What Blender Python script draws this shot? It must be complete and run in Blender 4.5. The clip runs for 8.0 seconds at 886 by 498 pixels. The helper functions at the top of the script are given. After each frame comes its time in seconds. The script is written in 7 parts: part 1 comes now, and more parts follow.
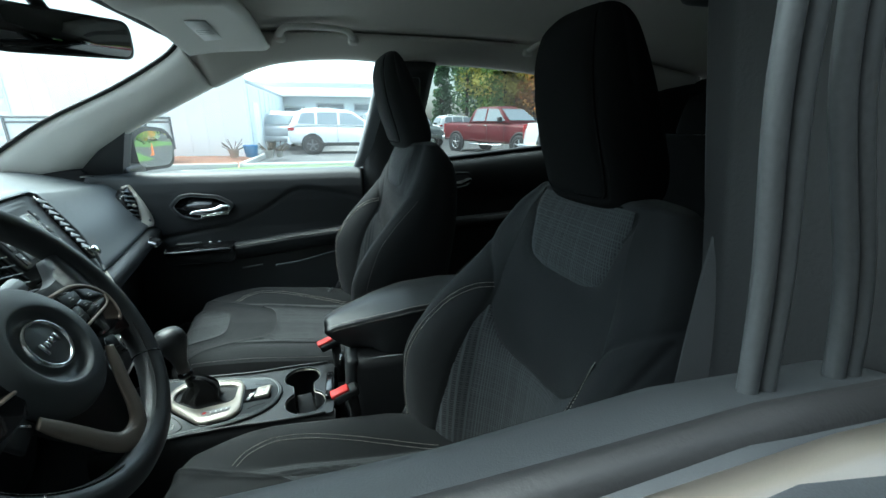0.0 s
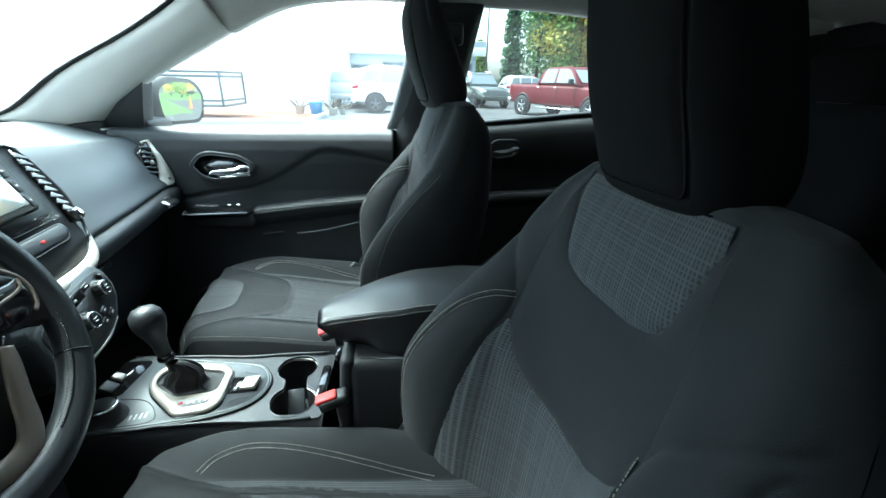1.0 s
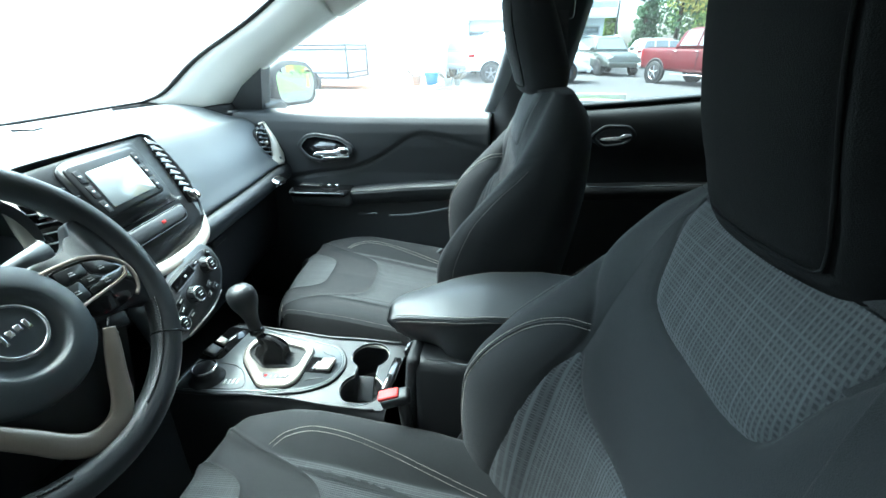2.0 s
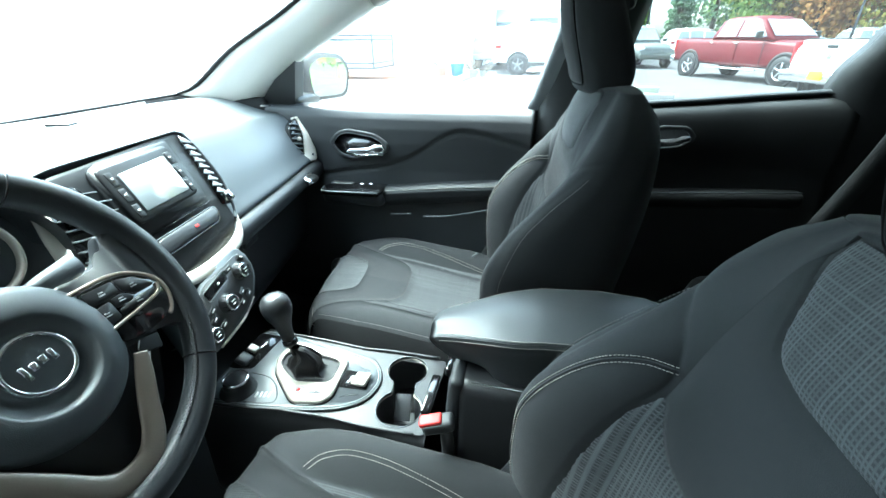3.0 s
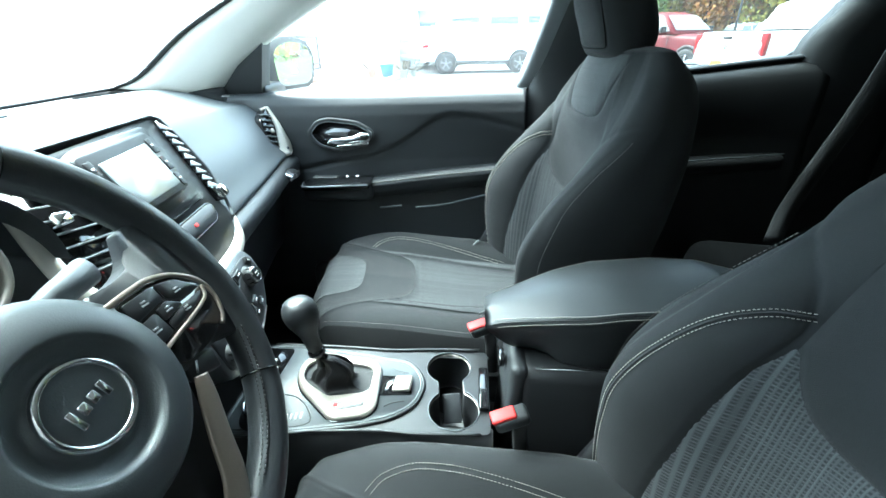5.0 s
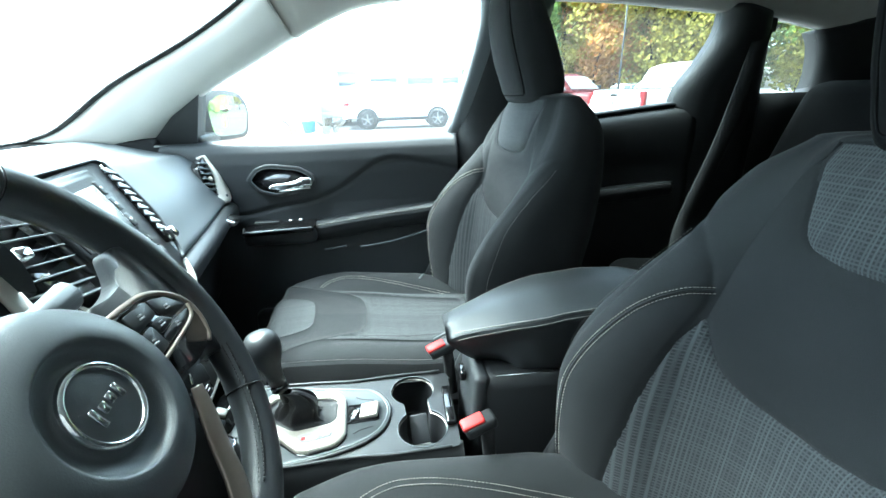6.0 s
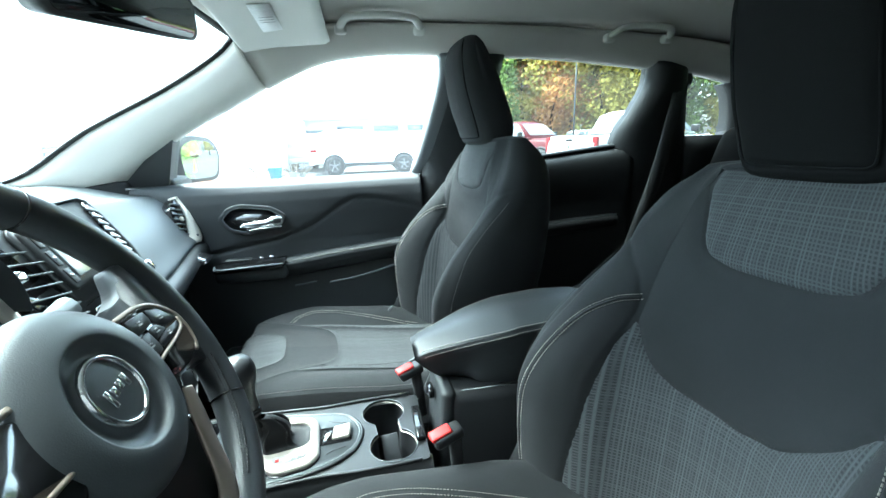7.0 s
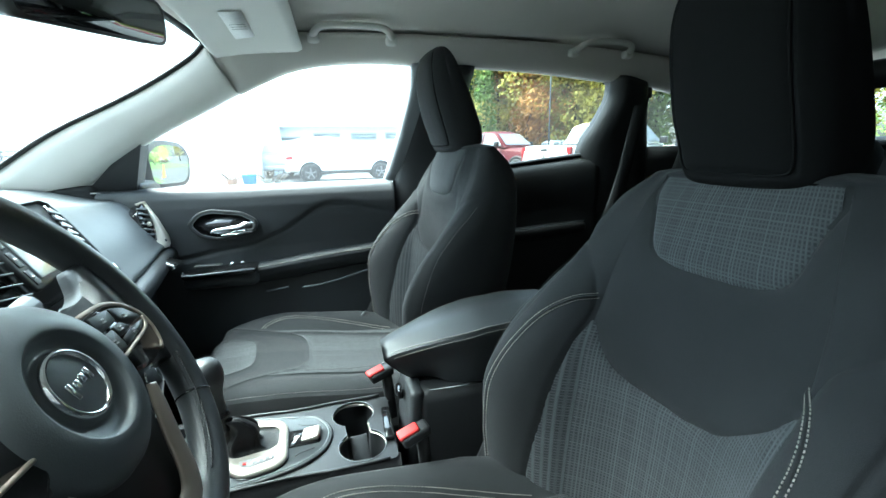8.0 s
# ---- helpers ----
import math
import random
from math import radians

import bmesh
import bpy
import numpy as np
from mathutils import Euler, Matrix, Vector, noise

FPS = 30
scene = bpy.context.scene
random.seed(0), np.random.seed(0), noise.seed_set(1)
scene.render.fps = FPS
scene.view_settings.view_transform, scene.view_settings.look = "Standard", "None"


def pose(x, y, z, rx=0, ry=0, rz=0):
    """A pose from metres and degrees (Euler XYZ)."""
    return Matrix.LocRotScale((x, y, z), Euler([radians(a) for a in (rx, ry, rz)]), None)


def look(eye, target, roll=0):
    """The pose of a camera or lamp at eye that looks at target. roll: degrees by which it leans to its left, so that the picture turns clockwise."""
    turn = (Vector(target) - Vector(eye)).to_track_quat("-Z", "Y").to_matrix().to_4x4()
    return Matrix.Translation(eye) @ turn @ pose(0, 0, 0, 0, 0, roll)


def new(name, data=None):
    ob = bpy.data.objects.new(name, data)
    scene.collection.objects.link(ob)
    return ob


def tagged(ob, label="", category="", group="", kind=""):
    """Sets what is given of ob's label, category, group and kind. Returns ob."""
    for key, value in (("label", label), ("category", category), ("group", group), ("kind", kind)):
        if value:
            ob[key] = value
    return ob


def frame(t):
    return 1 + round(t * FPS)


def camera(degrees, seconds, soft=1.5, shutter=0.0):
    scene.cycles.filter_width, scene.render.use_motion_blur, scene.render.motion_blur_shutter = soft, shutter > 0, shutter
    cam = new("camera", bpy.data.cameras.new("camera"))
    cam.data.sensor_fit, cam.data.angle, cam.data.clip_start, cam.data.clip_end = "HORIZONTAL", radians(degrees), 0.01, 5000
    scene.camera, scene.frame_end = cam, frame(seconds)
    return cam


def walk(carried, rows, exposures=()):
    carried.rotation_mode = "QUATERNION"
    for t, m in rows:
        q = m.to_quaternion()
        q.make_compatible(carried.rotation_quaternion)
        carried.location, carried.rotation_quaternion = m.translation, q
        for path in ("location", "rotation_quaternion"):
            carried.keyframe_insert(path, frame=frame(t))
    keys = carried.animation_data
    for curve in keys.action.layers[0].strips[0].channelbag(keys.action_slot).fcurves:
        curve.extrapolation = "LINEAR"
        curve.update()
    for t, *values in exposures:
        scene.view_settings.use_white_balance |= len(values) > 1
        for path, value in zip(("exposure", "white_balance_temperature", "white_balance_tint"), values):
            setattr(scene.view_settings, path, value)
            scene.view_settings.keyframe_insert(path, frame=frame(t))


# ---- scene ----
import functools

PATH = [
    (0, (0.353, -0.898, 1.291), (0.795, 0.962, 0.705), 0.08),
    (0.5, (0.387, -0.782, 1.280), (0.816, 1.065, 0.642), 0.59),
    (1, (0.467, -0.723, 1.279), (0.634, 1.124, 0.530), 1.34),
    (1.5, (0.525, -0.683, 1.299), (0.377, 1.131, 0.470), 0.20),
    (3, (0.451, -0.585, 1.320), (0.039, 1.148, 0.412), -0.16),
    (3.5, (0.391, -0.552, 1.305), (0.015, 1.192, 0.403), -0.64),
    (4, (0.339, -0.538, 1.283), (-0.078, 1.179, 0.347), -2.11),
    (5.3, (0.238, -0.582, 1.246), (0.239, 1.224, 0.386), -1.58),
    (5.5, (0.224, -0.597, 1.239), (0.306, 1.231, 0.431), -1.94),
    (6, (0.215, -0.634, 1.237), (0.417, 1.231, 0.544), -1.51),
    (6.5, (0.213, -0.673, 1.231), (0.530, 1.211, 0.640), -2.48),
    (7, (0.212, -0.715, 1.228), (0.575, 1.187, 0.725), -1.86),
    (7.5, (0.219, -0.741, 1.228), (0.648, 1.156, 0.763), -1.42),
    (8, (0.225, -0.745, 1.224), (0.694, 1.142, 0.757), -1.19),
]
EXPOSURES = [(t, e, k, -9) for t, e, k in ((0, 3.66, 5650), (0.5, 3.68, 5650), (1.0, 4.64, 5500), (1.5, 5.0, 5500), (3.0, 5.42, 5500), (4.0, 5.42, 5500), (5.5, 5.42, 5500), (6.5, 5.45, 5500), (7.2, 5.25, 5500), (8.0, 5.04, 5600))]
cam = camera(93.8, 8.0)
walk(cam, [(t, look(eye, target, roll)) for t, eye, target, roll in PATH], EXPOSURES)

# world: bright overcast sky
world = bpy.data.worlds.new("overcast_sky")
scene.world = world
world.use_nodes = True
wn, wl = world.node_tree.nodes, world.node_tree.links
wn.clear()
sky = wn.new("ShaderNodeTexSky")
sky.sky_type = "NISHITA"
sky.sun_disc = False
sky.sun_elevation, sky.sun_rotation = radians(60), radians(298.6)
sky.dust_density, sky.ozone_density = 4.0, 2.0
wbg, wout = wn.new("ShaderNodeBackground"), wn.new("ShaderNodeOutputWorld")
wbg.inputs["Strength"].default_value = 0.07
pale = wn.new("ShaderNodeHueSaturation")
pale.inputs["Saturation"].default_value = 0.5
wl.new(sky.outputs["Color"], pale.inputs["Color"])
wl.new(pale.outputs["Color"], wbg.inputs["Color"])
wl.new(wbg.outputs["Background"], wout.inputs["Surface"])
sun = new("sun", bpy.data.lights.new("sun", "SUN"))
sun.data.energy, sun.data.angle, sun.data.color = 0.85, radians(60), (1.0, 0.96, 0.9)
sun.matrix_world = look((0, 0, 0), (0.44, -0.24, -0.865))


# ---- materials ----
def mat(name, color, rough=0.6, metal=0.0, grain=400.0, bump=0.15, vary=0.15, spec=0.5, sheen=0.0, coat=0.0, blotch=6.0, rnd=0.0):
    m = bpy.data.materials.new(name)
    m.use_nodes = True
    n, l = m.node_tree.nodes, m.node_tree.links
    b = n["Principled BSDF"]
    b.inputs["Roughness"].default_value, b.inputs["Metallic"].default_value = rough, metal
    b.inputs["Specular IOR Level"].default_value = spec
    b.inputs["Sheen Weight"].default_value = sheen
    b.inputs["Coat Weight"].default_value = coat
    tc = n.new("ShaderNodeTexCoord")
    fine, wide = n.new("ShaderNodeTexNoise"), n.new("ShaderNodeTexNoise")
    fine.inputs["Scale"].default_value, wide.inputs["Scale"].default_value = grain, blotch
    fine.inputs["Detail"].default_value, wide.inputs["Detail"].default_value = 2.0, 4.0
    for t in (fine, wide):
        l.new(tc.outputs["Object"], t.inputs["Vector"])
    add = n.new("ShaderNodeMath")
    add.operation = "ADD"
    l.new(fine.outputs["Fac"], add.inputs[0])
    l.new(wide.outputs["Fac"], add.inputs[1])
    ramp = n.new("ShaderNodeMapRange")
    ramp.inputs["From Min"].default_value, ramp.inputs["From Max"].default_value = 0.6, 1.4
    ramp.inputs["To Min"].default_value, ramp.inputs["To Max"].default_value = 1 - vary, 1 + vary
    l.new(add.outputs["Value"], ramp.inputs["Value"])
    last = ramp.outputs["Result"]
    if rnd:
        info, mr, mul = n.new("ShaderNodeObjectInfo"), n.new("ShaderNodeMapRange"), n.new("ShaderNodeMath")
        mr.inputs["To Min"].default_value, mr.inputs["To Max"].default_value = 1 - rnd, 1 + rnd
        mul.operation = "MULTIPLY"
        l.new(info.outputs["Random"], mr.inputs["Value"])
        l.new(mr.outputs["Result"], mul.inputs[0])
        l.new(last, mul.inputs[1])
        last = mul.outputs["Value"]
    vm = n.new("ShaderNodeVectorMath")
    vm.operation = "SCALE"
    vm.inputs[0].default_value = color
    l.new(last, vm.inputs["Scale"])
    l.new(vm.outputs["Vector"], b.inputs["Base Color"])
    if bump:
        bp = n.new("ShaderNodeBump")
        bp.inputs["Strength"].default_value, bp.inputs["Distance"].default_value = bump, 0.002
        l.new(fine.outputs["Fac"], bp.inputs["Height"])
        l.new(bp.outputs["Normal"], b.inputs["Normal"])
    return m


def node(n, kind, op=None, **vals):
    """A shader node with its operation and unlinked inputs set."""
    q = n.new(kind)
    if op:
        q.operation = op
    for k, v in vals.items():
        q.inputs[int(k[1:])].default_value = v
    return q


def threads(n, l, coord, pitch, seed):
    """Thin threads across one cloth axis, each with its own strength and a slightly uneven place."""
    t = node(n, "ShaderNodeMath", "DIVIDE", i1=pitch)
    l.new(coord, t.inputs[0])
    near = node(n, "ShaderNodeMath", "ROUND")
    l.new(t.outputs[0], near.inputs[0])
    salt = node(n, "ShaderNodeMath", "ADD", i1=seed)
    l.new(near.outputs[0], salt.inputs[0])
    wn_ = n.new("ShaderNodeTexWhiteNoise")
    wn_.noise_dimensions = "1D"
    l.new(salt.outputs[0], wn_.inputs["W"])
    shift = node(n, "ShaderNodeMapRange", i3=-0.12, i4=0.12)
    l.new(wn_.outputs["Value"], shift.inputs[0])
    off = node(n, "ShaderNodeMath", "SUBTRACT")
    l.new(t.outputs[0], off.inputs[0])
    l.new(near.outputs[0], off.inputs[1])
    off2 = node(n, "ShaderNodeMath", "SUBTRACT")
    l.new(off.outputs[0], off2.inputs[0])
    l.new(shift.outputs[0], off2.inputs[1])
    away = node(n, "ShaderNodeMath", "ABSOLUTE")
    l.new(off2.outputs[0], away.inputs[0])
    thin = node(n, "ShaderNodeMapRange", i1=0.10, i2=0.36, i3=1.0, i4=0.0)
    thin.interpolation_type = "SMOOTHSTEP"
    l.new(away.outputs[0], thin.inputs[0])
    sep = n.new("ShaderNodeSeparateColor")
    l.new(wn_.outputs["Color"], sep.inputs[0])
    power = node(n, "ShaderNodeMapRange", i3=0.50, i4=1.0)
    l.new(sep.outputs[1], power.inputs[0])
    mul = node(n, "ShaderNodeMath", "MULTIPLY")
    l.new(thin.outputs[0], mul.inputs[0])
    l.new(power.outputs[0], mul.inputs[1])
    return mul.outputs[0]


def weave(name, dark, light, pitch_u, pitch_v, rough=0.9, weft=0.8):
    """Cloth with a woven plaid of thin light threads; its coordinates are metres on the cloth."""
    m = mat(name, dark, rough, grain=1100, bump=0.25, vary=0.22, sheen=0.06, spec=0.2)
    n, l = m.node_tree.nodes, m.node_tree.links
    b = n["Principled BSDF"]
    base = b.inputs["Base Color"].links[0].from_socket
    uv, sep = n.new("ShaderNodeUVMap"), n.new("ShaderNodeSeparateXYZ")
    uv.uv_map = "cloth"
    l.new(uv.outputs["UV"], sep.inputs[0])
    warp_, weft_ = threads(n, l, sep.outputs[0], pitch_u, 11.3), threads(n, l, sep.outputs[1], pitch_v, 57.9)
    soft_ = node(n, "ShaderNodeMath", "MULTIPLY", i1=weft)
    l.new(weft_, soft_.inputs[0])
    top_ = node(n, "ShaderNodeMath", "MAXIMUM")
    l.new(warp_, top_.inputs[0])
    l.new(soft_.outputs[0], top_.inputs[1])
    mx = n.new("ShaderNodeMix")
    mx.data_type = "RGBA"
    l.new(top_.outputs[0], mx.inputs[0])
    l.new(base, mx.inputs[6])
    mx.inputs[7].default_value = (*light, 1)
    l.new(mx.outputs[2], b.inputs["Base Color"])
    bp = node(n, "ShaderNodeBump", i0=0.5, i1=0.0008)
    l.new(top_.outputs[0], bp.inputs["Height"])
    l.new(b.inputs["Normal"].links[0].from_socket, bp.inputs["Normal"])
    l.new(bp.outputs["Normal"], b.inputs["Normal"])
    return m


def glass(name, tint=(0.9, 0.95, 0.93), gloss=0.05, haze=0.03):
    m = bpy.data.materials.new(name)
    m.use_nodes = True
    n, l = m.node_tree.nodes, m.node_tree.links
    n.clear()
    t, g, mx, o = n.new("ShaderNodeBsdfTransparent"), n.new("ShaderNodeBsdfGlossy"), n.new("ShaderNodeMixShader"), n.new("ShaderNodeOutputMaterial")
    t.inputs["Color"].default_value = (*tint, 1)
    g.inputs["Roughness"].default_value = 0.02
    mx.inputs[0].default_value = gloss
    # white translucent share paints a haze of glare over the view outside
    glare, veil = n.new("ShaderNodeBsdfTranslucent"), n.new("ShaderNodeMixShader")
    glare.inputs["Color"].default_value = (0.8, 0.8, 0.8, 1)
    veil.inputs[0].default_value = haze
    l.new(t.outputs[0], veil.inputs[1])
    l.new(glare.outputs[0], veil.inputs[2])
    l.new(veil.outputs[0], mx.inputs[1])
    l.new(g.outputs[0], mx.inputs[2])
    l.new(mx.outputs[0], o.inputs["Surface"])
    return m


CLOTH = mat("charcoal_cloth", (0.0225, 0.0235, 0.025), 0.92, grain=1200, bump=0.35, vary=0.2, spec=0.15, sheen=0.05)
# darker copy of the charcoal cloth, puts shade into the colour
SHADECLOTH = mat("shaded_charcoal_cloth", (0.0070, 0.0072, 0.0076), 0.95, grain=1200, bump=0.25, vary=0.15, spec=0.1)
MESHCLOTH = weave("plaid_cloth", (0.026, 0.028, 0.030), (0.072, 0.077, 0.081), 0.0047, 0.0047)
FINECLOTH = weave("fine_plaid_cloth", (0.023, 0.0245, 0.026), (0.062, 0.066, 0.069), 0.0034, 0.0034)
GREYTHREAD = mat("grey_thread", (0.13, 0.125, 0.12), 0.7, grain=2000, bump=0.3)
STITCH = mat("cream_thread", (0.34, 0.32, 0.28), 0.7, grain=2000, bump=0.3)
BLACKPL = mat("black_plastic", (0.014, 0.0148, 0.016), 0.42, grain=900, bump=0.12, vary=0.12)
SOFT = mat("soft_black_trim", (0.026, 0.029, 0.032), 0.5, grain=900, bump=0.10, vary=0.12)
CONSOLEM = mat("satin_console_grey", (0.085, 0.094, 0.100), 0.36, grain=700, bump=0.08, vary=0.06)
DASHM = mat("dash_skin", (0.060, 0.068, 0.074), 0.45, grain=800, bump=0.25, vary=0.1)
HUBM = mat("grey_black_moulding", (0.078, 0.087, 0.093), 0.42, grain=900, bump=0.12, vary=0.08)
LEATHER = mat("black_leather", (0.022, 0.024, 0.026), 0.42, grain=500, bump=0.3, vary=0.12)
PIANO = mat("gloss_black", (0.008, 0.008, 0.009), 0.14, grain=50, bump=0.0, vary=0.05, coat=0.4)
SILVER = mat("champagne_silver", (0.42, 0.39, 0.34), 0.38, 0.5, grain=900, bump=0.05, vary=0.08)
WTRIM = mat("bronze_champagne", (0.34, 0.285, 0.235), 0.36, 0.5, grain=900, bump=0.05, vary=0.08)
CHROME = mat("chrome", (0.85, 0.85, 0.86), 0.1, 1.0, grain=40, bump=0.0, vary=0.03)
HEADL = mat("light_grey_headliner", (0.53, 0.51, 0.47), 0.9, grain=900, bump=0.25, vary=0.06)
PILL = mat("light_grey_trim", (0.63, 0.62, 0.58), 0.6, grain=900, bump=0.15, vary=0.05)
CARPET = mat("black_carpet", (0.014, 0.014, 0.015), 0.98, grain=500, bump=0.8, vary=0.4)
RUBBER = mat("black_rubber", (0.012, 0.012, 0.013), 0.6, grain=300, bump=0.15)
REDPL = mat("red_plastic", (0.50, 0.02, 0.02), 0.55, grain=300, bump=0.05, vary=0.1)
GREYINK = mat("grey_ink", (0.30, 0.30, 0.30), 0.6, grain=200, bump=0)
PLATEM = mat("matte_black_plastic", (0.010, 0.011, 0.012), 0.40, grain=900, bump=0.08, vary=0.1, spec=0.5)
# lit copy of the champagne silver, window light put into its colour
TRIML = mat("lit_champagne_trim", (0.58, 0.55, 0.49), 0.42, 0.15, grain=900, bump=0.05, vary=0.06)
PADM = mat("padded_black_vinyl", (0.018, 0.020, 0.022), 0.58, grain=700, bump=0.2, vary=0.12, spec=0.4)
# satin grey; on the door post it paints the sky sheen
POSTM = mat("satin_grey_post_sheen", (0.19, 0.205, 0.22), 0.34, grain=600, bump=0.08, vary=0.08)
SEALM = mat("dark_rubber_seal", (0.058, 0.062, 0.066), 0.42, grain=300, bump=0.1)
WHITEINK = mat("white_ink", (0.75, 0.75, 0.75), 0.5, grain=200, bump=0)
BELT = mat("seat_belt_webbing", (0.026, 0.027, 0.029), 0.7, grain=1500, bump=0.4)
TAG = mat("white_paper_tag", (0.7, 0.7, 0.68), 0.8, grain=100, bump=0.05)
PAINT = mat("beige_car_paint", (0.15, 0.135, 0.115), 0.38, 0.3, grain=1500, bump=0.02, vary=0.05, coat=0.8)
GLASS = glass("clear_glass")
TINTED = glass("privacy_glass", (0.36, 0.38, 0.37), 0.04, 0.012)
MIRROR = mat("mirror_glass", (0.34, 0.36, 0.36), 0.02, 1.0, grain=10, bump=0, vary=0.02)
# screen base paled to paint the sky it reflects
SCREEN = mat("sky_pale_screen", (0.30, 0.33, 0.34), 0.15, grain=60, bump=0.0, vary=0.03, coat=1.0)


# ---- mesh helpers ----
def empty(name, loc=(0, 0, 0), label="", category="", group="", kind=""):
    ob = new(name)
    ob.location = loc
    ob.empty_display_size = 0.1
    return tagged(ob, label, category, group, kind)


def finish(name, bm, material, parent=None, label="", smooth=True, at=None, category="", group="", kind="", fixn=True):
    if fixn:
        bmesh.ops.recalc_face_normals(bm, faces=bm.faces)
    me = bpy.data.meshes.new(name)
    bm.to_mesh(me)
    bm.free()
    for p in me.polygons:
        p.use_smooth = smooth
    me.materials.append(material)
    ob = new(name, me)
    if parent:
        ob.parent = parent
        ob.matrix_parent_inverse = Matrix.Translation(-parent.location) if parent.parent is None else Matrix.Identity(4)
    if at is not None:
        ob.matrix_basis = at
    return tagged(ob, label, category, group, kind)


def part(name, bm, material, parent, label="", smooth=True):
    """One mesh object under a thing or a part; the mesh is in world places."""
    return finish(name, bm, material, parent, label, smooth)


def mv(bm, m):
    bm.transform(m)
    return bm


def rbox(sx, sy, sz, r=0.01, seg=2, at=None):
    bm = bmesh.new()
    bmesh.ops.create_cube(bm, size=1.0)
    bmesh.ops.scale(bm, vec=(sx, sy, sz), verts=bm.verts)
    if r:
        bmesh.ops.bevel(bm, geom=bm.edges[:], offset=min(r, 0.49 * min(sx, sy, sz)), segments=seg, profile=0.5, affect="EDGES")
    if at is not None:
        bm.transform(at)
    return bm


def grid(fn, nu, nv, close_u=False, close_v=False, bm=None, uv=None):
    """A smooth sheet through fn(u, v), u and v in 0..1. uv: metres on the cloth at (u, v)."""
    bm = bm or bmesh.new()
    rows = [[bm.verts.new(fn(i / nu, j / nv)) for j in range(nv + (0 if close_v else 1))] for i in range(nu + (0 if close_u else 1))]
    lay = bm.loops.layers.uv.get("cloth") or bm.loops.layers.uv.new("cloth")
    for i in range(nu):
        for j in range(nv):
            a, b = rows[i], rows[(i + 1) % len(rows)]
            j2 = (j + 1) % len(a)
            try:
                f = bm.faces.new((a[j], b[j], b[j2], a[j2]))
            except ValueError:
                continue
            if uv:
                for loop, (p, q) in zip(f.loops, ((i, j), (i + 1, j), (i + 1, j + 1), (i, j + 1))):
                    loop[lay].uv = uv(p / nu, q / nv)
    return bm


def slab(fn, nu, nv, back, uv=None):
    """A sheet with thickness: back(u, v) gives the far side; the rim is closed."""
    bm = bmesh.new()
    lay = bm.loops.layers.uv.new("cloth")
    f = [[bm.verts.new(fn(i / nu, j / nv)) for j in range(nv + 1)] for i in range(nu + 1)]
    g = [[bm.verts.new(back(i / nu, j / nv)) for j in range(nv + 1)] for i in range(nu + 1)]
    for i in range(nu):
        for j in range(nv):
            q = bm.faces.new((f[i][j], f[i + 1][j], f[i + 1][j + 1], f[i][j + 1]))
            if uv:
                for loop, (a, b) in zip(q.loops, ((i, j), (i + 1, j), (i + 1, j + 1), (i, j + 1))):
                    loop[lay].uv = uv(a / nu, b / nv)
            bm.faces.new((g[i][j], g[i][j + 1], g[i + 1][j + 1], g[i + 1][j]))
    ring = [(i, 0) for i in range(nu)] + [(nu, j) for j in range(nv)] + [(i, nv) for i in range(nu, 0, -1)] + [(0, j) for j in range(nv, 0, -1)]
    for (a, b), (c, d) in zip(ring, ring[1:] + ring[:1]):
        bm.faces.new((f[a][b], g[a][b], g[c][d], f[c][d]))
    return bm


def spline(pts, n):
    """n + 1 points along a smooth line through pts."""
    pts = [Vector(p) for p in pts]
    if len(pts) == 2:
        return [pts[0].lerp(pts[1], i / n) for i in range(n + 1)]
    ext = [2 * pts[0] - pts[1]] + pts + [2 * pts[-1] - pts[-2]]
    out = []
    for k in range(n + 1):
        s = k / n * (len(pts) - 1)
        i = min(int(s), len(pts) - 2)
        t = s - i
        a, b, c, d = ext[i:i + 4]
        out.append(0.5 * ((2 * b) + (c - a) * t + (2 * a - 5 * b + 4 * c - d) * t * t + (3 * b - a - 3 * c + d) * t ** 3))
    return out


def line(pts, n):
    """n + 1 points evenly along straight pieces."""
    pts = [Vector(p) for p in pts]
    d = [0.0]
    for a, b in zip(pts, pts[1:]):
        d.append(d[-1] + (b - a).length)
    out = []
    for k in range(n + 1):
        s = d[-1] * k / n
        i = max(j for j in range(len(d)) if d[j] <= s + 1e-9)
        i = min(i, len(pts) - 2)
        t = (s - d[i]) / max(1e-9, d[i + 1] - d[i])
        out.append(pts[i].lerp(pts[i + 1], min(1, t)))
    return out


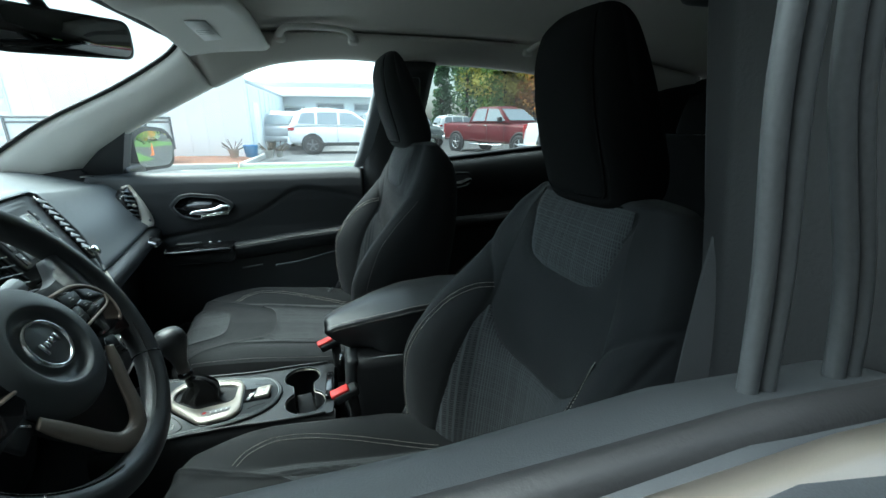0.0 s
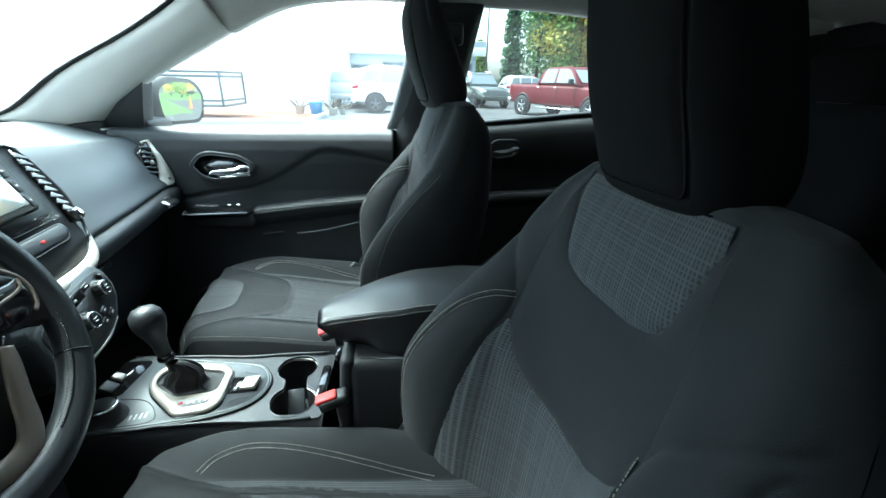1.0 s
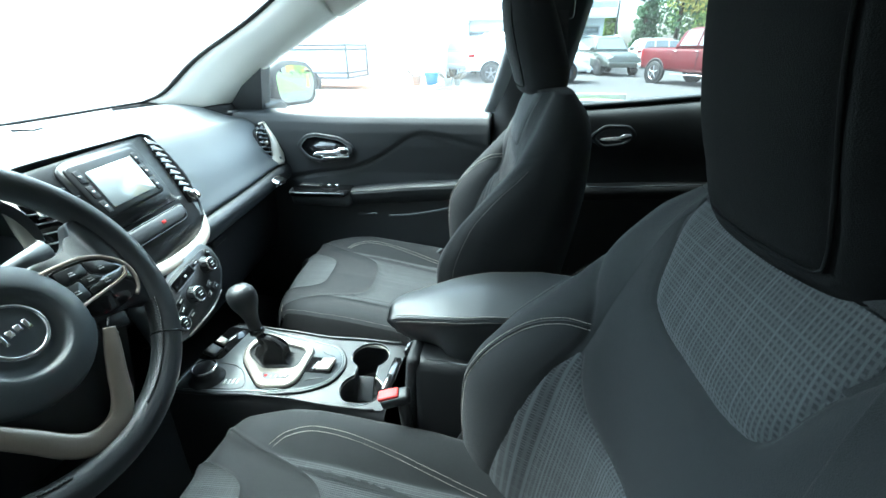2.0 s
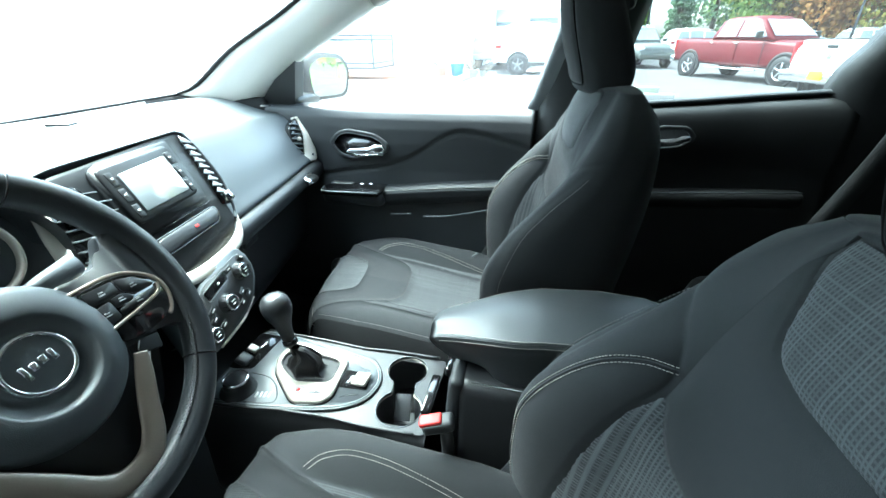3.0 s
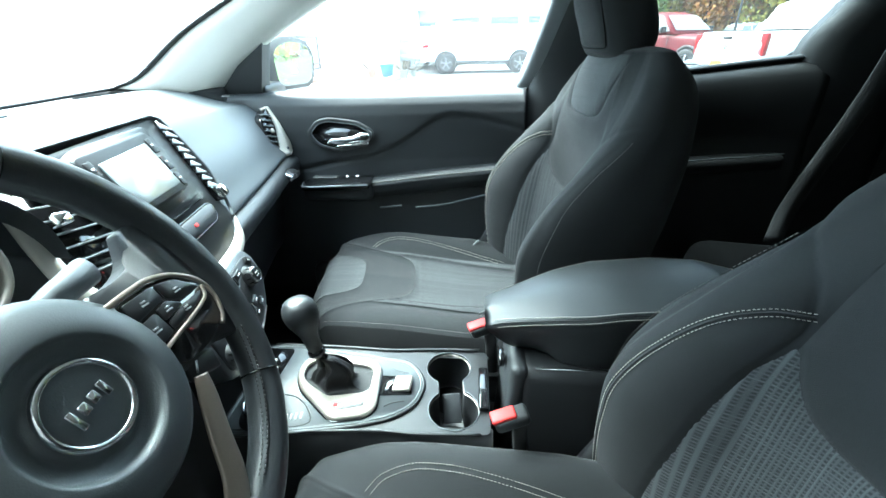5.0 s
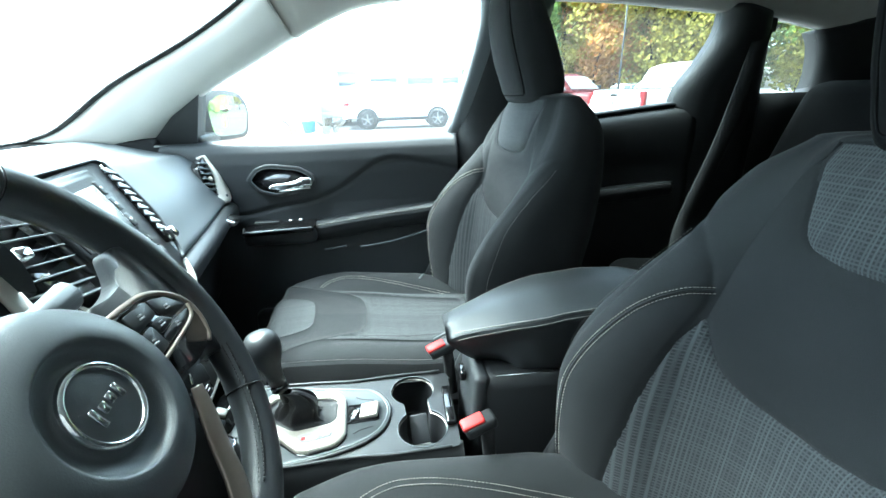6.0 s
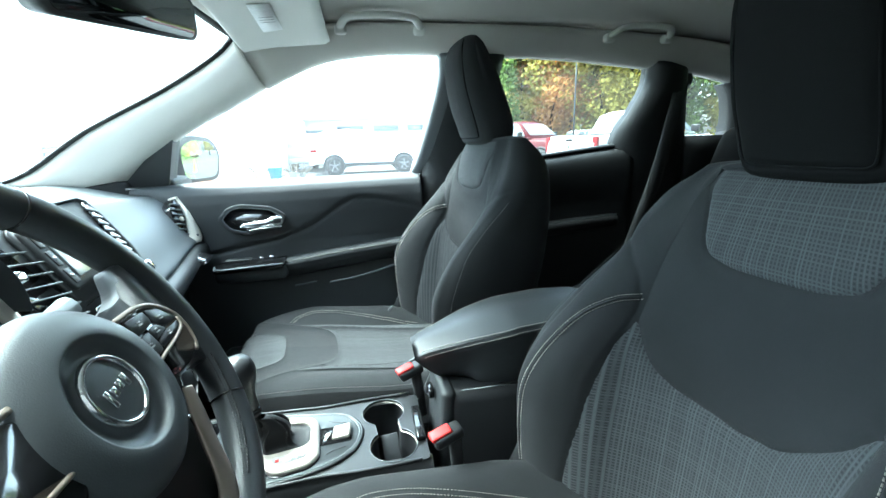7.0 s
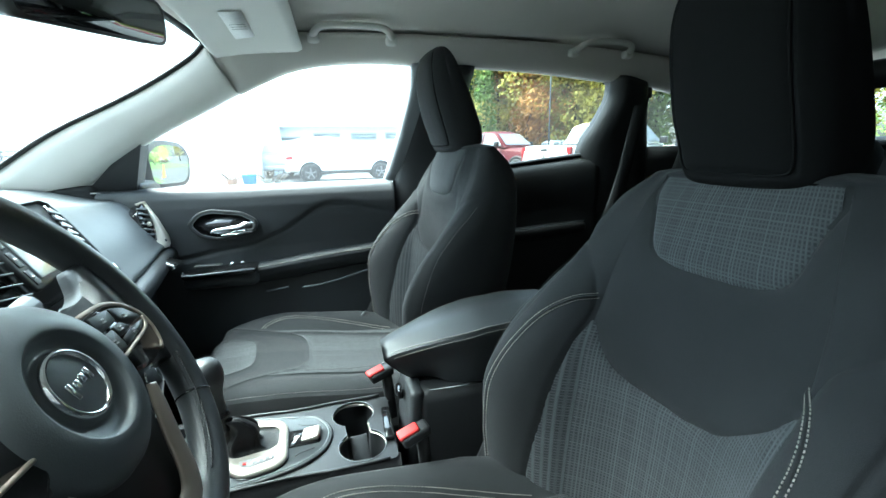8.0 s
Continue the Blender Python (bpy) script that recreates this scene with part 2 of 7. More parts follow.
def tube(pts, ra, rb=None, seg=10, closed=False, up=(0, 0, 1), bm=None, taper=None):
    """A tube along pts; ra across, rb along up."""
    rb = ra if rb is None else rb
    bm = bm or bmesh.new()
    n, rings = len(pts), []
    upv = Vector(up)
    for i, p in enumerate(pts):
        a, b = (pts[i - 1], pts[(i + 1) % n]) if closed else (pts[max(0, i - 1)], pts[min(n - 1, i + 1)])
        t = (b - a).normalized()
        s = t.cross(upv)
        s = s.normalized() if s.length > 1e-4 else t.orthogonal().normalized()
        w = s.cross(t)
        k = taper(i / max(1, n - 1)) if taper else 1.0
        rings.append([bm.verts.new(p + (s * math.cos(q) * ra + w * math.sin(q) * rb) * k) for q in [2 * math.pi * j / seg for j in range(seg)]])
    for i in range(n if closed else n - 1):
        for j in range(seg):
            bm.faces.new((rings[i][j], rings[(i + 1) % n][j], rings[(i + 1) % n][(j + 1) % seg], rings[i][(j + 1) % seg]))
    if not closed:
        bm.faces.new(rings[0][::-1])
        bm.faces.new(rings[-1])
    return bm


def lathe(profile, seg=24, m=None, bm=None):
    """Turns (radius, height) pairs round z."""
    bm = bm or bmesh.new()
    rings, first = [], len(bm.verts)
    for r, z in profile:
        if r < 1e-6:
            rings.append([bm.verts.new((m or Matrix.Identity(4)) @ Vector((0, 0, z)))])
        else:
            rings.append([bm.verts.new((m or Matrix.Identity(4)) @ Vector((r * math.cos(2 * math.pi * k / seg), r * math.sin(2 * math.pi * k / seg), z))) for k in range(seg)])
    for a, b in zip(rings, rings[1:]):
        for k in range(seg):
            q = [a[k % len(a)], a[(k + 1) % len(a)], b[(k + 1) % len(b)], b[k % len(b)]]
            q = [v for i, v in enumerate(q) if v not in q[:i]]
            if len(q) > 2:
                bm.faces.new(q)
    return bm


def prism(poly, depth, m=None, bevel=0.0, seg=2):
    """A flat outline (x, y) thickened along z from 0 to depth, with rounded edges."""
    bm = bmesh.new()
    lo = [bm.verts.new((x, y, 0)) for x, y in poly]
    hi = [bm.verts.new((x, y, depth)) for x, y in poly]
    bm.faces.new(lo[::-1])
    top = bm.faces.new(hi)
    for i in range(len(poly)):
        k = (i + 1) % len(poly)
        bm.faces.new((lo[i], lo[k], hi[k], hi[i]))
    if bevel:
        bmesh.ops.bevel(bm, geom=list(top.edges), offset=bevel, segments=seg, profile=0.5, affect="EDGES")
    if m is not None:
        bm.transform(m)
    return bm


def rounded(pts, r, n=4):
    """The outline pts with its corners rounded by r."""
    out = []
    for i, p in enumerate(pts):
        p, a, b = Vector(p), Vector(pts[i - 1]), Vector(pts[(i + 1) % len(pts)])
        da, db = (a - p), (b - p)
        k = min(r, da.length * 0.45, db.length * 0.45)
        s, e = p + da.normalized() * k, p + db.normalized() * k
        for j in range(n + 1):
            t = j / n
            out.append(tuple((1 - t) ** 2 * s + 2 * t * (1 - t) * p + t * t * e))
    return out


def ring_prism(outer, inner, depth, m=None):
    """A frame: outline outer with the hole inner (same count of points), from 0 to depth."""
    bm = bmesh.new()
    n = len(outer)
    v = [[bm.verts.new((x, y, z)) for x, y in loop] for loop, z in ((outer, 0), (outer, depth * 0.7), ([(o[0] * 0.93 + i[0] * 0.07, o[1] * 0.93 + i[1] * 0.07) for o, i in zip(outer, inner)], depth), ([(o[0] * 0.07 + i[0] * 0.93, o[1] * 0.07 + i[1] * 0.93) for o, i in zip(outer, inner)], depth), (inner, depth * 0.7), (inner, 0))]
    for a, b in zip(v, v[1:] + v[:1]):
        for k in range(n):
            bm.faces.new((a[k], a[(k + 1) % n], b[(k + 1) % n], b[k]))
    if m is not None:
        bm.transform(m)
    return bm


def basis(o, x, y):
    """A matrix with its origin at o, its x and y along the given ways (y made square to x)."""
    x = Vector(x).normalized()
    z = x.cross(Vector(y)).normalized()
    y = z.cross(x)
    return Matrix((( x[0], y[0], z[0], o[0]), (x[1], y[1], z[1], o[1]), (x[2], y[2], z[2], o[2]), (0, 0, 0, 1)))


def smooth(a, b, x):
    t = min(1.0, max(0.0, (x - a) / (b - a)))
    return t * t * (3 - 2 * t)


def mix(a, b, t):
    return a + (b - a) * t


def table(x, xs, ys):
    return float(np.interp(x, xs, ys))


def strip(ea, eb, bulge, depth, n=16, m=5, side=1):
    """A padded band between two lines of points; it bulges to the cabin's middle and is depth thick outwards."""
    ea, eb = spline(ea, n), spline(eb, n)
    inward = Vector((0, -side, 0))

    def f(u, v):
        i = round(u * n)
        return ea[i].lerp(eb[i], v) + inward * bulge * (1 - (2 * v - 1) ** 4)

    def g(u, v):
        i = round(u * n)
        return ea[i].lerp(eb[i], v) - inward * depth
    return slab(f, n, m, g)


# ---- cabin shell ----
FABRICGAP = mat("pale_gap_foam", (0.42, 0.41, 0.38), 0.9, grain=300, bump=0.1)
def yb(x):
    """Half width of the cabin at the window sill."""
    return 0.74 + 0.06 * min(1, max(0, (x + 0.37) / 0.76)) - 0.16 * max(0, x - 1.0)


def ys(x, z):
    return yb(x) - max(0, z - 1.12) * 0.35


def on_side(s, pts):
    return [(x, s * ys(x, z), z) for x, z in pts]


finish("floor", rbox(3.2, 1.5, 0.06, 0.02, at=Matrix.Translation((0.6, 0, 0.33))), CARPET, kind="structure", label="black carpeted cabin floor of the car", category="floor")


def roof_fn(off):
    def f(u, v):
        x = mix(-0.17, 2.0, u) + 0.075 * (2 * v - 1) ** 2 * (1 - u)
        hw = table(x, [-0.1, 0.3, 1.0, 2.0], [0.645, 0.625, 0.615, 0.54])
        y = (2 * v - 1) * hw
        z = table(x, [-0.17, 0.1, 0.5, 1.0, 1.6, 2.0], [1.56, 1.60, 1.615, 1.61, 1.555, 1.49])
        edge = table(x, [-0.1, 0.05, 0.3, 0.6, 1.0, 1.4, 2.0], [1.523, 1.55, 1.562, 1.562, 1.552, 1.512, 1.40])
        return (x, y, mix(z, edge, abs(2 * v - 1) ** 2.5) + off)
    return f


finish("ceiling", slab(roof_fn(0), 30, 16, roof_fn(0.05)), HEADL, kind="structure", label="light grey cloth headliner under the car roof", category="ceiling")

A_GLASS = [(-0.84, 1.145), (-0.73, 1.18), (-0.54, 1.288), (-0.31, 1.392), (-0.158, 1.477), (-0.102, 1.523)]
A_DOOR = [(-0.53, 1.118), (-0.43, 1.19), (-0.286, 1.277), (-0.164, 1.338), (-0.10, 1.37), (-0.042, 1.399)]
RAIL_LO = [(-0.042, 1.399), (0.111, 1.464), (0.244, 1.488), (0.382, 1.497), (0.486, 1.494), (0.684, 1.491), (0.912, 1.484), (1.19, 1.455), (1.42, 1.425), (1.7, 1.36)]
RAIL_HI = [(-0.102, 0.622, 1.523), (0.05, 0.60, 1.55), (0.2, 0.597, 1.558), (0.35, 0.595, 1.562), (0.5, 0.592, 1.562), (0.68, 0.59, 1.56), (0.9, 0.587, 1.555), (1.19, 0.572, 1.536), (1.42, 0.555, 1.51), (1.7, 0.53, 1.455)]
for s, w in ((1, "east"), (-1, "west")):
    finish("pillar_trim_front_" + w, strip(on_side(s, A_GLASS), on_side(s, A_DOOR), 0.028, 0.03, 24, 8, s), PILL, kind="structure", label="light grey plastic trim of the sloping windscreen pillar", category="pillar")
    finish("pillar_gap_" + w, tube(spline([(-0.101, s * (ys(-0.10, 1.523) - 0.018), 1.521), (-0.075, s * (ys(-0.075, 1.46) - 0.030), 1.462), (-0.043, s * (ys(-0.043, 1.40) - 0.016), 1.401)], 12), 0.0016, 0.0016, 6), FABRICGAP, kind="structure", label="thin gap between pillar trim and headliner", category="trim")
    finish("roof_rail_" + w, strip([(x, s * y, z) for x, y, z in RAIL_HI], on_side(s, RAIL_LO), 0.014, 0.05, 30, 8, s), HEADL, kind="structure", label="light grey padded roof rail above the doors", category="trim")
    if s > 0:
        mid = ([(0.43, 0.72, 0.36), (0.43, 0.765, 0.8), (0.43, 0.785, 1.12), (0.47, 0.748, 1.27), (0.52, 0.68, 1.492)], [(0.63, 0.72, 0.36), (0.63, 0.765, 0.8), (0.635, 0.775, 1.13), (0.665, 0.74, 1.30), (0.70, 0.67, 1.492)])
    else:
        mid = ([(0.640, 0.685, 0.36), (0.640, 0.675, 0.8), (0.640, 0.648, 1.10), (0.637, 0.618, 1.25), (0.635, 0.598, 1.36), (0.630, 0.575, 1.50)], [(0.83, 0.72, 0.36), (0.83, 0.71, 0.8), (0.83, 0.69, 1.10), (0.83, 0.66, 1.25), (0.83, 0.64, 1.36), (0.82, 0.61, 1.50)])
    finish("pillar_trim_middle_" + w, strip(*[[(x, s * y, z) for x, y, z in e] for e in mid], 0.02, 0.06, 24, 8, s), SOFT, kind="structure", label="black plastic trim of the middle door pillar", category="pillar")
    finish("pillar_trim_rear_" + w, strip(on_side(s, [(1.21, 0.4), (1.20, 0.9), (1.165, 1.191), (1.198, 1.31), (1.224, 1.395), (1.215, 1.47)]), on_side(s, [(1.46, 0.4), (1.46, 0.9), (1.426, 1.217), (1.38, 1.33), (1.344, 1.433)]), 0.05, 0.05, 24, 8, s), BLACKPL, kind="structure", label="black plastic trim of the rear side pillar", category="pillar")
    finish("pillar_trim_tail_" + w, strip(on_side(s, [(1.605, 1.20), (1.595, 1.27), (1.562, 1.35), (1.525, 1.396)]), [(2.05, s * 0.58, 1.16), (2.02, s * 0.56, 1.25), (1.97, s * 0.52, 1.38), (1.92, s * 0.46, 1.50)], 0.02, 0.08, 16, 6, s), BLACKPL, kind="structure", label="black plastic trim of the tail pillar", category="pillar")
    finish("quarter_trim_" + w, strip(on_side(s, [(1.40, 0.35), (1.42, 0.9), (1.42, 1.219)]), [(2.02, s * 0.66, 0.35), (2.02, s * 0.66, 0.9), (2.0, s * 0.64, 1.22)], 0.02, 0.05, 10, 6, s), BLACKPL, kind="structure", label="black plastic trim beside the cargo space", category="trim")
    # rear corner glass
    q = on_side(s, [(1.33, 1.44), (1.55, 1.40), (1.63, 1.24), (1.41, 1.20)])
    bm = bmesh.new()
    bm.faces.new([bm.verts.new((x, y + s * 0.035, z)) for x, y, z in q])
    g = finish("window_quarter_" + w, bm, TINTED, kind="structure", label="small fixed glass pane behind the rear door", category="window", smooth=False)


# front face of the driver's door pillar and its two rubber seals
finish("pillar_face_west", strip([(0.629, -0.576, 1.50), (0.634, -0.599, 1.36), (0.636, -0.622, 1.24), (0.638, -0.652, 1.05)], [(0.625, -0.79, 1.50), (0.628, -0.79, 1.36), (0.630, -0.79, 1.24), (0.632, -0.79, 1.05)], 0.004, 0.03, 16, 6, -1), RUBBER, kind="structure", label="black front face of the door pillar", category="pillar")
for nm, run in (("pillar_seal_west", [(0.513, -0.758, 1.46), (0.515, -0.765, 1.36), (0.520, -0.765, 1.30), (0.534, -0.765, 1.226), (0.540, -0.766, 1.16), (0.543, -0.768, 1.10)]), ("pillar_outer_seal_west", [(0.535, -0.758, 1.46), (0.541, -0.765, 1.36), (0.552, -0.765, 1.30), (0.583, -0.765, 1.222), (0.594, -0.766, 1.165), (0.598, -0.768, 1.12)])):
    bm = tube([p + Vector((-0.005, 0, 0)) for p in spline(run, 30)], 0.0046, 0.0046, 8)
    tube([p + Vector((0.005, -0.001, 0)) for p in spline(run, 30)], 0.0040, 0.0040, 8, bm=bm)
    finish(nm, bm, SEALM, kind="structure", label="double-lipped black rubber door seal on the pillar", category="trim")


# windscreen, black band at its edge, bonnet and wipers
def ws_fn(u, v):
    a, b = spline(on_side(1, A_GLASS), 20)[round(u * 20)], spline(on_side(-1, A_GLASS), 20)[round(u * 20)]
    p = b.lerp(a, v)
    k = 1 - (2 * v - 1) ** 2
    return (p.x - mix(0.16, 0.07, u) * k + 0.004, p.y * 0.985, p.z + mix(-0.03, 0.035, u) * k - 0.002)


g = finish("windshield", grid(ws_fn, 20, 16), glass("windscreen_glass", (0.88, 0.94, 0.92), 0.05), kind="structure", label="clear raked windscreen glass with a black edge", category="window")
g.visible_shadow = False
edge = [Vector(ws_fn(i / 20, 1)) for i in range(21)] + [Vector(ws_fn(1, 1 - j / 16)) for j in range(1, 17)] + [Vector(ws_fn(1 - i / 20, 0)) for i in range(1, 21)] + [Vector(ws_fn(0, j / 16)) for j in range(1, 16)]
finish("windshield_seal", tube(edge, 0.011, 0.006, 8, True), RUBBER, kind="structure", label="thin black rubber edge round the windscreen", category="trim")


def bonnet(off):
    def f(u, v):
        x = mix(-0.98, -2.15, u)
        return (x + 0.1 * (2 * v - 1) ** 2, (2 * v - 1) * mix(0.80, 0.72, u), 1.03 - 0.12 * u - 0.12 * u ** 4 - 0.07 * abs(2 * v - 1) ** 4 + 0.015 * smooth(0.55, 0.7, abs(2 * v - 1)) + off)
    return f


finish("car_bonnet", slab(bonnet(0), 16, 20, bonnet(-0.04)), PAINT, label="beige painted car bonnet below the windscreen", category="bonnet", kind="structure")
finish("scuttle", rbox(0.22, 1.5, 0.03, 0.01, at=Matrix.Translation((-0.98, 0, 1.035))), BLACKPL, kind="structure", label="black plastic panel below the windscreen", category="trim")
for y0 in (0.62, -0.02):
    finish("wiper", tube([Vector((-0.95, y0, 1.075)), Vector((-0.93, y0 - 0.25, 1.09)), Vector((-0.925, y0 - 0.55, 1.092))], 0.006, 0.010, 6), RUBBER, label="black windscreen wiper lying at the foot of the glass", category="wiper", group="wipers")
finish("bulkhead", rbox(0.05, 1.5, 0.8, 0.02, at=Matrix.Translation((-0.92, 0, 0.7))), CARPET, kind="structure", label="black carpeted front wall of the footwell", category="wall")
for s_, w_ in ((1, "east"), (-1, "west")):
    finish("kick_panel_" + w_, rbox(0.50, 0.05, 0.86, 0.015, at=pose(-0.73, s_ * 0.735, 0.71)), CARPET, kind="structure", label="black carpeted footwell side", category="wall")
finish("tailgate_lower", rbox(0.06, 1.36, 0.86, 0.03, at=Matrix.Translation((2.03, 0, 0.77))), BLACKPL, kind="structure", label="black plastic inside of the tailgate", category="tailgate")
finish("tailgate_frame", ring_prism(rounded([(-0.62, 0), (0.62, 0), (0.50, 0.30), (-0.50, 0.30)], 0.05), rounded([(-0.52, 0.03), (0.52, 0.03), (0.43, 0.22), (-0.43, 0.22)], 0.05), 0.05, basis((2.0, 0, 1.19), (0, 1, 0), (-0.55, 0, 1))), BLACKPL, kind="structure", label="black frame round the rear window", category="trim")
bm = bmesh.new()
bm.faces.new([bm.verts.new(p) for p in ((2.0, -0.56, 1.2), (2.0, 0.56, 1.2), (1.87, 0.46, 1.44), (1.87, -0.46, 1.44))])
finish("window_rear", bm, TINTED, kind="structure", label="dark rear window glass", category="window", smooth=False)


# ---- doors ----
def crease(x):
    return sum(table(x + q, *CREASE) for q in (-0.02, -0.01, 0.0, 0.01, 0.02)) / 5


CREASE = ([-0.5, -0.26, -0.175, -0.053, 0.03, 0.096, 0.152, 0.197, 0.27, 0.345, 0.45], [0.88, 0.900, 0.917, 0.934, 0.966, 1.006, 1.044, 1.056, 1.047, 1.027, 1.00])


def sill(x):
    """Height of the driver's door sill, rising to the rear."""
    return 1.132 + 0.085 * min(0.28, max(0.0, x - 0.22)) / 0.28 * 0.45


def door_fn(s, x0, x1, rear=False):
    def f(u, v):
        x = mix(x0, x1, u)
        top = (1.122 if s > 0 else sill(x)) if not rear else table(x, [0.6, 0.9, 1.2], [1.135, 1.162, 1.195])
        z = mix(0.38, top, v)
        y = table(top - z, [0, 0.004, 0.014, 0.035, 0.065, 0.11, 0.2, 0.28, 0.45, 0.65, 0.75], [0.0, 0.022, 0.040, 0.055, 0.064, 0.068, 0.066, 0.075, 0.10, 0.115, 0.09])
        y = yb(x) - (0 if s > 0 or rear else 0.022) - y * (0.55 + 0.45 * smooth(-0.5, 0.0, x))
        zc = crease(x) if not rear else 1.0
        y += (0.006 * smooth(zc + 0.004, zc - 0.008, z) + 0.007 * math.exp(-((z - zc) / 0.007) ** 2)) * smooth(-0.42, -0.28, x if not rear else 0)
        return (x, s * y, z)
    return f


def lerp_front(s, x, z, rear=False):
    """A place on the inner face of the front door."""
    x0, x1 = (-0.53, 0.42)
    return Vector(door_fn(s, x0, x1)((x - x0) / (x1 - x0), (z - 0.38) / ((1.122 if s > 0 else sill(x)) - 0.38)))


def front_door(s):
    door = empty("front_door", (0, s * 0.75, 0.4), "black front car door with padded armrest and chrome lever, " + ("window closed" if s > 0 else "window wound down"), "car door", "car doors")
    x0, x1 = -0.53, 0.42 if s > 0 else 0.615
    f = door_fn(s, x0, x1)

    def back(u, v):
        x, y, z = f(u, v)
        return (x, s * (yb(x) + 0.035), z)
    part("door_card", slab(f, 120, 130, back), SOFT, door)

    def skin(off):
        def g(u, v):
            x, z = mix(x0 - 0.03, x1 + 0.02, u), mix(0.30, 1.112 if s > 0 else sill(mix(x0, x1, u)) + 0.004, v)
            return (x, s * (yb(x) + (0.05 if s > 0 else 0.008) + off + (0.05 * smooth(1.11, 0.9, z) if s > 0 else 0.105 * smooth(sill(x) + 0.02, sill(x) - 0.085, z)) - 0.06 * smooth(0.7, 0.3, z)), z)
        return g
    part("outer_skin", slab(skin(0), 12, 14, skin(-0.012)), PAINT, door, "beige painted outer door skin")
    # belt seal and window frame
    part("belt_seal", tube([Vector((x, s * (yb(x) + (0.045 if s > 0 else -0.012)), 1.104 if s > 0 else sill(x) - 0.008)) for x in np.linspace(x0 + 0.12, x1, 12)], 0.012, 0.016, 8), RUBBER, door, "black rubber sill seal")
    dx = (0, 0, 0, 0) if s > 0 else (0.115, 0.065, 0.035, 0.02)
    fr = on_side(s, [(0.394 + dx[0], 1.12), (0.447 + dx[1], 1.287), (0.482 + dx[2], 1.424), (0.486 + dx[3], 1.494)])
    fo = on_side(s, [(0.47 + dx[0], 1.12), (0.515 + dx[1], 1.287), (0.545 + dx[2], 1.424), (0.56 + dx[3], 1.497)])
    if s > 0:
        part("window_frame", strip(fr, fo, 0.012, 0.055, 14, 8, s), POSTM, door)
    top = [Vector((x, s * (ys(x, z) + 0.036), z + 0.012)) for x, z in A_DOOR[1:] + RAIL_LO[1:5]]
    part("frame_seal", tube(spline(top, 30), 0.009, 0.009, 8), RUBBER, door, "black rubber window seal")
    if s > 0:
        part("post_seal", tube(spline([(x, s * (ys(x, z) + 0.06), z) for x, z in [(0.445 + dx[0], 1.11), (0.49 + dx[1], 1.287), (0.52 + dx[2], 1.424), (0.525 + dx[3], 1.49)]], 16), 0.012, 0.014, 8), RUBBER, door, "black rubber seal of the rear door post")
    # black corner piece behind the outside mirror
    tri = on_side(s, [(-0.515, 1.117), (-0.377, 1.122), (-0.326, 1.258), (-0.42, 1.20)])
    bm = bmesh.new()
    lo = [bm.verts.new((x, y - s * 0.004, z)) for x, y, z in tri]
    hi = [bm.verts.new((x, y + s * 0.05, z)) for x, y, z in tri]
    bm.faces.new(lo)
    bm.faces.new(hi[::-1])
    for i in range(4):
        k = (i + 1) % 4
        bm.faces.new((lo[i], hi[i], hi[k], lo[k]))
    part("corner_cover", bm, BLACKPL, door, smooth=False)
    if s > 0:
        def pane(u, v):
            x = mix(-0.50, 0.50, u)
            z = mix(1.10, 1.51, v)
            return (x, s * (ys(x, z) + 0.025), z)
        g = part("window_pane", grid(pane, 6, 6), GLASS, door)
        g.visible_shadow = False
    # lever in its hexagonal recess
    m = basis((0, 0, 0), (1, 0, 0), (0, 0, s))
    c = lerp_front(s, -0.135, 1.0)
    m = basis((0, c.y, 0), (1, 0, 0), (0, 0, 1))
    if s < 0:
        m = Matrix.Translation((0, c.y, 0)) @ Matrix.Diagonal((1, -1, 1, 1)) @ basis((0, 0, 0), (1, 0, 0), (0, 0, 1))
    outer = [(-0.243, 1.010), (-0.210, 1.046), (-0.172, 1.056), (-0.080, 1.044), (-0.038, 1.018), (-0.034, 0.995), (-0.060, 0.968), (-0.155, 0.951), (-0.212, 0.968)]
    inner = [(-0.229, 1.008), (-0.202, 1.037), (-0.170, 1.045), (-0.084, 1.034), (-0.050, 1.013), (-0.047, 0.999), (-0.066, 0.979), (-0.155, 0.963), (-0.204, 0.977)]
    bez = part("lever_bezel", ring_prism(rounded(outer, 0.014), rounded(inner, 0.012), 0.010, m), LEATHER, door)
    part("lever_rim", tube([m @ Vector((x, y, 0.0095)) for x, y in rounded(inner, 0.012)], 0.0016, 0.0016, 6, True), HUBM, bez)
    part("lever_dish", prism(rounded(inner, 0.012), 0.004, m), PIANO, door)
    lv = prism(rounded([(-0.175, 0.982), (-0.165, 0.996), (-0.09, 1.004), (-0.075, 1.014), (-0.045, 1.014), (-0.038, 0.998), (-0.05, 0.984), (-0.09, 0.985), (-0.13, 0.979)], 0.008), 0.012, m, 0.004)
    lever = part("door_lever", mv(lv, Matrix.Translation((0, -s * 0.022, 0))), CHROME, bez, "chrome door lever")
    part("lever_base", mv(prism(rounded([(-0.16, 0.972), (-0.09, 0.976), (-0.05, 0.976), (-0.05, 0.984), (-0.09, 0.985), (-0.13, 0.979)], 0.003), 0.006, m, 0.002), Matrix.Translation((0, -s * 0.012, 0))), CHROME, bez)
    part("lock_button", rbox(0.022, 0.012, 0.016, 0.003, at=Matrix.Translation((-0.058, c.y - s * 0.036, 1.002))), BLACKPL, bez, "small black lock button")
    # armrest

    def pad(u, v):
        x = mix(-0.045, 0.42, u)
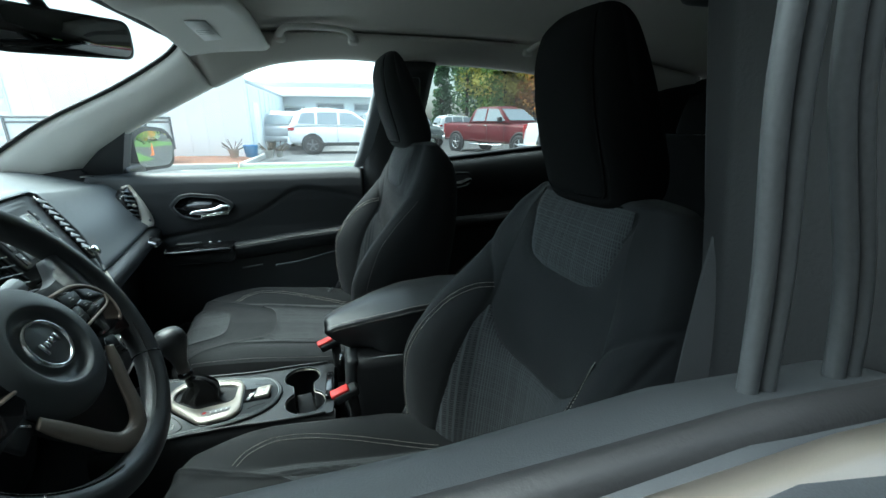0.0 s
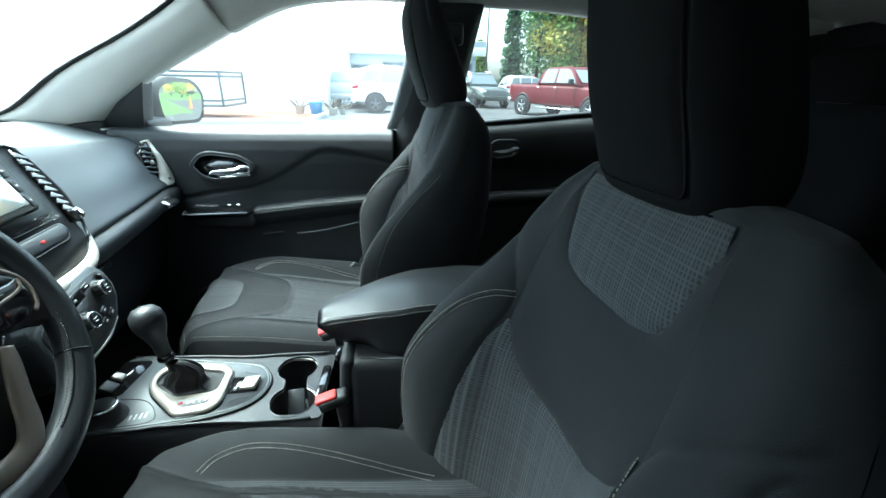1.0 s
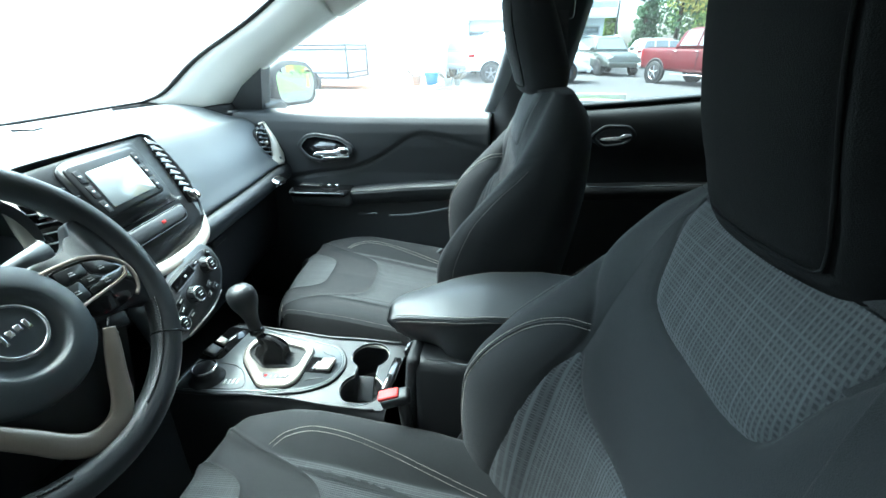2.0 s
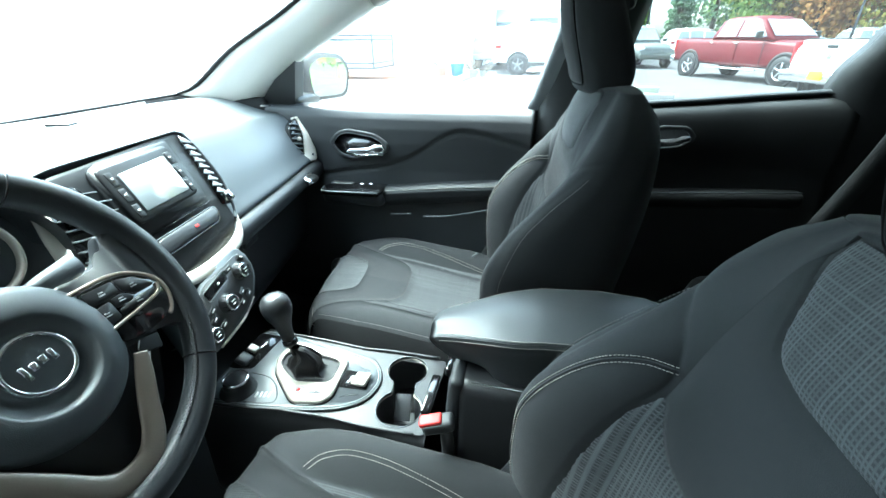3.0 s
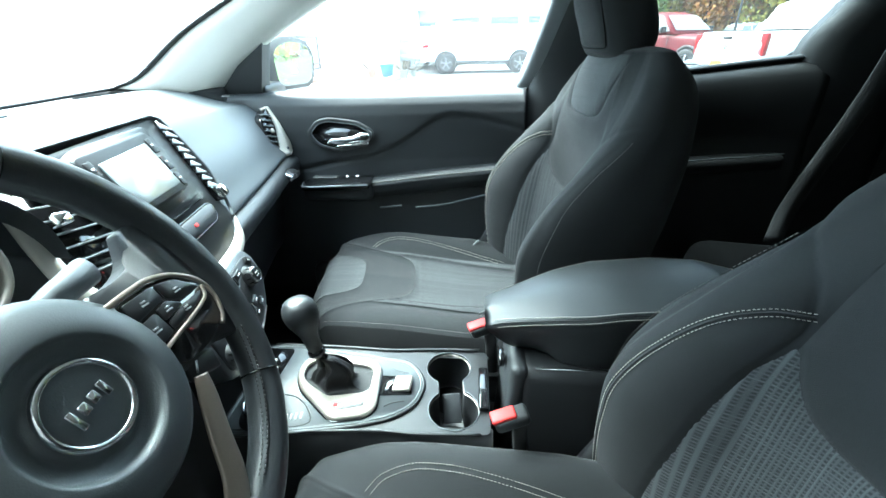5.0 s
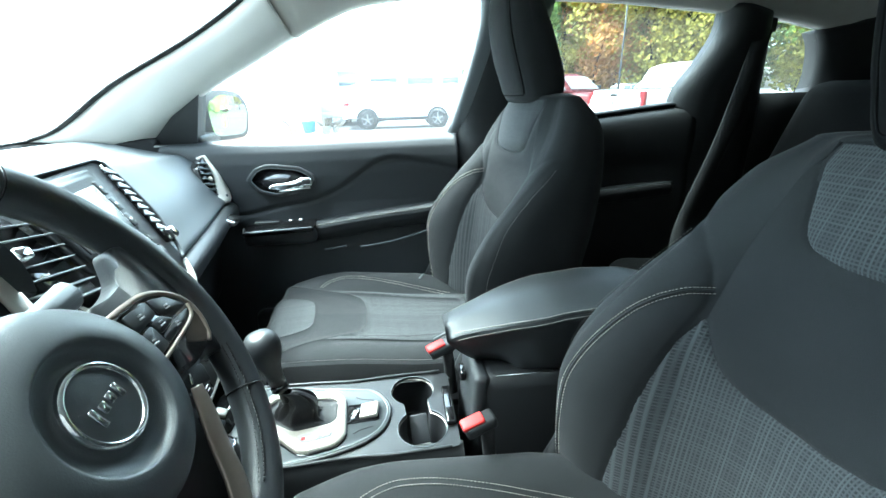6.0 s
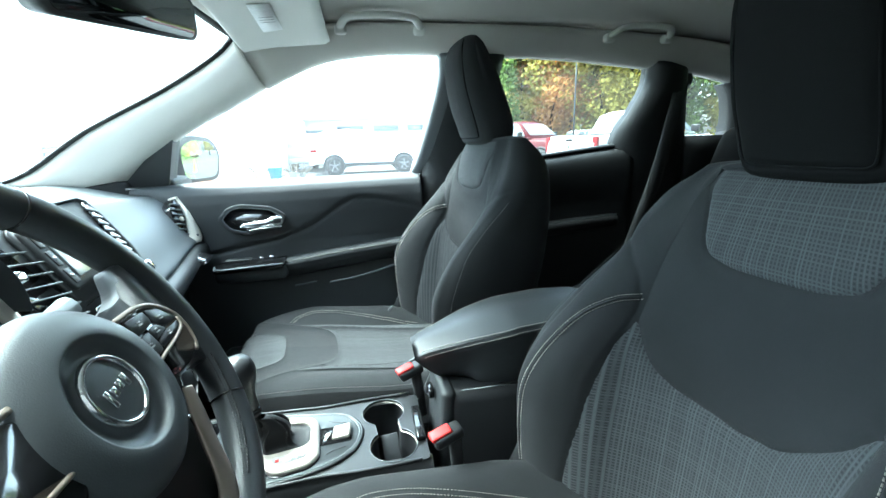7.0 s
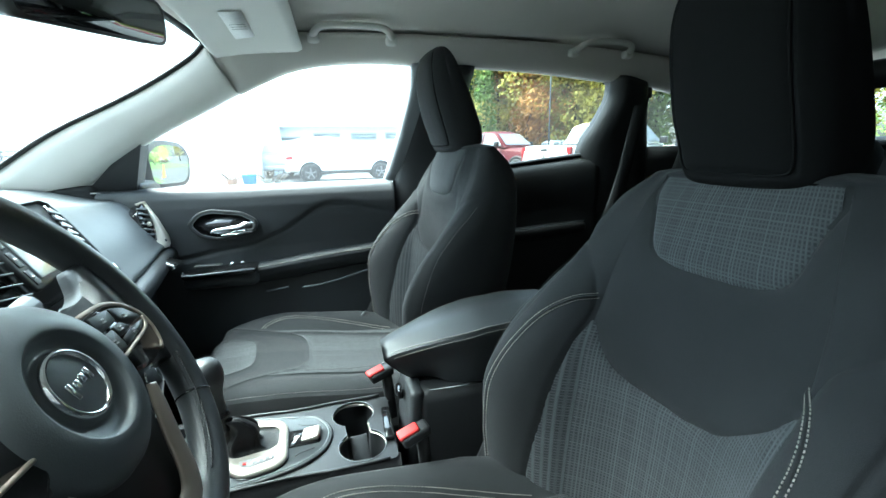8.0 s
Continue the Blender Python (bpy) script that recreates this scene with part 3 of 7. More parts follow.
        z0 = table(x, [-0.05, 0.15, 0.42], [0.871, 0.891, 0.911])
        yi = s * (lerp_front(s, x, 0.9).y * s - 0.060 * smooth(-0.3, -0.02, x))
        prof = [(0.10, 0.0), (0.02, 0.002), (0.006, -0.004), (0.0, -0.014), (0.004, -0.035), (0.02, -0.06), (0.09, -0.085)]
        k = v * (len(prof) - 1)
        i = min(int(k), len(prof) - 2)
        dy, dz = (mix(prof[i][j], prof[i + 1][j], k - i) for j in (0, 1))
        return (x, yi + s * dy, z0 + dz)
    arm = part("armrest", grid(pad, 24, 24), PADM, door)
    st = bmesh.new()
    for k in range(70):
        x = mix(-0.04, 0.41, k / 69)
        p = Vector(pad((x + 0.045) / 0.465, 0.36)) + Vector((0, -s * 0.001, 0.0008))
        st = mv(st, Matrix.Identity(4))
        q = rbox(0.0042, 0.0016, 0.0012, 0, at=Matrix.Translation(p))
        me = bpy.data.meshes.new("t")
        q.to_mesh(me)
        q.free()
        st.from_mesh(me)
        bpy.data.meshes.remove(me)
    part("stitching", st, STITCH, arm, "cream stitching along the armrest")
    yi = lerp_front(s, -0.15, 0.87).y
    sw = part("switch_panel", prism(rounded([(-0.262, 0.070), (-0.245, 0.096), (-0.045, 0.105), (-0.045, 0.0), (-0.255, 0.0)], 0.012), 0.012, Matrix.Translation((0, yi, 0.866)) @ Matrix.Diagonal((1, -s, 1, 1)) @ pose(0, 0, 0, 0, -2.5, 0), 0.003), PIANO, door)
    part("switch_trim", tube([Vector((-0.262, yi - s * 0.045, 0.866)), Vector((-0.252, yi - s * 0.088, 0.867)), Vector((-0.22, yi - s * 0.099, 0.869)), Vector((-0.045, yi - s * 0.106, 0.877))], 0.0018, 0.0026, 8), POSTM, sw, "thin satin grey trim")
    for xs_ in (-0.185, -0.115, -0.085):
        part("window_switch", rbox(0.075 if xs_ < -0.15 else 0.012, 0.024 if xs_ < -0.15 else 0.012, 0.006, 0.002, at=Matrix.Translation((xs_, yi - s * 0.055, 0.886 + 0.04 * (xs_ + 0.2)))), BLACKPL if xs_ < -0.15 else CHROME, sw)
    part("switch_body", rbox(0.22, 0.085, 0.05, 0.02, at=Matrix.Translation((-0.152, yi - s * 0.035, 0.838))), SOFT, door)
    for lip in ([(-0.03, 0.668, 0.778), (0.00, 0.665, 0.782), (0.04, 0.664, 0.787)], [(0.085, 0.664, 0.781), (0.14, 0.664, 0.786), (0.20, 0.668, 0.795), (0.30, 0.675, 0.818), (0.40, 0.684, 0.842)]):
        part("pocket_lip", tube(spline([(x, s * y, z) for x, y, z in lip], 16), 0.003, 0.0032, 8), HUBM, door)
    part("map_pocket", rbox(0.62, 0.07, 0.16, 0.03, 3, at=Matrix.Translation((0.03, s * 0.665, 0.50))), BLACKPL, door)
    return door


def rear_door(s):
    door = empty("rear_door", (0.9, s * 0.75, 0.4), "black rear car door, its window closed", "car door", "car doors")
    x0, x1 = 0.60 if s > 0 else 0.72, 1.22
    f = door_fn(s, x0, x1, True)

    def back(u, v):
        x, y, z = f(u, v)
        return (x, s * (yb(x) + 0.035), z)
    part("door_card", slab(f, 30, 40, back), BLACKPL, door)

    def pane(u, v):
        x, z = mix(0.60, 1.24, u), mix(1.12, 1.50, v)
        return (x, s * (ys(x, z) + 0.025), z)
    part("window_pane", grid(pane, 6, 6), TINTED, door, "dark privacy glass")
    part("belt_trim", tube([Vector((x, s * (yb(x) - 0.012), table(x, [0.6, 0.9, 1.2], [1.135, 1.162, 1.195]))) for x in np.linspace(x0, x1, 10)], 0.016, 0.008, 8), SOFT, door)

    def skin(off):
        def g2(u, v):
            x, z = mix(x0 - 0.16, x1 + 0.3, u), mix(0.30, 1.12, v)
            return (x, s * (yb(x) + 0.05 + off + 0.05 * smooth(1.11, 0.9, z) - 0.06 * smooth(0.7, 0.3, z)), z)
        return g2
    part("outer_skin", slab(skin(0), 12, 14, skin(-0.012)), PAINT, door, "beige painted outer door skin")
    y = s * 0.725
    m = Matrix.Translation((0, y, 0)) @ Matrix.Diagonal((1, s, 1, 1)) @ basis((0, 0, 0), (1, 0, 0), (0, 0, 1))
    outer = [(0.74, 1.055), (0.80, 1.105), (0.90, 1.105), (0.935, 1.065), (0.90, 1.02), (0.80, 1.005)]
    inner = [(0.765, 1.055), (0.81, 1.09), (0.89, 1.09), (0.915, 1.062), (0.885, 1.033), (0.805, 1.02)]
    outer, inner = ([(0.728 + 0.74 * (a - 0.74), 1.062 + 0.74 * (b - 1.055)) for a, b in q] for q in (outer, inner))
    bez = part("lever_bezel", ring_prism(rounded(outer, 0.015), rounded(inner, 0.013), 0.010, m), PADM, door)
    part("door_lever", mv(prism(rounded([(0.728 + 0.74 * (a - 0.74), 1.062 + 0.74 * (b - 1.055)) for a, b in [(0.78, 1.047), (0.79, 1.056), (0.86, 1.064), (0.875, 1.074), (0.905, 1.074), (0.908, 1.058), (0.89, 1.047), (0.84, 1.045)]], 0.005), 0.010, m, 0.003), Matrix.Translation((0, -s * 0.016, 0))), CHROME, bez, "chrome door lever")
    part("armrest", rbox(0.50, 0.07, 0.05, 0.02, 3, at=pose(0.92, s * 0.715, 0.898, 0, -4, 0)), RUBBER, door)
    part("armrest_trim", tube([Vector((0.70, s * 0.677, 0.911)), Vector((0.96, s * 0.676, 0.928)), Vector((1.15, s * 0.676, 0.943))], 0.0018, 0.0022, 8), HUBM, door, "thin grey trim")
    return door


for s in (1, -1):
    front_door(s)
    rear_door(s)


# ---- dashboard ----
dash = empty("dashboard", (-0.5, 0, 1.0), "black soft-skin dashboard with silver trims and air vents", "dashboard")
YS = [-0.74, -0.55, -0.2, 0.0, 0.15, 0.4, 0.62, 0.74]
EDGE = {"top": ([-0.36, -0.30, -0.28, -0.31, -0.325, -0.375, -0.405, -0.42], [1.085, 1.12, 1.135, 1.13, 1.132, 1.105, 1.09, 1.085]),
        "low": ([-0.27, -0.22, -0.20, -0.22, -0.205, -0.25, -0.295, -0.31], [0.95, 0.95, 0.95, 0.95, 0.955, 0.952, 0.95, 0.95])}


def dash_fn(u, v):
    y = mix(-0.735, 0.735, u)
    tx, tz = (table(y, YS, EDGE["top"][k]) for k in (0, 1))
    lx, lz = (table(y, YS, EDGE["low"][k]) for k in (0, 1))
    base = -0.88 - 0.1 * (1 - (y / 0.74) ** 2)
    pts = [(base, 1.115), (mix(base, tx, 0.45), 1.137 + 0.006 * (1 - abs(y))), (tx - 0.06, tz + 0.012), (tx, tz), (mix(tx, lx, 0.42) + 0.012, mix(tz, lz, 0.4)), (mix(tx, lx, 0.8) + 0.006, mix(tz, lz, 0.8)), (lx, lz), (lx - 0.03, lz - 0.01)]
    p = spline([(a, 0, b) for a, b in pts], 40)[round(v * 40)]
    return (p.x, y, p.z)


part("dash_pad", grid(dash_fn, 60, 40), DASHM, dash)


def lip_fn(u, v):
    y = mix(0.10, 0.70, u)
    lx, lz = (table(y, YS, EDGE["low"][k]) for k in (0, 1))
    lx, lz = lx + 0.004, lz - 0.006
    pts = [(lx - 0.04, lz + 0.004), (lx - 0.004, lz), (lx + 0.016, lz - 0.012), (lx + 0.018, lz - 0.035), (lx + 0.002, lz - 0.055), (lx - 0.05, lz - 0.065), (lx - 0.16, lz - 0.07)]
    p = spline([(a, 0, b) for a, b in pts], 20)[round(v * 20)]
    return (p.x, y, p.z)


part("dash_lip", grid(lip_fn, 40, 20), LEATHER, dash)


def glove_fn(u, v):
    y = mix(0.11, 0.72, u)
    lx = table(y, YS, EDGE["low"][0])
    pts = [(lx - 0.09, 0.895), (lx - 0.06, 0.86), (lx - 0.06, 0.75), (lx - 0.10, 0.62), (lx - 0.28, 0.55)]
    p = spline([(a, 0, b) for a, b in pts], 20)[round(v * 20)]
    return (p.x, y, p.z)


glove = part("glovebox_lid", grid(glove_fn, 20, 20), BLACKPL, dash, "black glovebox lid, closed")
part("glovebox_catch", rbox(0.012, 0.07, 0.02, 0.005, at=pose(-0.275, 0.26, 0.84, 0, 0, 10)), BLACKPL, glove)


def knee_fn(u, v):
    y = mix(-0.72, -0.11, u)
    pts = [(-0.22, 0.95), (-0.2, 0.90), (-0.22, 0.78), (-0.28, 0.62), (-0.45, 0.55)]
    p = spline([(a, 0, b) for a, b in pts], 20)[round(v * 20)]
    return (p.x, y, p.z)


part("knee_panel", grid(knee_fn, 20, 20), BLACKPL, dash)
part("sensor_dot", rbox(0.05, 0.035, 0.008, 0.003, at=pose(-0.62, 0.16, 1.146, 0, 2, 20)), PIANO, dash)
part("side_speaker", lathe([(0, 0.004), (0.016, 0.004), (0.018, 0)], 20, pose(-0.46, 0.69, 1.118)), BLACKPL, dash)

# passenger end vent with silver surround
vent = empty("air_vent", (-0.36, 0.655, 1.02), "round-cornered side air vent in a champagne silver surround", "air vent", "air vents")
vb = basis((-0.365, 0.655, 1.02), (0.35, 0.94, 0), (-0.30, 0.05, 1))
vb = vb @ Matrix.Translation((0, 0, 0.034))
part("vent_duct", prism(rounded([(0.020, 0.062), (-0.020, 0.030), (-0.028, -0.045), (-0.014, -0.074), (0.006, -0.054), (0.024, 0.0)], 0.008), 0.036, vb @ Matrix.Translation((0, 0, -0.032)), 0.002), PIANO, vent)
for k in range(7):
    t = k / 6
    part("louvre", rbox(mix(0.030, 0.034, math.sin(math.pi * t)), 0.0050, 0.012, 0.0015, at=vb @ pose(mix(-0.010, 0.004, t), mix(-0.050, 0.040, t), 0.006, 12, 0, -14)), CONSOLEM, vent)
part("louvre_tab", rbox(0.010, 0.013, 0.010, 0.003, at=vb @ pose(0.0, -0.006, 0.012, 0, 0, -14)), SILVER, vent)
part("surround", prism(rounded([(0.018, 0.068), (0.043, 0.012), (0.055, -0.052), (0.048, -0.086), (-0.030, -0.084), (-0.014, -0.075), (0.008, -0.055), (0.025, 0.0)], 0.008), 0.030, vb @ Matrix.Translation((0, 0, -0.022)), 0.006, 4), TRIML, vent, "champagne silver vent surround")
part("surround_screw", lathe([(0, 0.002), (0.0035, 0.002), (0.0045, 0)], 14, vb @ pose(0.036, -0.064, 0.008)), HUBM, vent)
part("trim_badge", rbox(0.036, 0.062, 0.016, 0.005, 3, at=pose(-0.254, 0.556, 0.922, 0, 24, 0)), CHROME, dash, "small bright silver end piece")

# centre stack
ST = basis((-0.1525, -0.0025, 0.945), (-0.15, 1, 0), (-0.5, 0, 0.866))


def on_stack(x, y, z=0.0):
    return ST @ Vector((x, y, z))


stack = empty("centre_stack", (-0.2, 0, 1.0), "black centre stack with touch screen, hazard button and climate knobs", "centre console")
plate = [(-0.156, 0.222), (0.158, 0.2320), (0.140, 0.10), (0.127, 0.022), (0.065, -0.004), (-0.05, -0.006), (-0.105, 0.006), (-0.125, 0.10)]
part("stack_plate", prism(rounded(plate, 0.02), 0.05, ST @ Matrix.Translation((0, 0, -0.045)), 0.004), PLATEM, stack)
BROW_X = (-0.235, 0.168)


def brow_fn(u, v):
    """The soft lip of the dashboard that overhangs the stack."""
    x = mix(*BROW_X, u)
    low = 0.012 * smooth(-0.12, -0.235, x) + 0.010 * smooth(0.145, 0.168, x)
    p = spline([(0, q - low, z) for q, z in ((0.262, -0.068), (0.267, -0.048), (0.2635, -0.036), (0.256, -0.022), (0.248, -0.006), (0.2390, 0.0055), (0.2350, 0.0085), (0.2318, 0.0070), (0.2300, -0.02))], 32)[round(v * 32)]
    return on_stack(x, p.y, p.z - 0.012 * smooth(-0.10, -0.235, x))


part("stack_brow", grid(brow_fn, 40, 32), DASHM, stack, "grey soft-skin lip over the stack")
part("plate_face", prism(rounded([(-0.092, 0.098), (-0.088, 0.212), (-0.06, 0.221), (0.112, 0.222), (0.096, 0.092), (-0.07, 0.088)], 0.014), 0.006, ST @ Matrix.Translation((0, 0, 0.003)), 0.002), PLATEM, stack)
part("radio_bezel", prism(rounded([(-0.079, 0.107), (-0.076, 0.211), (0.094, 0.213), (0.085, 0.110)], 0.012), 0.010, ST @ Matrix.Translation((0, 0, 0.004)), 0.004), PLATEM, stack)
part("touch_screen", prism(rounded([(-0.051, 0.121), (-0.047, 0.192), (0.067, 0.195), (0.064, 0.122)], 0.003), 0.003, ST @ Matrix.Translation((0, 0, 0.0135)), 0.001), SCREEN, stack, "touch screen paled by a painted sky reflection")
for k in range(3):
    for sx in (-0.063 + 0.001 * k, 0.075 + 0.002 * k):
        part("radio_button", rbox(0.013, 0.024, 0.003, 0.001, at=ST @ pose(sx, 0.128 + 0.03 * k, 0.014)), BLACKPL, stack)
        part("button_mark", rbox(0.006, 0.005, 0.0006, 0, at=ST @ pose(sx, 0.128 + 0.03 * k, 0.0158)), GREYINK, stack)
hz = part("switch_bank", prism(rounded([(-0.078, 0.044), (-0.078, 0.071), (0.086, 0.072), (0.096, 0.064), (0.080, 0.044)], 0.009), 0.008, ST @ Matrix.Translation((0, 0, 0.004)), 0.003), SOFT, stack)
part("bank_rim", tube([on_stack(x, y, 0.0085) for x, y in rounded([(-0.080, 0.042), (-0.080, 0.073), (0.088, 0.074), (0.099, 0.064), (0.082, 0.042)], 0.010)], 0.0022, 0.0014, 6, True, up=tuple(ST.col[2][:3])), PIANO, hz)
part("hazard_button", rbox(0.010, 0.006, 0.004, 0.001, at=ST @ pose(0.018, 0.058, 0.0115)), REDPL, hz, "red hazard light button")
part("bank_groove", rbox(0.17, 0.0015, 0.002, 0, at=ST @ pose(0.008, 0.084, 0.005, 0, 0, 0)), PIANO, hz)
trim_pts = [on_stack(*p) for p in [(0.178, 0.18, 0.0), (0.172, 0.11, 0.002), (0.150, 0.05, 0.003), (0.120, 0.008, 0.004), (0.078, -0.012, 0.005), (0.01, -0.017, 0.006), (-0.06, -0.013, 0.006), (-0.125, 0.006, 0.01), (-0.19, 0.035, 0.012), (-0.214, 0.09, 0.014), (-0.208, 0.134, 0.014), (-0.196, 0.168, 0.012), (-0.184, 0.198, 0.008), (-0.16, 0.228, 0.0)]]
part("stack_trim", tube(spline(trim_pts, 60), 0.012, 0.0045, 12, up=tuple(ST.col[2][:3]), taper=lambda t: 0.22 + 0.80 * smooth(0.16, 0.30, t)), TRIML, stack, "champagne silver trim round the stack")
# sawtooth vent beside the screen
rv = part("side_vent", prism([(0.148, 0.222), (0.140, 0.17), (0.134, 0.119), (0.122, 0.066), (0.148, 0.058), (0.170, 0.105), (0.171, 0.142), (0.168, 0.192), (0.160, 0.226)], 0.004, ST @ Matrix.Translation((0, 0, 0.004))), PIANO, stack)
for k in range(9):
    t = k / 8
    x_ = mix(0.144, 0.156, t)
    part("louvre", prism([(-0.013, -0.0065), (0.015, -0.001), (0.015, 0.0015), (-0.006, 0.006)], 0.0035, ST @ pose(x_, mix(0.092, 0.208, t), 0.007, 0, 0, -30), 0.0008), POSTM, rv)
part("louvre_tab", rbox(0.016, 0.022, 0.02, 0.005, 3, at=ST @ pose(0.144, 0.074, 0.014, 0, 0, 15)), CHROME, rv)
part("vent_edge", tube(spline([on_stack(*p) for p in [(0.162, 0.228, 0.006), (0.172, 0.192, 0.006), (0.175, 0.142, 0.006), (0.172, 0.105, 0.006), (0.150, 0.055, 0.006), (0.128, 0.028, 0.006)]], 36), 0.003, 0.004, 8, up=tuple(ST.col[2][:3])), HUBM, rv)
# vent on the driver's side of the screen
lvn = part("driver_vent", prism(rounded([(-0.205, 0.105), (-0.196, 0.150), (-0.172, 0.200), (-0.115, 0.205), (-0.098, 0.100), (-0.110, 0.055), (-0.185, 0.070)], 0.02), 0.004, ST @ Matrix.Translation((0, 0, 0.003))), PIANO, stack)
for k in range(7):
    part("louvre", rbox(0.088 if k < 6 else 0.06, 0.0022, 0.016, 0.0008, at=ST @ pose(-0.149 + 0.003 * k, 0.088 + 0.0165 * k, 0.011, 20, 0, -11)), CONSOLEM, lvn)
part("louvre_tab", rbox(0.02, 0.014, 0.016, 0.003, at=ST @ pose(-0.165, 0.155, 0.020, 0, 0, -11)), CHROME, lvn)

# climate panel
CL = basis((-0.128, 0.0, 0.90), (-0.1, 1, 0), (-0.30, 0, 0.954))
part("climate_panel", prism(rounded([(-0.135, -0.09), (-0.135, 0.0), (-0.055, 0.028), (0.056, 0.040), (0.078, 0.002), (0.070, -0.032), (0.037, -0.067), (-0.002, -0.082), (-0.08, -0.098)], 0.012), 0.05, CL @ Matrix.Translation((0, 0, -0.045)), 0.004), HUBM, stack)
part("climate_inlay", prism(rounded([(-0.128, -0.08), (-0.128, -0.006), (-0.055, 0.018), (0.050, 0.028), (0.070, 0.0), (0.062, -0.030), (0.032, -0.060), (-0.004, -0.074), (-0.08, -0.088)], 0.012), 0.004, CL @ Matrix.Translation((0, 0, 0.004)), 0.002), BLACKPL, stack)
for x, y, r in ((-0.107, -0.062, 0.016), (-0.039, -0.037, 0.018), (0.030, -0.004, 0.0165)):
    kn = part("climate_knob", lathe([(0, 0.017), (r * 0.72, 0.017), (r * 0.86, 0.0145), (r * 0.95, 0.004), (r * 1.12, 0.003), (r * 1.15, 0)], 32, CL @ Matrix.Translation((x, y, 0.007))), BLACKPL, stack)
    part("knob_ring", lathe([(r * 0.70, 0.0172), (r * 0.78, 0.0182), (r * 0.86, 0.0150)], 32, CL @ Matrix.Translation((x, y, 0.007))), CHROME, kn, "thin chrome ring")
    for k in range(10):
        part("knob_rib", rbox(0.0016, 0.0016, 0.009, 0.0005, at=CL @ pose(x, y, 0.0155) @ pose(0, 0, 0, 0, 0, 36 * k) @ Matrix.Translation((r * 0.93, 0, 0))), PIANO, kn)
    part("knob_mark", rbox(0.010, 0.0018, 0.001, 0, at=CL @ pose(x, y + 0.003, 0.0246)), WHITEINK, kn)
    part("knob_mark", rbox(0.008, 0.0018, 0.001, 0, at=CL @ pose(x, y - 0.003, 0.0246)), WHITEINK, kn)
disp = part("climate_display", rbox(0.066, 0.019, 0.004, 0.003, 2, at=CL @ pose(-0.043, 0.004, 0.0095, 0, 0, 10)), PIANO, stack)
part("display_rim", tube([CL @ pose(-0.043, 0.004, 0.0112, 0, 0, 10) @ Vector((a, b, 0)) for a, b in rounded([(-0.034, -0.0105), (0.034, -0.0105), (0.034, 0.0105), (-0.034, 0.0105)], 0.004)], 0.0010, 0.0010, 6, True), HUBM, disp)
part("button_mark", rbox(0.006, 0.004, 0.0006, 0, at=CL @ pose(-0.036, 0.005, 0.0118, 0, 0, 10)), WHITEINK, disp)
for k, (x, y, w_, rz_) in enumerate(((0.004, 0.014, 0.020, 10), (0.050, 0.017, 0.016, -40), (0.008, -0.040, 0.015, 26), (0.021, -0.052, 0.015, 26), (-0.004, -0.058, 0.015, 26), (-0.078, -0.028, 0.022, 24), (-0.084, -0.044, 0.022, 24), (-0.072, -0.064, 0.022, 14))):
    part("climate_button", rbox(w_, 0.011, 0.004, 0.0015, at=CL @ pose(x, y, 0.0095, 0, 0, rz_)), HUBM if k in (2, 3) else BLACKPL, stack)
    part("button_mark", rbox(w_ * 0.42, 0.0024, 0.0008, 0, at=CL @ pose(x, y, 0.0120, 0, 0, rz_)), WHITEINK, stack)
part("panel_edge", tube(spline([CL @ Vector(p) for p in [(-0.10, -0.094, 0.006), (-0.03, -0.088, 0.007), (0.0, -0.083, 0.004), (0.034, -0.070, 0.003)]], 24), 0.0024, 0.0024, 8), SILVER, stack, "thin silver edge under the climate panel")

# instrument hood behind the wheel
hood = empty("instrument_hood", (-0.2, -0.37, 1.1), "black instrument hood over two round dials", "instrument cluster")


def hood_fn(u, v):
    a = mix(math.pi * 1.02, -0.02 * math.pi, u)
    r = mix(1.0, 0.9, v)
    return (mix(-0.42, -0.15, v), -0.37 + 0.175 * math.cos(a) * r, 1.07 + 0.125 * math.sin(a) * r)


part("hood_shell", grid(hood_fn, 24, 8), DASHM, hood)
part("dial_board", rbox(0.02, 0.32, 0.16, 0.02, at=pose(-0.27, -0.37, 1.09, 0, -15, 0)), PIANO, hood)
for y in (-0.435, -0.315):
    part("gauge_ring", lathe([(0.0415, 0.0), (0.042, 0.008), (0.045, 0.010), (0.049, 0.006), (0.050, 0.0)], 36, basis((-0.155, y, 1.098), (0, 1, 0), (-0.26, 0, 0.966))), SILVER, hood, "champagne silver gauge ring")
for y in (-0.45, -0.29):
    part("dial_ring", lathe([(0.05, 0.0), (0.052, 0.012), (0.056, 0.012), (0.058, 0.0)], 28, basis((-0.258, y, 1.09), (0, 1, 0), (-0.26, 0, 0.966))), CHROME, hood)


# ---- seats ----
def join_boxes(items):
    """Small boxes (matrix, sx, sy, sz) as one mesh."""
    verts, faces = [], []
    for m, a, b, c in items:
        k = len(verts)
        for dx in (-0.5, 0.5):
            for dy in (-0.5, 0.5):
                for dz in (-0.5, 0.5):
                    verts.append(tuple(m @ Vector((dx * a, dy * b, dz * c))))
        faces += [tuple(k + i for i in q) for q in ((0, 1, 3, 2), (4, 6, 7, 5), (0, 4, 5, 1), (2, 3, 7, 6), (0, 2, 6, 4), (1, 5, 7, 3))]
    me = bpy.data.meshes.new("t")
    me.from_pydata(verts, [], faces)
    bm = bmesh.new()
    bm.from_mesh(me)
    bpy.data.meshes.remove(me)
    return bm


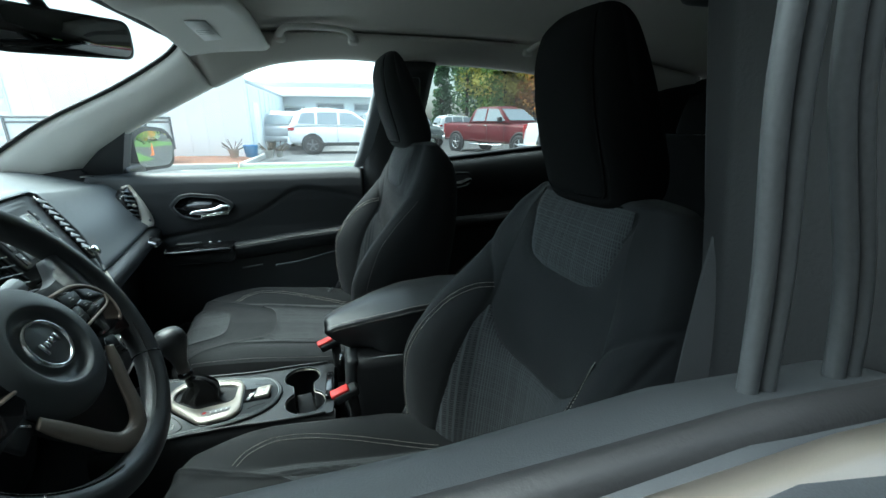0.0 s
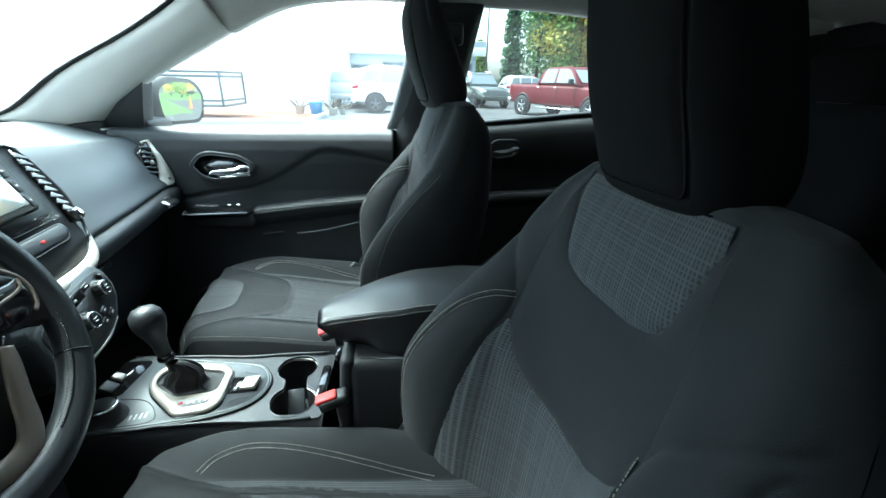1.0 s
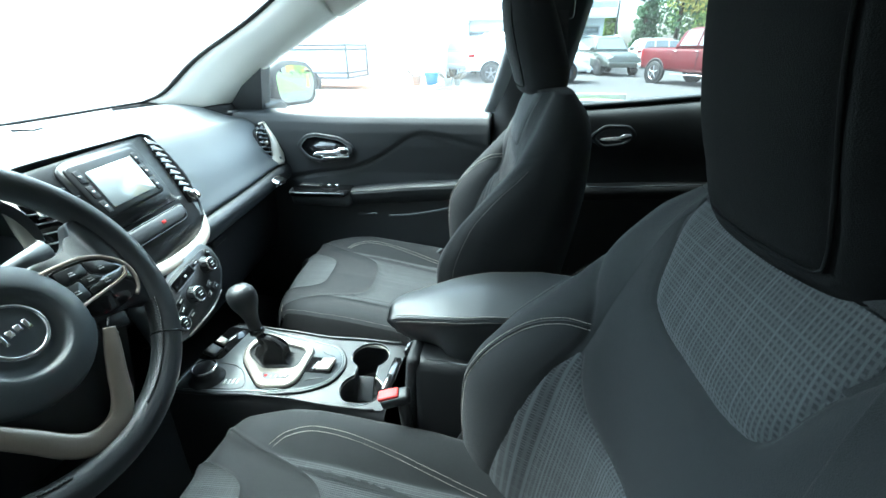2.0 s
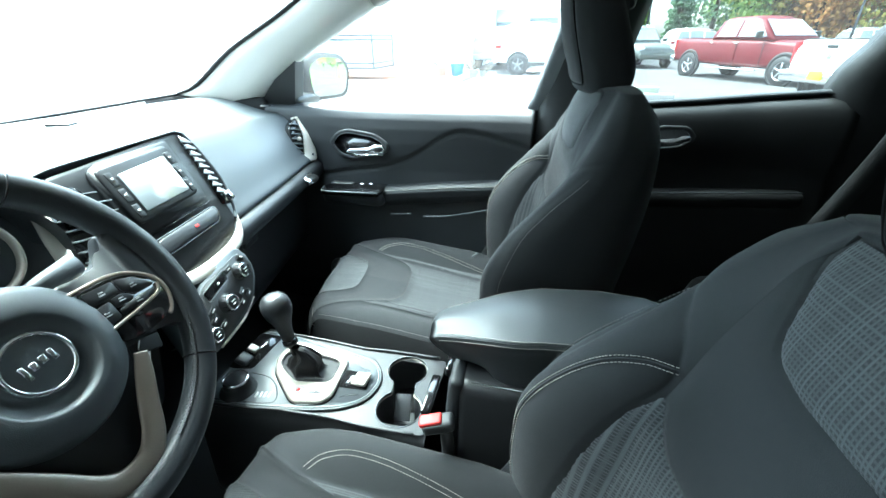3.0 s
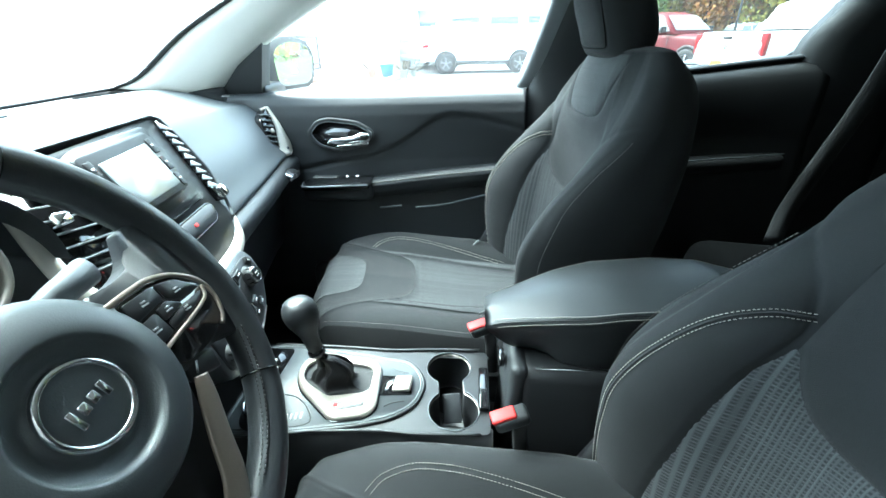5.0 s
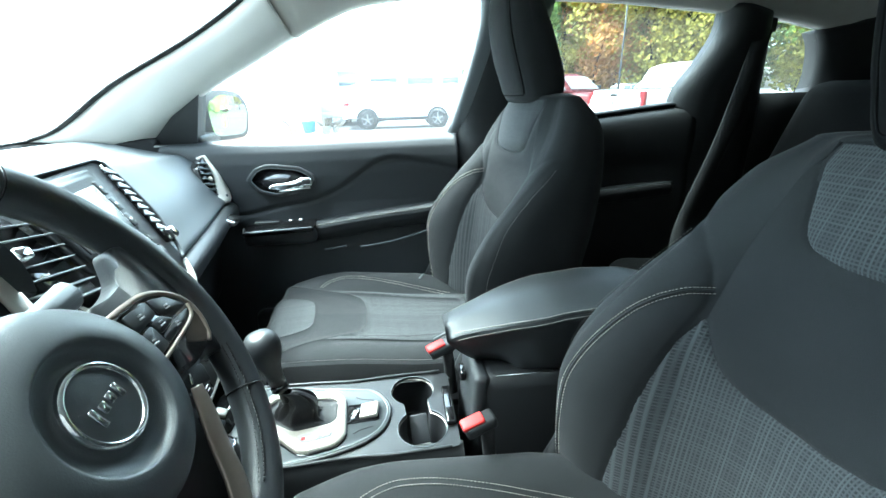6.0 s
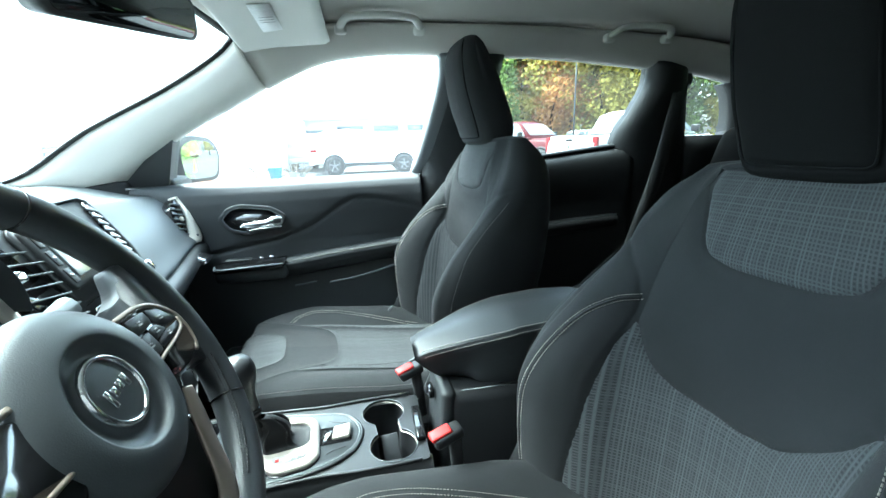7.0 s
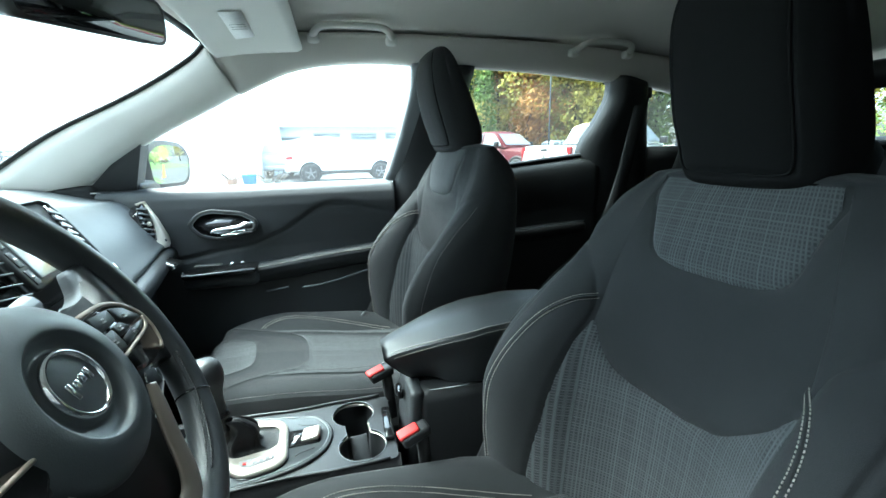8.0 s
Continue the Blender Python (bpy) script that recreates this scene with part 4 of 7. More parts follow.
def stitches(fn, pts, pitch=0.0041, width=0.0009, lift=0.0008, offset=0.0, inside=None):
    """Thread stitches along the line pts (two parameters each) on the surface fn(p, q)."""
    dense = spline([(a, b, 0) for a, b in pts], 300)
    world = [fn(p.x, p.y) for p in dense]
    out, acc, want = [], 0.0, 0.0
    for i in range(1, len(world) - 1):
        seg = (world[i] - world[i - 1]).length
        acc += seg
        if acc >= want:
            want = acc + pitch
            t = (world[i + 1] - world[i - 1]).normalized()
            e = 1e-3
            du, dv = fn(dense[i].x + e, dense[i].y) - world[i], fn(dense[i].x, dense[i].y + e) - world[i]
            nrm = du.cross(dv).normalized()
            if inside is not None:
                nrm = nrm if nrm.dot(world[i] - Vector(inside)) > 0 else -nrm
            elif nrm.x > 0 and abs(nrm.x) > abs(nrm.z) or (nrm.z < 0 and abs(nrm.z) >= abs(nrm.x)):
                nrm = -nrm
            sv = nrm.cross(t)
            m = Matrix(((t.x, sv.x, nrm.x, 0), (t.y, sv.y, nrm.y, 0), (t.z, sv.z, nrm.z, 0), (0, 0, 0, 1)))
            out.append((Matrix.Translation(world[i] + nrm * lift + sv * offset) @ m, pitch * 0.7, width, 0.0010))
    return out


# the back: s runs up the seat, w across it from -1 to 1
BZ = [0.60, 0.72, 0.80, 0.875, 0.95, 1.02, 1.085, 1.15, 1.19, 1.225]
MIDX = [0.495, 0.505, 0.512, 0.517, 0.519, 0.519, 0.522, 0.530, 0.540, 0.555]
SEAMX = [0.425, 0.435, 0.445, 0.457, 0.470, 0.494, 0.512, 0.528, 0.540, 0.558]
TIPX = [0.350, 0.335, 0.330, 0.335, 0.375, 0.435, 0.492, 0.530, 0.550, 0.570]
SEAMY = [0.112, 0.120, 0.128, 0.134, 0.140, 0.145, 0.142, 0.130, 0.122, 0.112]
TIPY = [0.205, 0.214, 0.222, 0.226, 0.226, 0.222, 0.210, 0.188, 0.166, 0.138]
OUTY = [0.225, 0.236, 0.246, 0.252, 0.256, 0.254, 0.244, 0.220, 0.194, 0.158]
REARX = [0.615, 0.630, 0.641, 0.652, 0.661, 0.667, 0.668, 0.663, 0.651, 0.624]
CROWN = [0.0]
NEARB = [1.0]
NEARDROP = [0.0]
BULGE = [0.02]
SOFTNEAR = [1.0]
LEAN_BACK = [0.0]


def soft_table(z, ys_):
    """A smooth line through the table BZ, ys_."""
    z = min(BZ[-1], max(BZ[0], z))
    i = max(0, min(len(BZ) - 2, sum(1 for q in BZ[1:] if q <= z)))
    h = BZ[i + 1] - BZ[i]
    t = (z - BZ[i]) / h
    m = lambda k: (ys_[min(k + 1, len(BZ) - 1)] - ys_[max(k - 1, 0)]) / (BZ[min(k + 1, len(BZ) - 1)] - BZ[max(k - 1, 0)])  # noqa: E731
    return (2 * t ** 3 - 3 * t * t + 1) * ys_[i] + (t ** 3 - 2 * t * t + t) * h * m(i) + (3 * t * t - 2 * t ** 3) * ys_[i + 1] + (t ** 3 - t * t) * h * m(i + 1)


SEAMW, TIPW = 0.60, 0.86


@functools.lru_cache(maxsize=None)
def back_base(k):
    z = BZ[0] + (BZ[-1] - BZ[0]) * k / 2000
    return tuple(soft_table(z, q) for q in (MIDX, SEAMX, TIPX, SEAMY, TIPY, OUTY, REARX)) + (z,)


def back_row(k):
    """The backrest's cross-section at height k, leaned back."""
    mx, sx, tx, sy, ty, oy, rx, z = back_base(k)
    d = LEAN_BACK[0] * (min(z, 1.15) - 0.80)
    return mx + d, sx + d, tx + d, sy, ty, oy, rx + d, z


# the bolster beside the console bulges a little further: side, from, to
INNER = [1, 0.86, 0.98]


def bulge(s):
    return BULGE[0] * (1 - smooth(0.45, 0.82, s)) + 0.3 * BULGE[0] * smooth(0.78, 0.88, s) * (1 - smooth(0.93, 1.0, s))


def back_front(w, s):
    mx, sx, tx, sy, ty, oy, rx, z = back_row(round(min(1.0, max(0.0, s)) * 2000))
    a = min(1.0, abs(w))
    if a <= SEAMW:
        t = a / SEAMW
        x, y = mix(mx, sx, t * t * (0.55 + 0.45 * t)), sy * t
    elif a <= TIPW:
        t = (a - SEAMW) / (TIPW - SEAMW)
        e = math.sin(t * math.pi / 2)
        x, y = mix(sx, tx, e), mix(sy, ty, 0.75 * t + 0.25 * t * t)
    else:
        t = (a - TIPW) / (1 - TIPW)
        e = 1 - math.cos(t * math.pi / 2)
        x, y = tx + (0.10 * min(1, (rx - tx) / 0.3)) * e, mix(ty, oy, math.sin(t * math.pi / 2))
    if w * INNER[0] > 0:
        y += bulge(s) * smooth(INNER[1], INNER[2], a)
    x -= CROWN[0] * smooth(0.66, 0.82, s) * max(0.0, 1 - (a / 0.75) ** 2)
    return Vector((x, math.copysign(y, w), z))


def seam_points(*lines):
    """Dense places along seams given as (w, s) corners, on both halves of the seat."""
    out = []
    for pts in lines:
        for p in spline([(a, b, 0) for a, b in pts], 24 * len(pts)):
            out += [(p.x, p.y), (-p.x, p.y)]
    return np.array(out)


def dip(w, s, pts, across, along, deep=0.0030, puff=0.0035):
    """How far the padding sinks beside the sewn seams."""
    d2 = float((((pts[:, 0] - w) * across) ** 2 + ((pts[:, 1] - s) * along) ** 2).min())
    return deep * math.exp(-d2 / 0.0028 ** 2) + puff * math.exp(-d2 / 0.012 ** 2)


def seat_panel(fn, ulo, uhi, vlo, vhi, nu, nv, by_column, sink=0.004, edge=0.05, scale=0.25, rims=(1, 1, 1, 1), fade=2.0, extra=None):
    """A padded cloth panel on the seat surface fn(w, s). by_column: w runs ulo..uhi, s from vlo(w) to vhi(w); else s runs ulo..uhi and w from vlo(s) to vhi(s). Its rim dips into the seam."""
    def place(u, v):
        a = mix(ulo, uhi, u)
        b = mix(vlo(a), vhi(a), v)
        return (a, b) if by_column else (b, a)

    def f(u, v):
        w, s = place(u, v)
        p = fn(w, s)
        side, ends = ((u, 1 - u, 1, 1), (v, 1 - v)) if by_column else ((v, 1 - v, 1, 1), (u, 1 - u))
        on_side_, on_ends = (rims[2:], rims[:2]) if by_column else (rims[:2], rims[2:])
        rim = min(q if on else 1.0 for q, on in zip(side, on_side_))
        rim_end = min(q if on else 1.0 for q, on in zip(ends, on_ends))
        k = sink * max((1 - smooth(0, edge, rim)) * (1 - smooth(fade, fade + 0.06, s)), 1 - smooth(0, edge, rim_end))
        if extra:
            k += extra(w, s)
        e = 2e-3
        n = (fn(w + e, s) - fn(w - e, s)).cross(fn(w, s + e) - fn(w, s - e))
        n = n.normalized() if n.length > 1e-12 else Vector((0, 0, 0))
        return p + n * k * PANEL_SIGN[0]

    def cloth(u, v):
        w, s = place(u, v)
        return (w * scale, s * scale * 2.4)
    return grid(f, nu, nv, uv=cloth)


PANEL_SIGN = [1.0]


CHEST = ([-0.72, -0.60, -0.57, -0.52, -0.43, -0.28, -0.20, 0.0, 0.20, 0.35, 0.47, 0.54, 0.58, 0.61, 0.72], [0.645, 0.645, 0.625, 0.592, 0.555, 0.502, 0.482, 0.466, 0.474, 0.487, 0.518, 0.568, 0.603, 0.640, 0.645])
PATCH = ([0, 0.19, 0.27, 0.36, 0.415, 0.45, 0.49, 0.55, 0.62], [0.800, 0.801, 0.807, 0.818, 0.838, 0.868, 0.912, 0.952, 0.990])


def chest_low(w):
    """Height of the rounded V where the plain chest panel meets the plaid cloth."""
    return sum(table(w + q, *CHEST) for q in (-0.03, -0.015, 0.0, 0.015, 0.03)) / 5


def patch_low(w):
    return sum(table(abs(w) + q, *PATCH) for q in (-0.02, 0.0, 0.02)) / 3


def border(s):
    """Where the bolster is sewn to the middle of the backrest."""
    return table(s, [0, 0.1, 0.22, 0.35, 0.47, 0.57, 0.62, 0.66, 1], [0.715, 0.71, 0.69, 0.665, 0.65, 0.632, 0.606, 0.60, 0.60])


BACK_SEAMS = seam_points(
    [(0.95, 0.825), (0.86, 0.80), (0.76, 0.768), (0.68, 0.738), (0.635, 0.70), (0.612, 0.65), (0.626, 0.59), (0.648, 0.49), (0.663, 0.36), (0.69, 0.22), (0.71, 0.08), (0.715, 0.0)],
    [(0.93, 0.80), (0.90, 0.73), (0.885, 0.63), (0.895, 0.55), (0.91, 0.46), (0.91, 0.30), (0.90, 0.1)])
BACK_SEAMS = np.vstack([BACK_SEAMS, [(w, chest_low(w)) for w in np.linspace(-0.60, 0.60, 160)], [(w, min(patch_low(w), 1.0)) for w in np.linspace(-0.60, 0.60, 200)]])


def back_dip(w, s):
    return dip(w, s, BACK_SEAMS, 0.25, 0.62) * (SOFTNEAR[0] if w < -0.56 else 1.0)


def under_bolster(w, s):
    return back_dip(w, s) + 0.010 * smooth(-0.002, 0.018, abs(w) - border(s))


# cushion: a runs from the back (0) to the front (1), w across
CTILT = [0.0]
CLIFT = [0.0]
SHOULDER = [0.6]
TONGUE = ([0, 0.2, 0.3, 0.38, 0.43, 0.46, 0.52, 0.65, 0.85], [0.50, 0.505, 0.52, 0.55, 0.60, 0.65, 0.73, 0.85, 0.99])
FRONT_PATCH = ([0, 0.2, 0.28, 0.34, 0.40, 0.45, 0.50], [0.745, 0.75, 0.765, 0.80, 0.86, 0.93, 0.985])


def cush(w, a):
    a = min(1.0, max(-0.16, a))
    hw = table(a, [0, 0.3, 0.7, 0.9, 1.0], [0.236, 0.248, 0.252, 0.236, 0.200])
    x = 0.395 - 0.565 * a
    z = 0.645 + CLIFT[0] + CTILT[0] * (a - 0.35) + 0.030 * smooth(0.2, 0.8, a) + 0.012 * math.sin(math.pi * a) - 0.105 * smooth(0.86, 1.02, a) ** 1.6
    q = abs(w)
    b = 0.042 * table(a, [0, 0.2, 0.6, 0.85, 1], [0.6, 1, 0.8, 0.25, 0.0])
    if w < 0:
        b *= NEARB[0]
        z -= NEARDROP[0] * q
    if q < 0.52:
        z -= 0.008 * (1 - (q / 0.52) ** 2)
    else:
        t = (q - 0.52) / 0.48
        t0 = SHOULDER[0] if w < 0 else 0.6
        z += b * math.sin(min(1, t * 1.02 / t0) * math.pi / 2) if t < t0 else b - (b + 0.075) * ((t - t0) / (1 - t0)) ** 2.2
    return Vector((x + (0.030 * q ** 3 - 0.034 * (1 - q ** 2)) * smooth(0.70, 1, a), w * hw, z))


def cush_border(a):
    return table(a, [0, 0.135, 0.3, 0.5, 0.62, 0.73, 0.85, 1], [0.38, 0.40, 0.44, 0.46, 0.45, 0.52, 0.65, 0.85])


def tongue(w):
    return sum(table(abs(w) + q, *TONGUE) for q in (-0.03, 0.0, 0.03)) / 3


def front_patch(w):
    return sum(table(abs(w) + q, *FRONT_PATCH) for q in (-0.02, 0.0, 0.02)) / 3


CUSH_SEAMS = np.vstack([seam_points([(0.38, 0.0), (0.40, 0.135), (0.44, 0.3), (0.46, 0.5), (0.45, 0.62), (0.52, 0.73), (0.65, 0.85), (0.85, 0.99)]), [(w, tongue(w)) for w in np.linspace(-0.46, 0.46, 120)], [(w, front_patch(w)) for w in np.linspace(-0.5, 0.5, 160)]])


def cush_dip(w, a):
    return dip(w, a, CUSH_SEAMS, 0.25, 0.565)


def front_seat(label, dx, dy, dz, lean, hx):
    seat = empty("front_seat", (0.2, 0, 0.36), label, "car seat", "front seats")
    LEAN_BACK[0] = lean
    driver = dy < 0
    INNER[:] = (1, 0.86, 0.98) if driver else (-1, 0.60, 0.85)
    CTILT[0], CLIFT[0], NEARB[0], CROWN[0] = (-0.03, 0.028, 1.0, 0.0) if driver else (0.0, 0.0, 0.12, 0.022)
    NEARDROP[0], BULGE[0], SOFTNEAR[0] = (0.0, 0.040, 1.0) if driver else (0.030, 0.020, 0.35)
    SHOULDER[0] = 0.6 if driver else 0.22
    PANEL_SIGN[0] = 1.0
    back = part("backrest", seat_panel(back_front, -0.60, 0.60, chest_low, lambda w: min(patch_low(w), 0.997), 120, 60, True, 0.0, extra=back_dip), CLOTH, seat)
    part("plaid_panel", seat_panel(back_front, -0.72, 0.72, lambda w: 0.0, chest_low, 230 if driver else 110, 60, True, 0.0, extra=under_bolster), MESHCLOTH if driver else FINECLOTH, back, "grey plaid woven insert")
    part("plaid_patch", seat_panel(back_front, -0.56, 0.56, lambda w: min(0.994, patch_low(w)), lambda w: 0.997, 112, 26, True, 0.0, extra=back_dip), MESHCLOTH if driver else FINECLOTH, back, "grey plaid woven patch")
    for sg in (1, -1):
        part("bolster", seat_panel(back_front, 0.0, 1.0, lambda s: sg * (border(s) - 0.03), lambda s: sg * 1.0, 150, 54, False, 0.0, extra=lambda w, s: back_dip(w, s) + 0.007 * smooth(0.0, 0.018, border(s) - abs(w))), CLOTH, back)

    part("top_panel", grid(lambda u, v: back_front(mix(-0.64, 0.64, u), mix(0.93, 1.0, v)) + Vector((0.005, 0, 0)), 40, 6), CLOTH, back)

    def shell(u, v):
        s = u
        mx, sx, tx, sy, ty, oy, rx, z = back_row(round(s * 2000))
        e = Vector(back_front(1, s))
        th = math.pi * v
        return Vector((mix(e.x, rx, math.sin(th) ** 0.55), math.copysign(abs(math.cos(th)) ** 0.8, math.cos(th)) * (oy + (bulge(s) if math.cos(th) * INNER[0] > 0 else 0.0)), z))

    part("back_shell", grid(shell, 40, 30), CLOTH, back)

    def roll(u, v):
        k = u * 2
        p = back_front(-1 + 2 * k, 1.0) if k <= 1 else shell(1.0, (k - 1))
        c = Vector((0.59 + 0.35 * lean, 0, p.z))
        t = v * math.pi / 2
        q = c + (Vector((p.x, p.y, p.z)) - c) * math.cos(t)
        return (q.x, q.y, p.z + 0.013 * math.sin(t))
    part("top_roll", grid(roll, 80, 10, close_u=True), CLOTH, back)
    for sg, nm in ((1, "near"), (-1, "far")):
        seam = [(sg * q, s) for q, s in ((0.62, 0.688), (0.70, 0.674), (0.77, 0.63), (0.805, 0.55), (0.822, 0.46), (0.838, 0.33), (0.85, 0.20), (0.85, 0.06))]
        for off in (0.0042, -0.0042) if driver or sg > 0 else ():
            part("stitching", join_boxes(stitches(back_front, seam, offset=off)), STITCH, back, "cream stitching")
        if driver or sg > 0:
            part("bolster_seam", tube([back_front(p.x, p.y) + Vector((-0.0002, 0, 0)) for p in spline([(a_, b_, 0) for a_, b_ in seam], 60)], 0.0022, 0.0012, 6), CLOTH, back)
        if sg * dy < 0:
            ridge = [(sg * q, s) for q, s in ((0.945, 0.78), (0.925, 0.70), (0.92, 0.62), (0.93, 0.54), (0.94, 0.45), (0.94, 0.32))]
            part("ridge_stitching", join_boxes(stitches(back_front, ridge, pitch=0.0052, width=0.0007)), GREYTHREAD, back, "fine grey stitching along the bolster edge")
    # headrest
    prof = spline([(0.535, 0.565, 1.213), (0.506, 0.594, 1.220), (0.492, 0.606, 1.240), (0.482, 0.606, 1.270), (0.468, 0.594, 1.310), (0.456, 0.571, 1.370), (0.452, 0.549, 1.420), (0.462, 0.530, 1.458), (0.481, 0.515, 1.478), (0.497, 0.503, 1.484)], 44)
    half_w = spline([(0.060, 0, 0), (0.088, 0, 0), (0.097, 0, 0), (0.100, 0, 0), (0.100, 0, 0), (0.098, 0, 0), (0.093, 0, 0), (0.082, 0, 0), (0.060, 0, 0), (0.030, 0, 0)], 44)

    def head(th, v):
        """A place on the headrest: th round it from the front, v up it."""
        k = min(43, int(v * 44))
        p, hw = prof[k].lerp(prof[k + 1], v * 44 - k), mix(0.93 * half_w[k].x, 0.93 * half_w[k + 1].x, v * 44 - k)
        cx, sx = math.cos(th), math.sin(th)
        q = 0.58
        px, py = math.copysign(abs(cx) ** q, cx), math.copysign(abs(sx) ** q, sx)
        return Vector(((p.x + p.y) / 2 - (p.y - p.x) / 2 * px + hx + 0.014 * (py * hw / 0.1) ** 2 * (px > 0), hw * py, p.z))

    def sunk(u, v):
        th = 2 * math.pi * u
        a = head(th, v)
        ring = abs(v - 0.19) * 0.27 if abs(math.sin(th)) < 0.60 else 9.0
        side = abs(abs(math.sin(th)) - 0.60) * 0.12 if v > 0.19 else 9.0
        d = min(ring, side) if math.cos(th) > 0 else 9.0
        return a + Vector((0.004 * math.exp(-(d / 0.005) ** 2), 0, 0))
    bm = grid(sunk, 96, 70, close_u=True)
    for loop in ([v for v in bm.verts if v.is_boundary and v.co.z < 1.3], [v for v in bm.verts if v.is_boundary and v.co.z > 1.3]):
        bmesh.ops.contextual_create(bm, geom=list({e for v in loop for e in v.link_edges if e.is_boundary}))
    # driver's headrest takes the darkened copy, for shade under the roof
    head_ob = part("headrest", bm, SHADECLOTH if driver else CLOTH, seat)
    edge_ = [head(a, v) for a, v in [(0.64, 0.93), (0.64, 0.75), (0.64, 0.55), (0.64, 0.35), (0.63, 0.25), (0.56, 0.20), (0.3, 0.19), (0.0, 0.19), (-0.3, 0.19), (-0.56, 0.20), (-0.63, 0.25), (-0.64, 0.35), (-0.64, 0.55), (-0.64, 0.75), (-0.64, 0.93)]]
    part("headrest_seam", tube([p + Vector((0.0012, 0, 0)) for p in spline(edge_, 90)], 0.0014, 0.0014, 6), SHADECLOTH, head_ob)
    for y in (-0.06, 0.06):
        part("headrest_post", tube([Vector((0.585 + hx, y, 1.20)), Vector((0.560 + hx, y, 1.27))], 0.006, seg=10), CHROME, head_ob, "chrome post")
        part("post_collar", lathe([(0, 0.012), (0.012, 0.012), (0.016, 0)], 16, pose(0.580 + hx, y, 1.232)), BLACKPL, back)

    PANEL_SIGN[0] = 1.0

    cu = part("cushion", seat_panel(cush, -0.85, 0.85, tongue, lambda w: min(front_patch(w), 0.995), 110, 44, True, 0.0, extra=cush_dip), CLOTH, seat)
    part("plaid_panel", seat_panel(cush, -0.50, 0.50, lambda w: -0.15, tongue, 70, 44, True, 0.0, extra=lambda w, a: cush_dip(w, a) + 0.003 * smooth(0.0, 0.03, abs(w) - cush_border(a))), FINECLOTH, cu, "grey plaid woven insert")
    part("plaid_patch", seat_panel(cush, -0.49, 0.49, front_patch, lambda w: 0.985, 60, 20, True, 0.0, extra=cush_dip), FINECLOTH, cu, "grey plaid woven patch")
    for sg in (1, -1):
        near = dy > 0 and sg < 0
        if near:
            # painted shade on the cushion side facing the console
            part("side_shade", seat_panel(cush, -0.15, 1.0, lambda a: -0.79, lambda a: -1.0, 60, 16, False, 0.0), SHADECLOTH, cu, "cushion side darkened for the shade beside the console")
        part("bolster", seat_panel(cush, -0.15, 1.0, lambda a: sg * (cush_border(a) - 0.04), lambda a: sg * (0.80 if near else 1.0), 90, 54, False, 0.0, extra=lambda w, a: cush_dip(w, a) + 0.0015 * smooth(0.0, 0.04, cush_border(a) - abs(w))), CLOTH, cu)

    def skirt(u, v):
        """Sides and front edge of the cushion, down to the frame."""
        loop = [(-1, q) for q in np.linspace(-0.15, 1, 14)] + [(q, 1) for q in np.linspace(-0.9, 0.9, 14)] + [(1, q) for q in np.linspace(1, -0.15, 14)]
        k = u * (len(loop) - 1)
        i = min(int(k), len(loop) - 2)
        w, a = (mix(loop[i][j], loop[i + 1][j], k - i) for j in (0, 1))
        p = cush(w, a)
        inw = 0.02 * v ** 2
        return (p.x + inw * 1.5 * smooth(0.8, 1, a), p.y * (1 - 0.06 * v ** 2), mix(p.z, p.z - 0.030, v))
    # passenger's cushion side also takes the shade-darkened cloth
    part("cushion_side", grid(skirt, 78, 8), CLOTH if driver else SHADECLOTH, cu)
    part("side_valance", grid(lambda u, v: Vector(skirt(u, 1.0)) + Vector((0.004 * v, 0, -0.002 + 0.003 * v)) + Vector((0, 0, (0.535 - skirt(u, 1.0)[2]) * v)), 78, 8), RUBBER, cu, "black plastic seat side trim")
    for sg in (1, -1):
        seam = [(sg * q, a) for q, a in ((0.53, 0.738), (0.58, 0.725), (0.645, 0.685), (0.69, 0.605), (0.69, 0.49), (0.65, 0.355), (0.585, 0.195), (0.52, 0.03))]
        if dy > 0 and sg < 0:
            seam = [(-0.765, a) for a in (0.94, 0.7, 0.4, 0.1)]
        for off in (0.0042, -0.0042) if not (dy > 0 and sg < 0) else (0.0,):
            part("stitching", join_boxes(stitches(cush, seam, offset=off)), GREYTHREAD if dy > 0 and sg < 0 else STITCH, cu, "cream stitching" if driver or sg > 0 else "grey edge stitching")
    part("front_stitching", join_boxes(stitches(lambda w, a: cush(w, a), [(q, 0.935 + 0.03 * (1 - abs(q))) for q in np.linspace(-0.8, 0.8, 9)])), STITCH, cu, "cream stitching")
    part("seat_base", rbox(0.44, 0.42, 0.14, 0.03, 2, at=Matrix.Translation((0.12, 0, 0.48))), BLACKPL, seat)
    for y in (-0.19, 0.19):
        part("seat_rail", rbox(0.50, 0.04, 0.06, 0.01, at=Matrix.Translation((0.14, y, 0.39))), BLACKPL, seat)
    for y in (-0.235, 0.235):
        part("recliner_cover", rbox(0.13, 0.03, 0.13, 0.02, 3, at=pose(0.385, y, 0.66, 0, 25, 0)), BLACKPL, seat)
    for y in (-1, 1):
        part("hinge_trim", tube([Vector((0.270, y * 0.165, 0.668)), Vector((0.290, y * 0.172, 0.684)), Vector((0.308, y * 0.180, 0.698))], 0.0035, 0.003, 8), CONSOLEM, seat, "grey plastic hinge trim")
    skew = Matrix(((1, -0.105, 0, 0), (0, 1, 0, 0), (0, 0, 1, 0), (0, 0, 0, 1)))
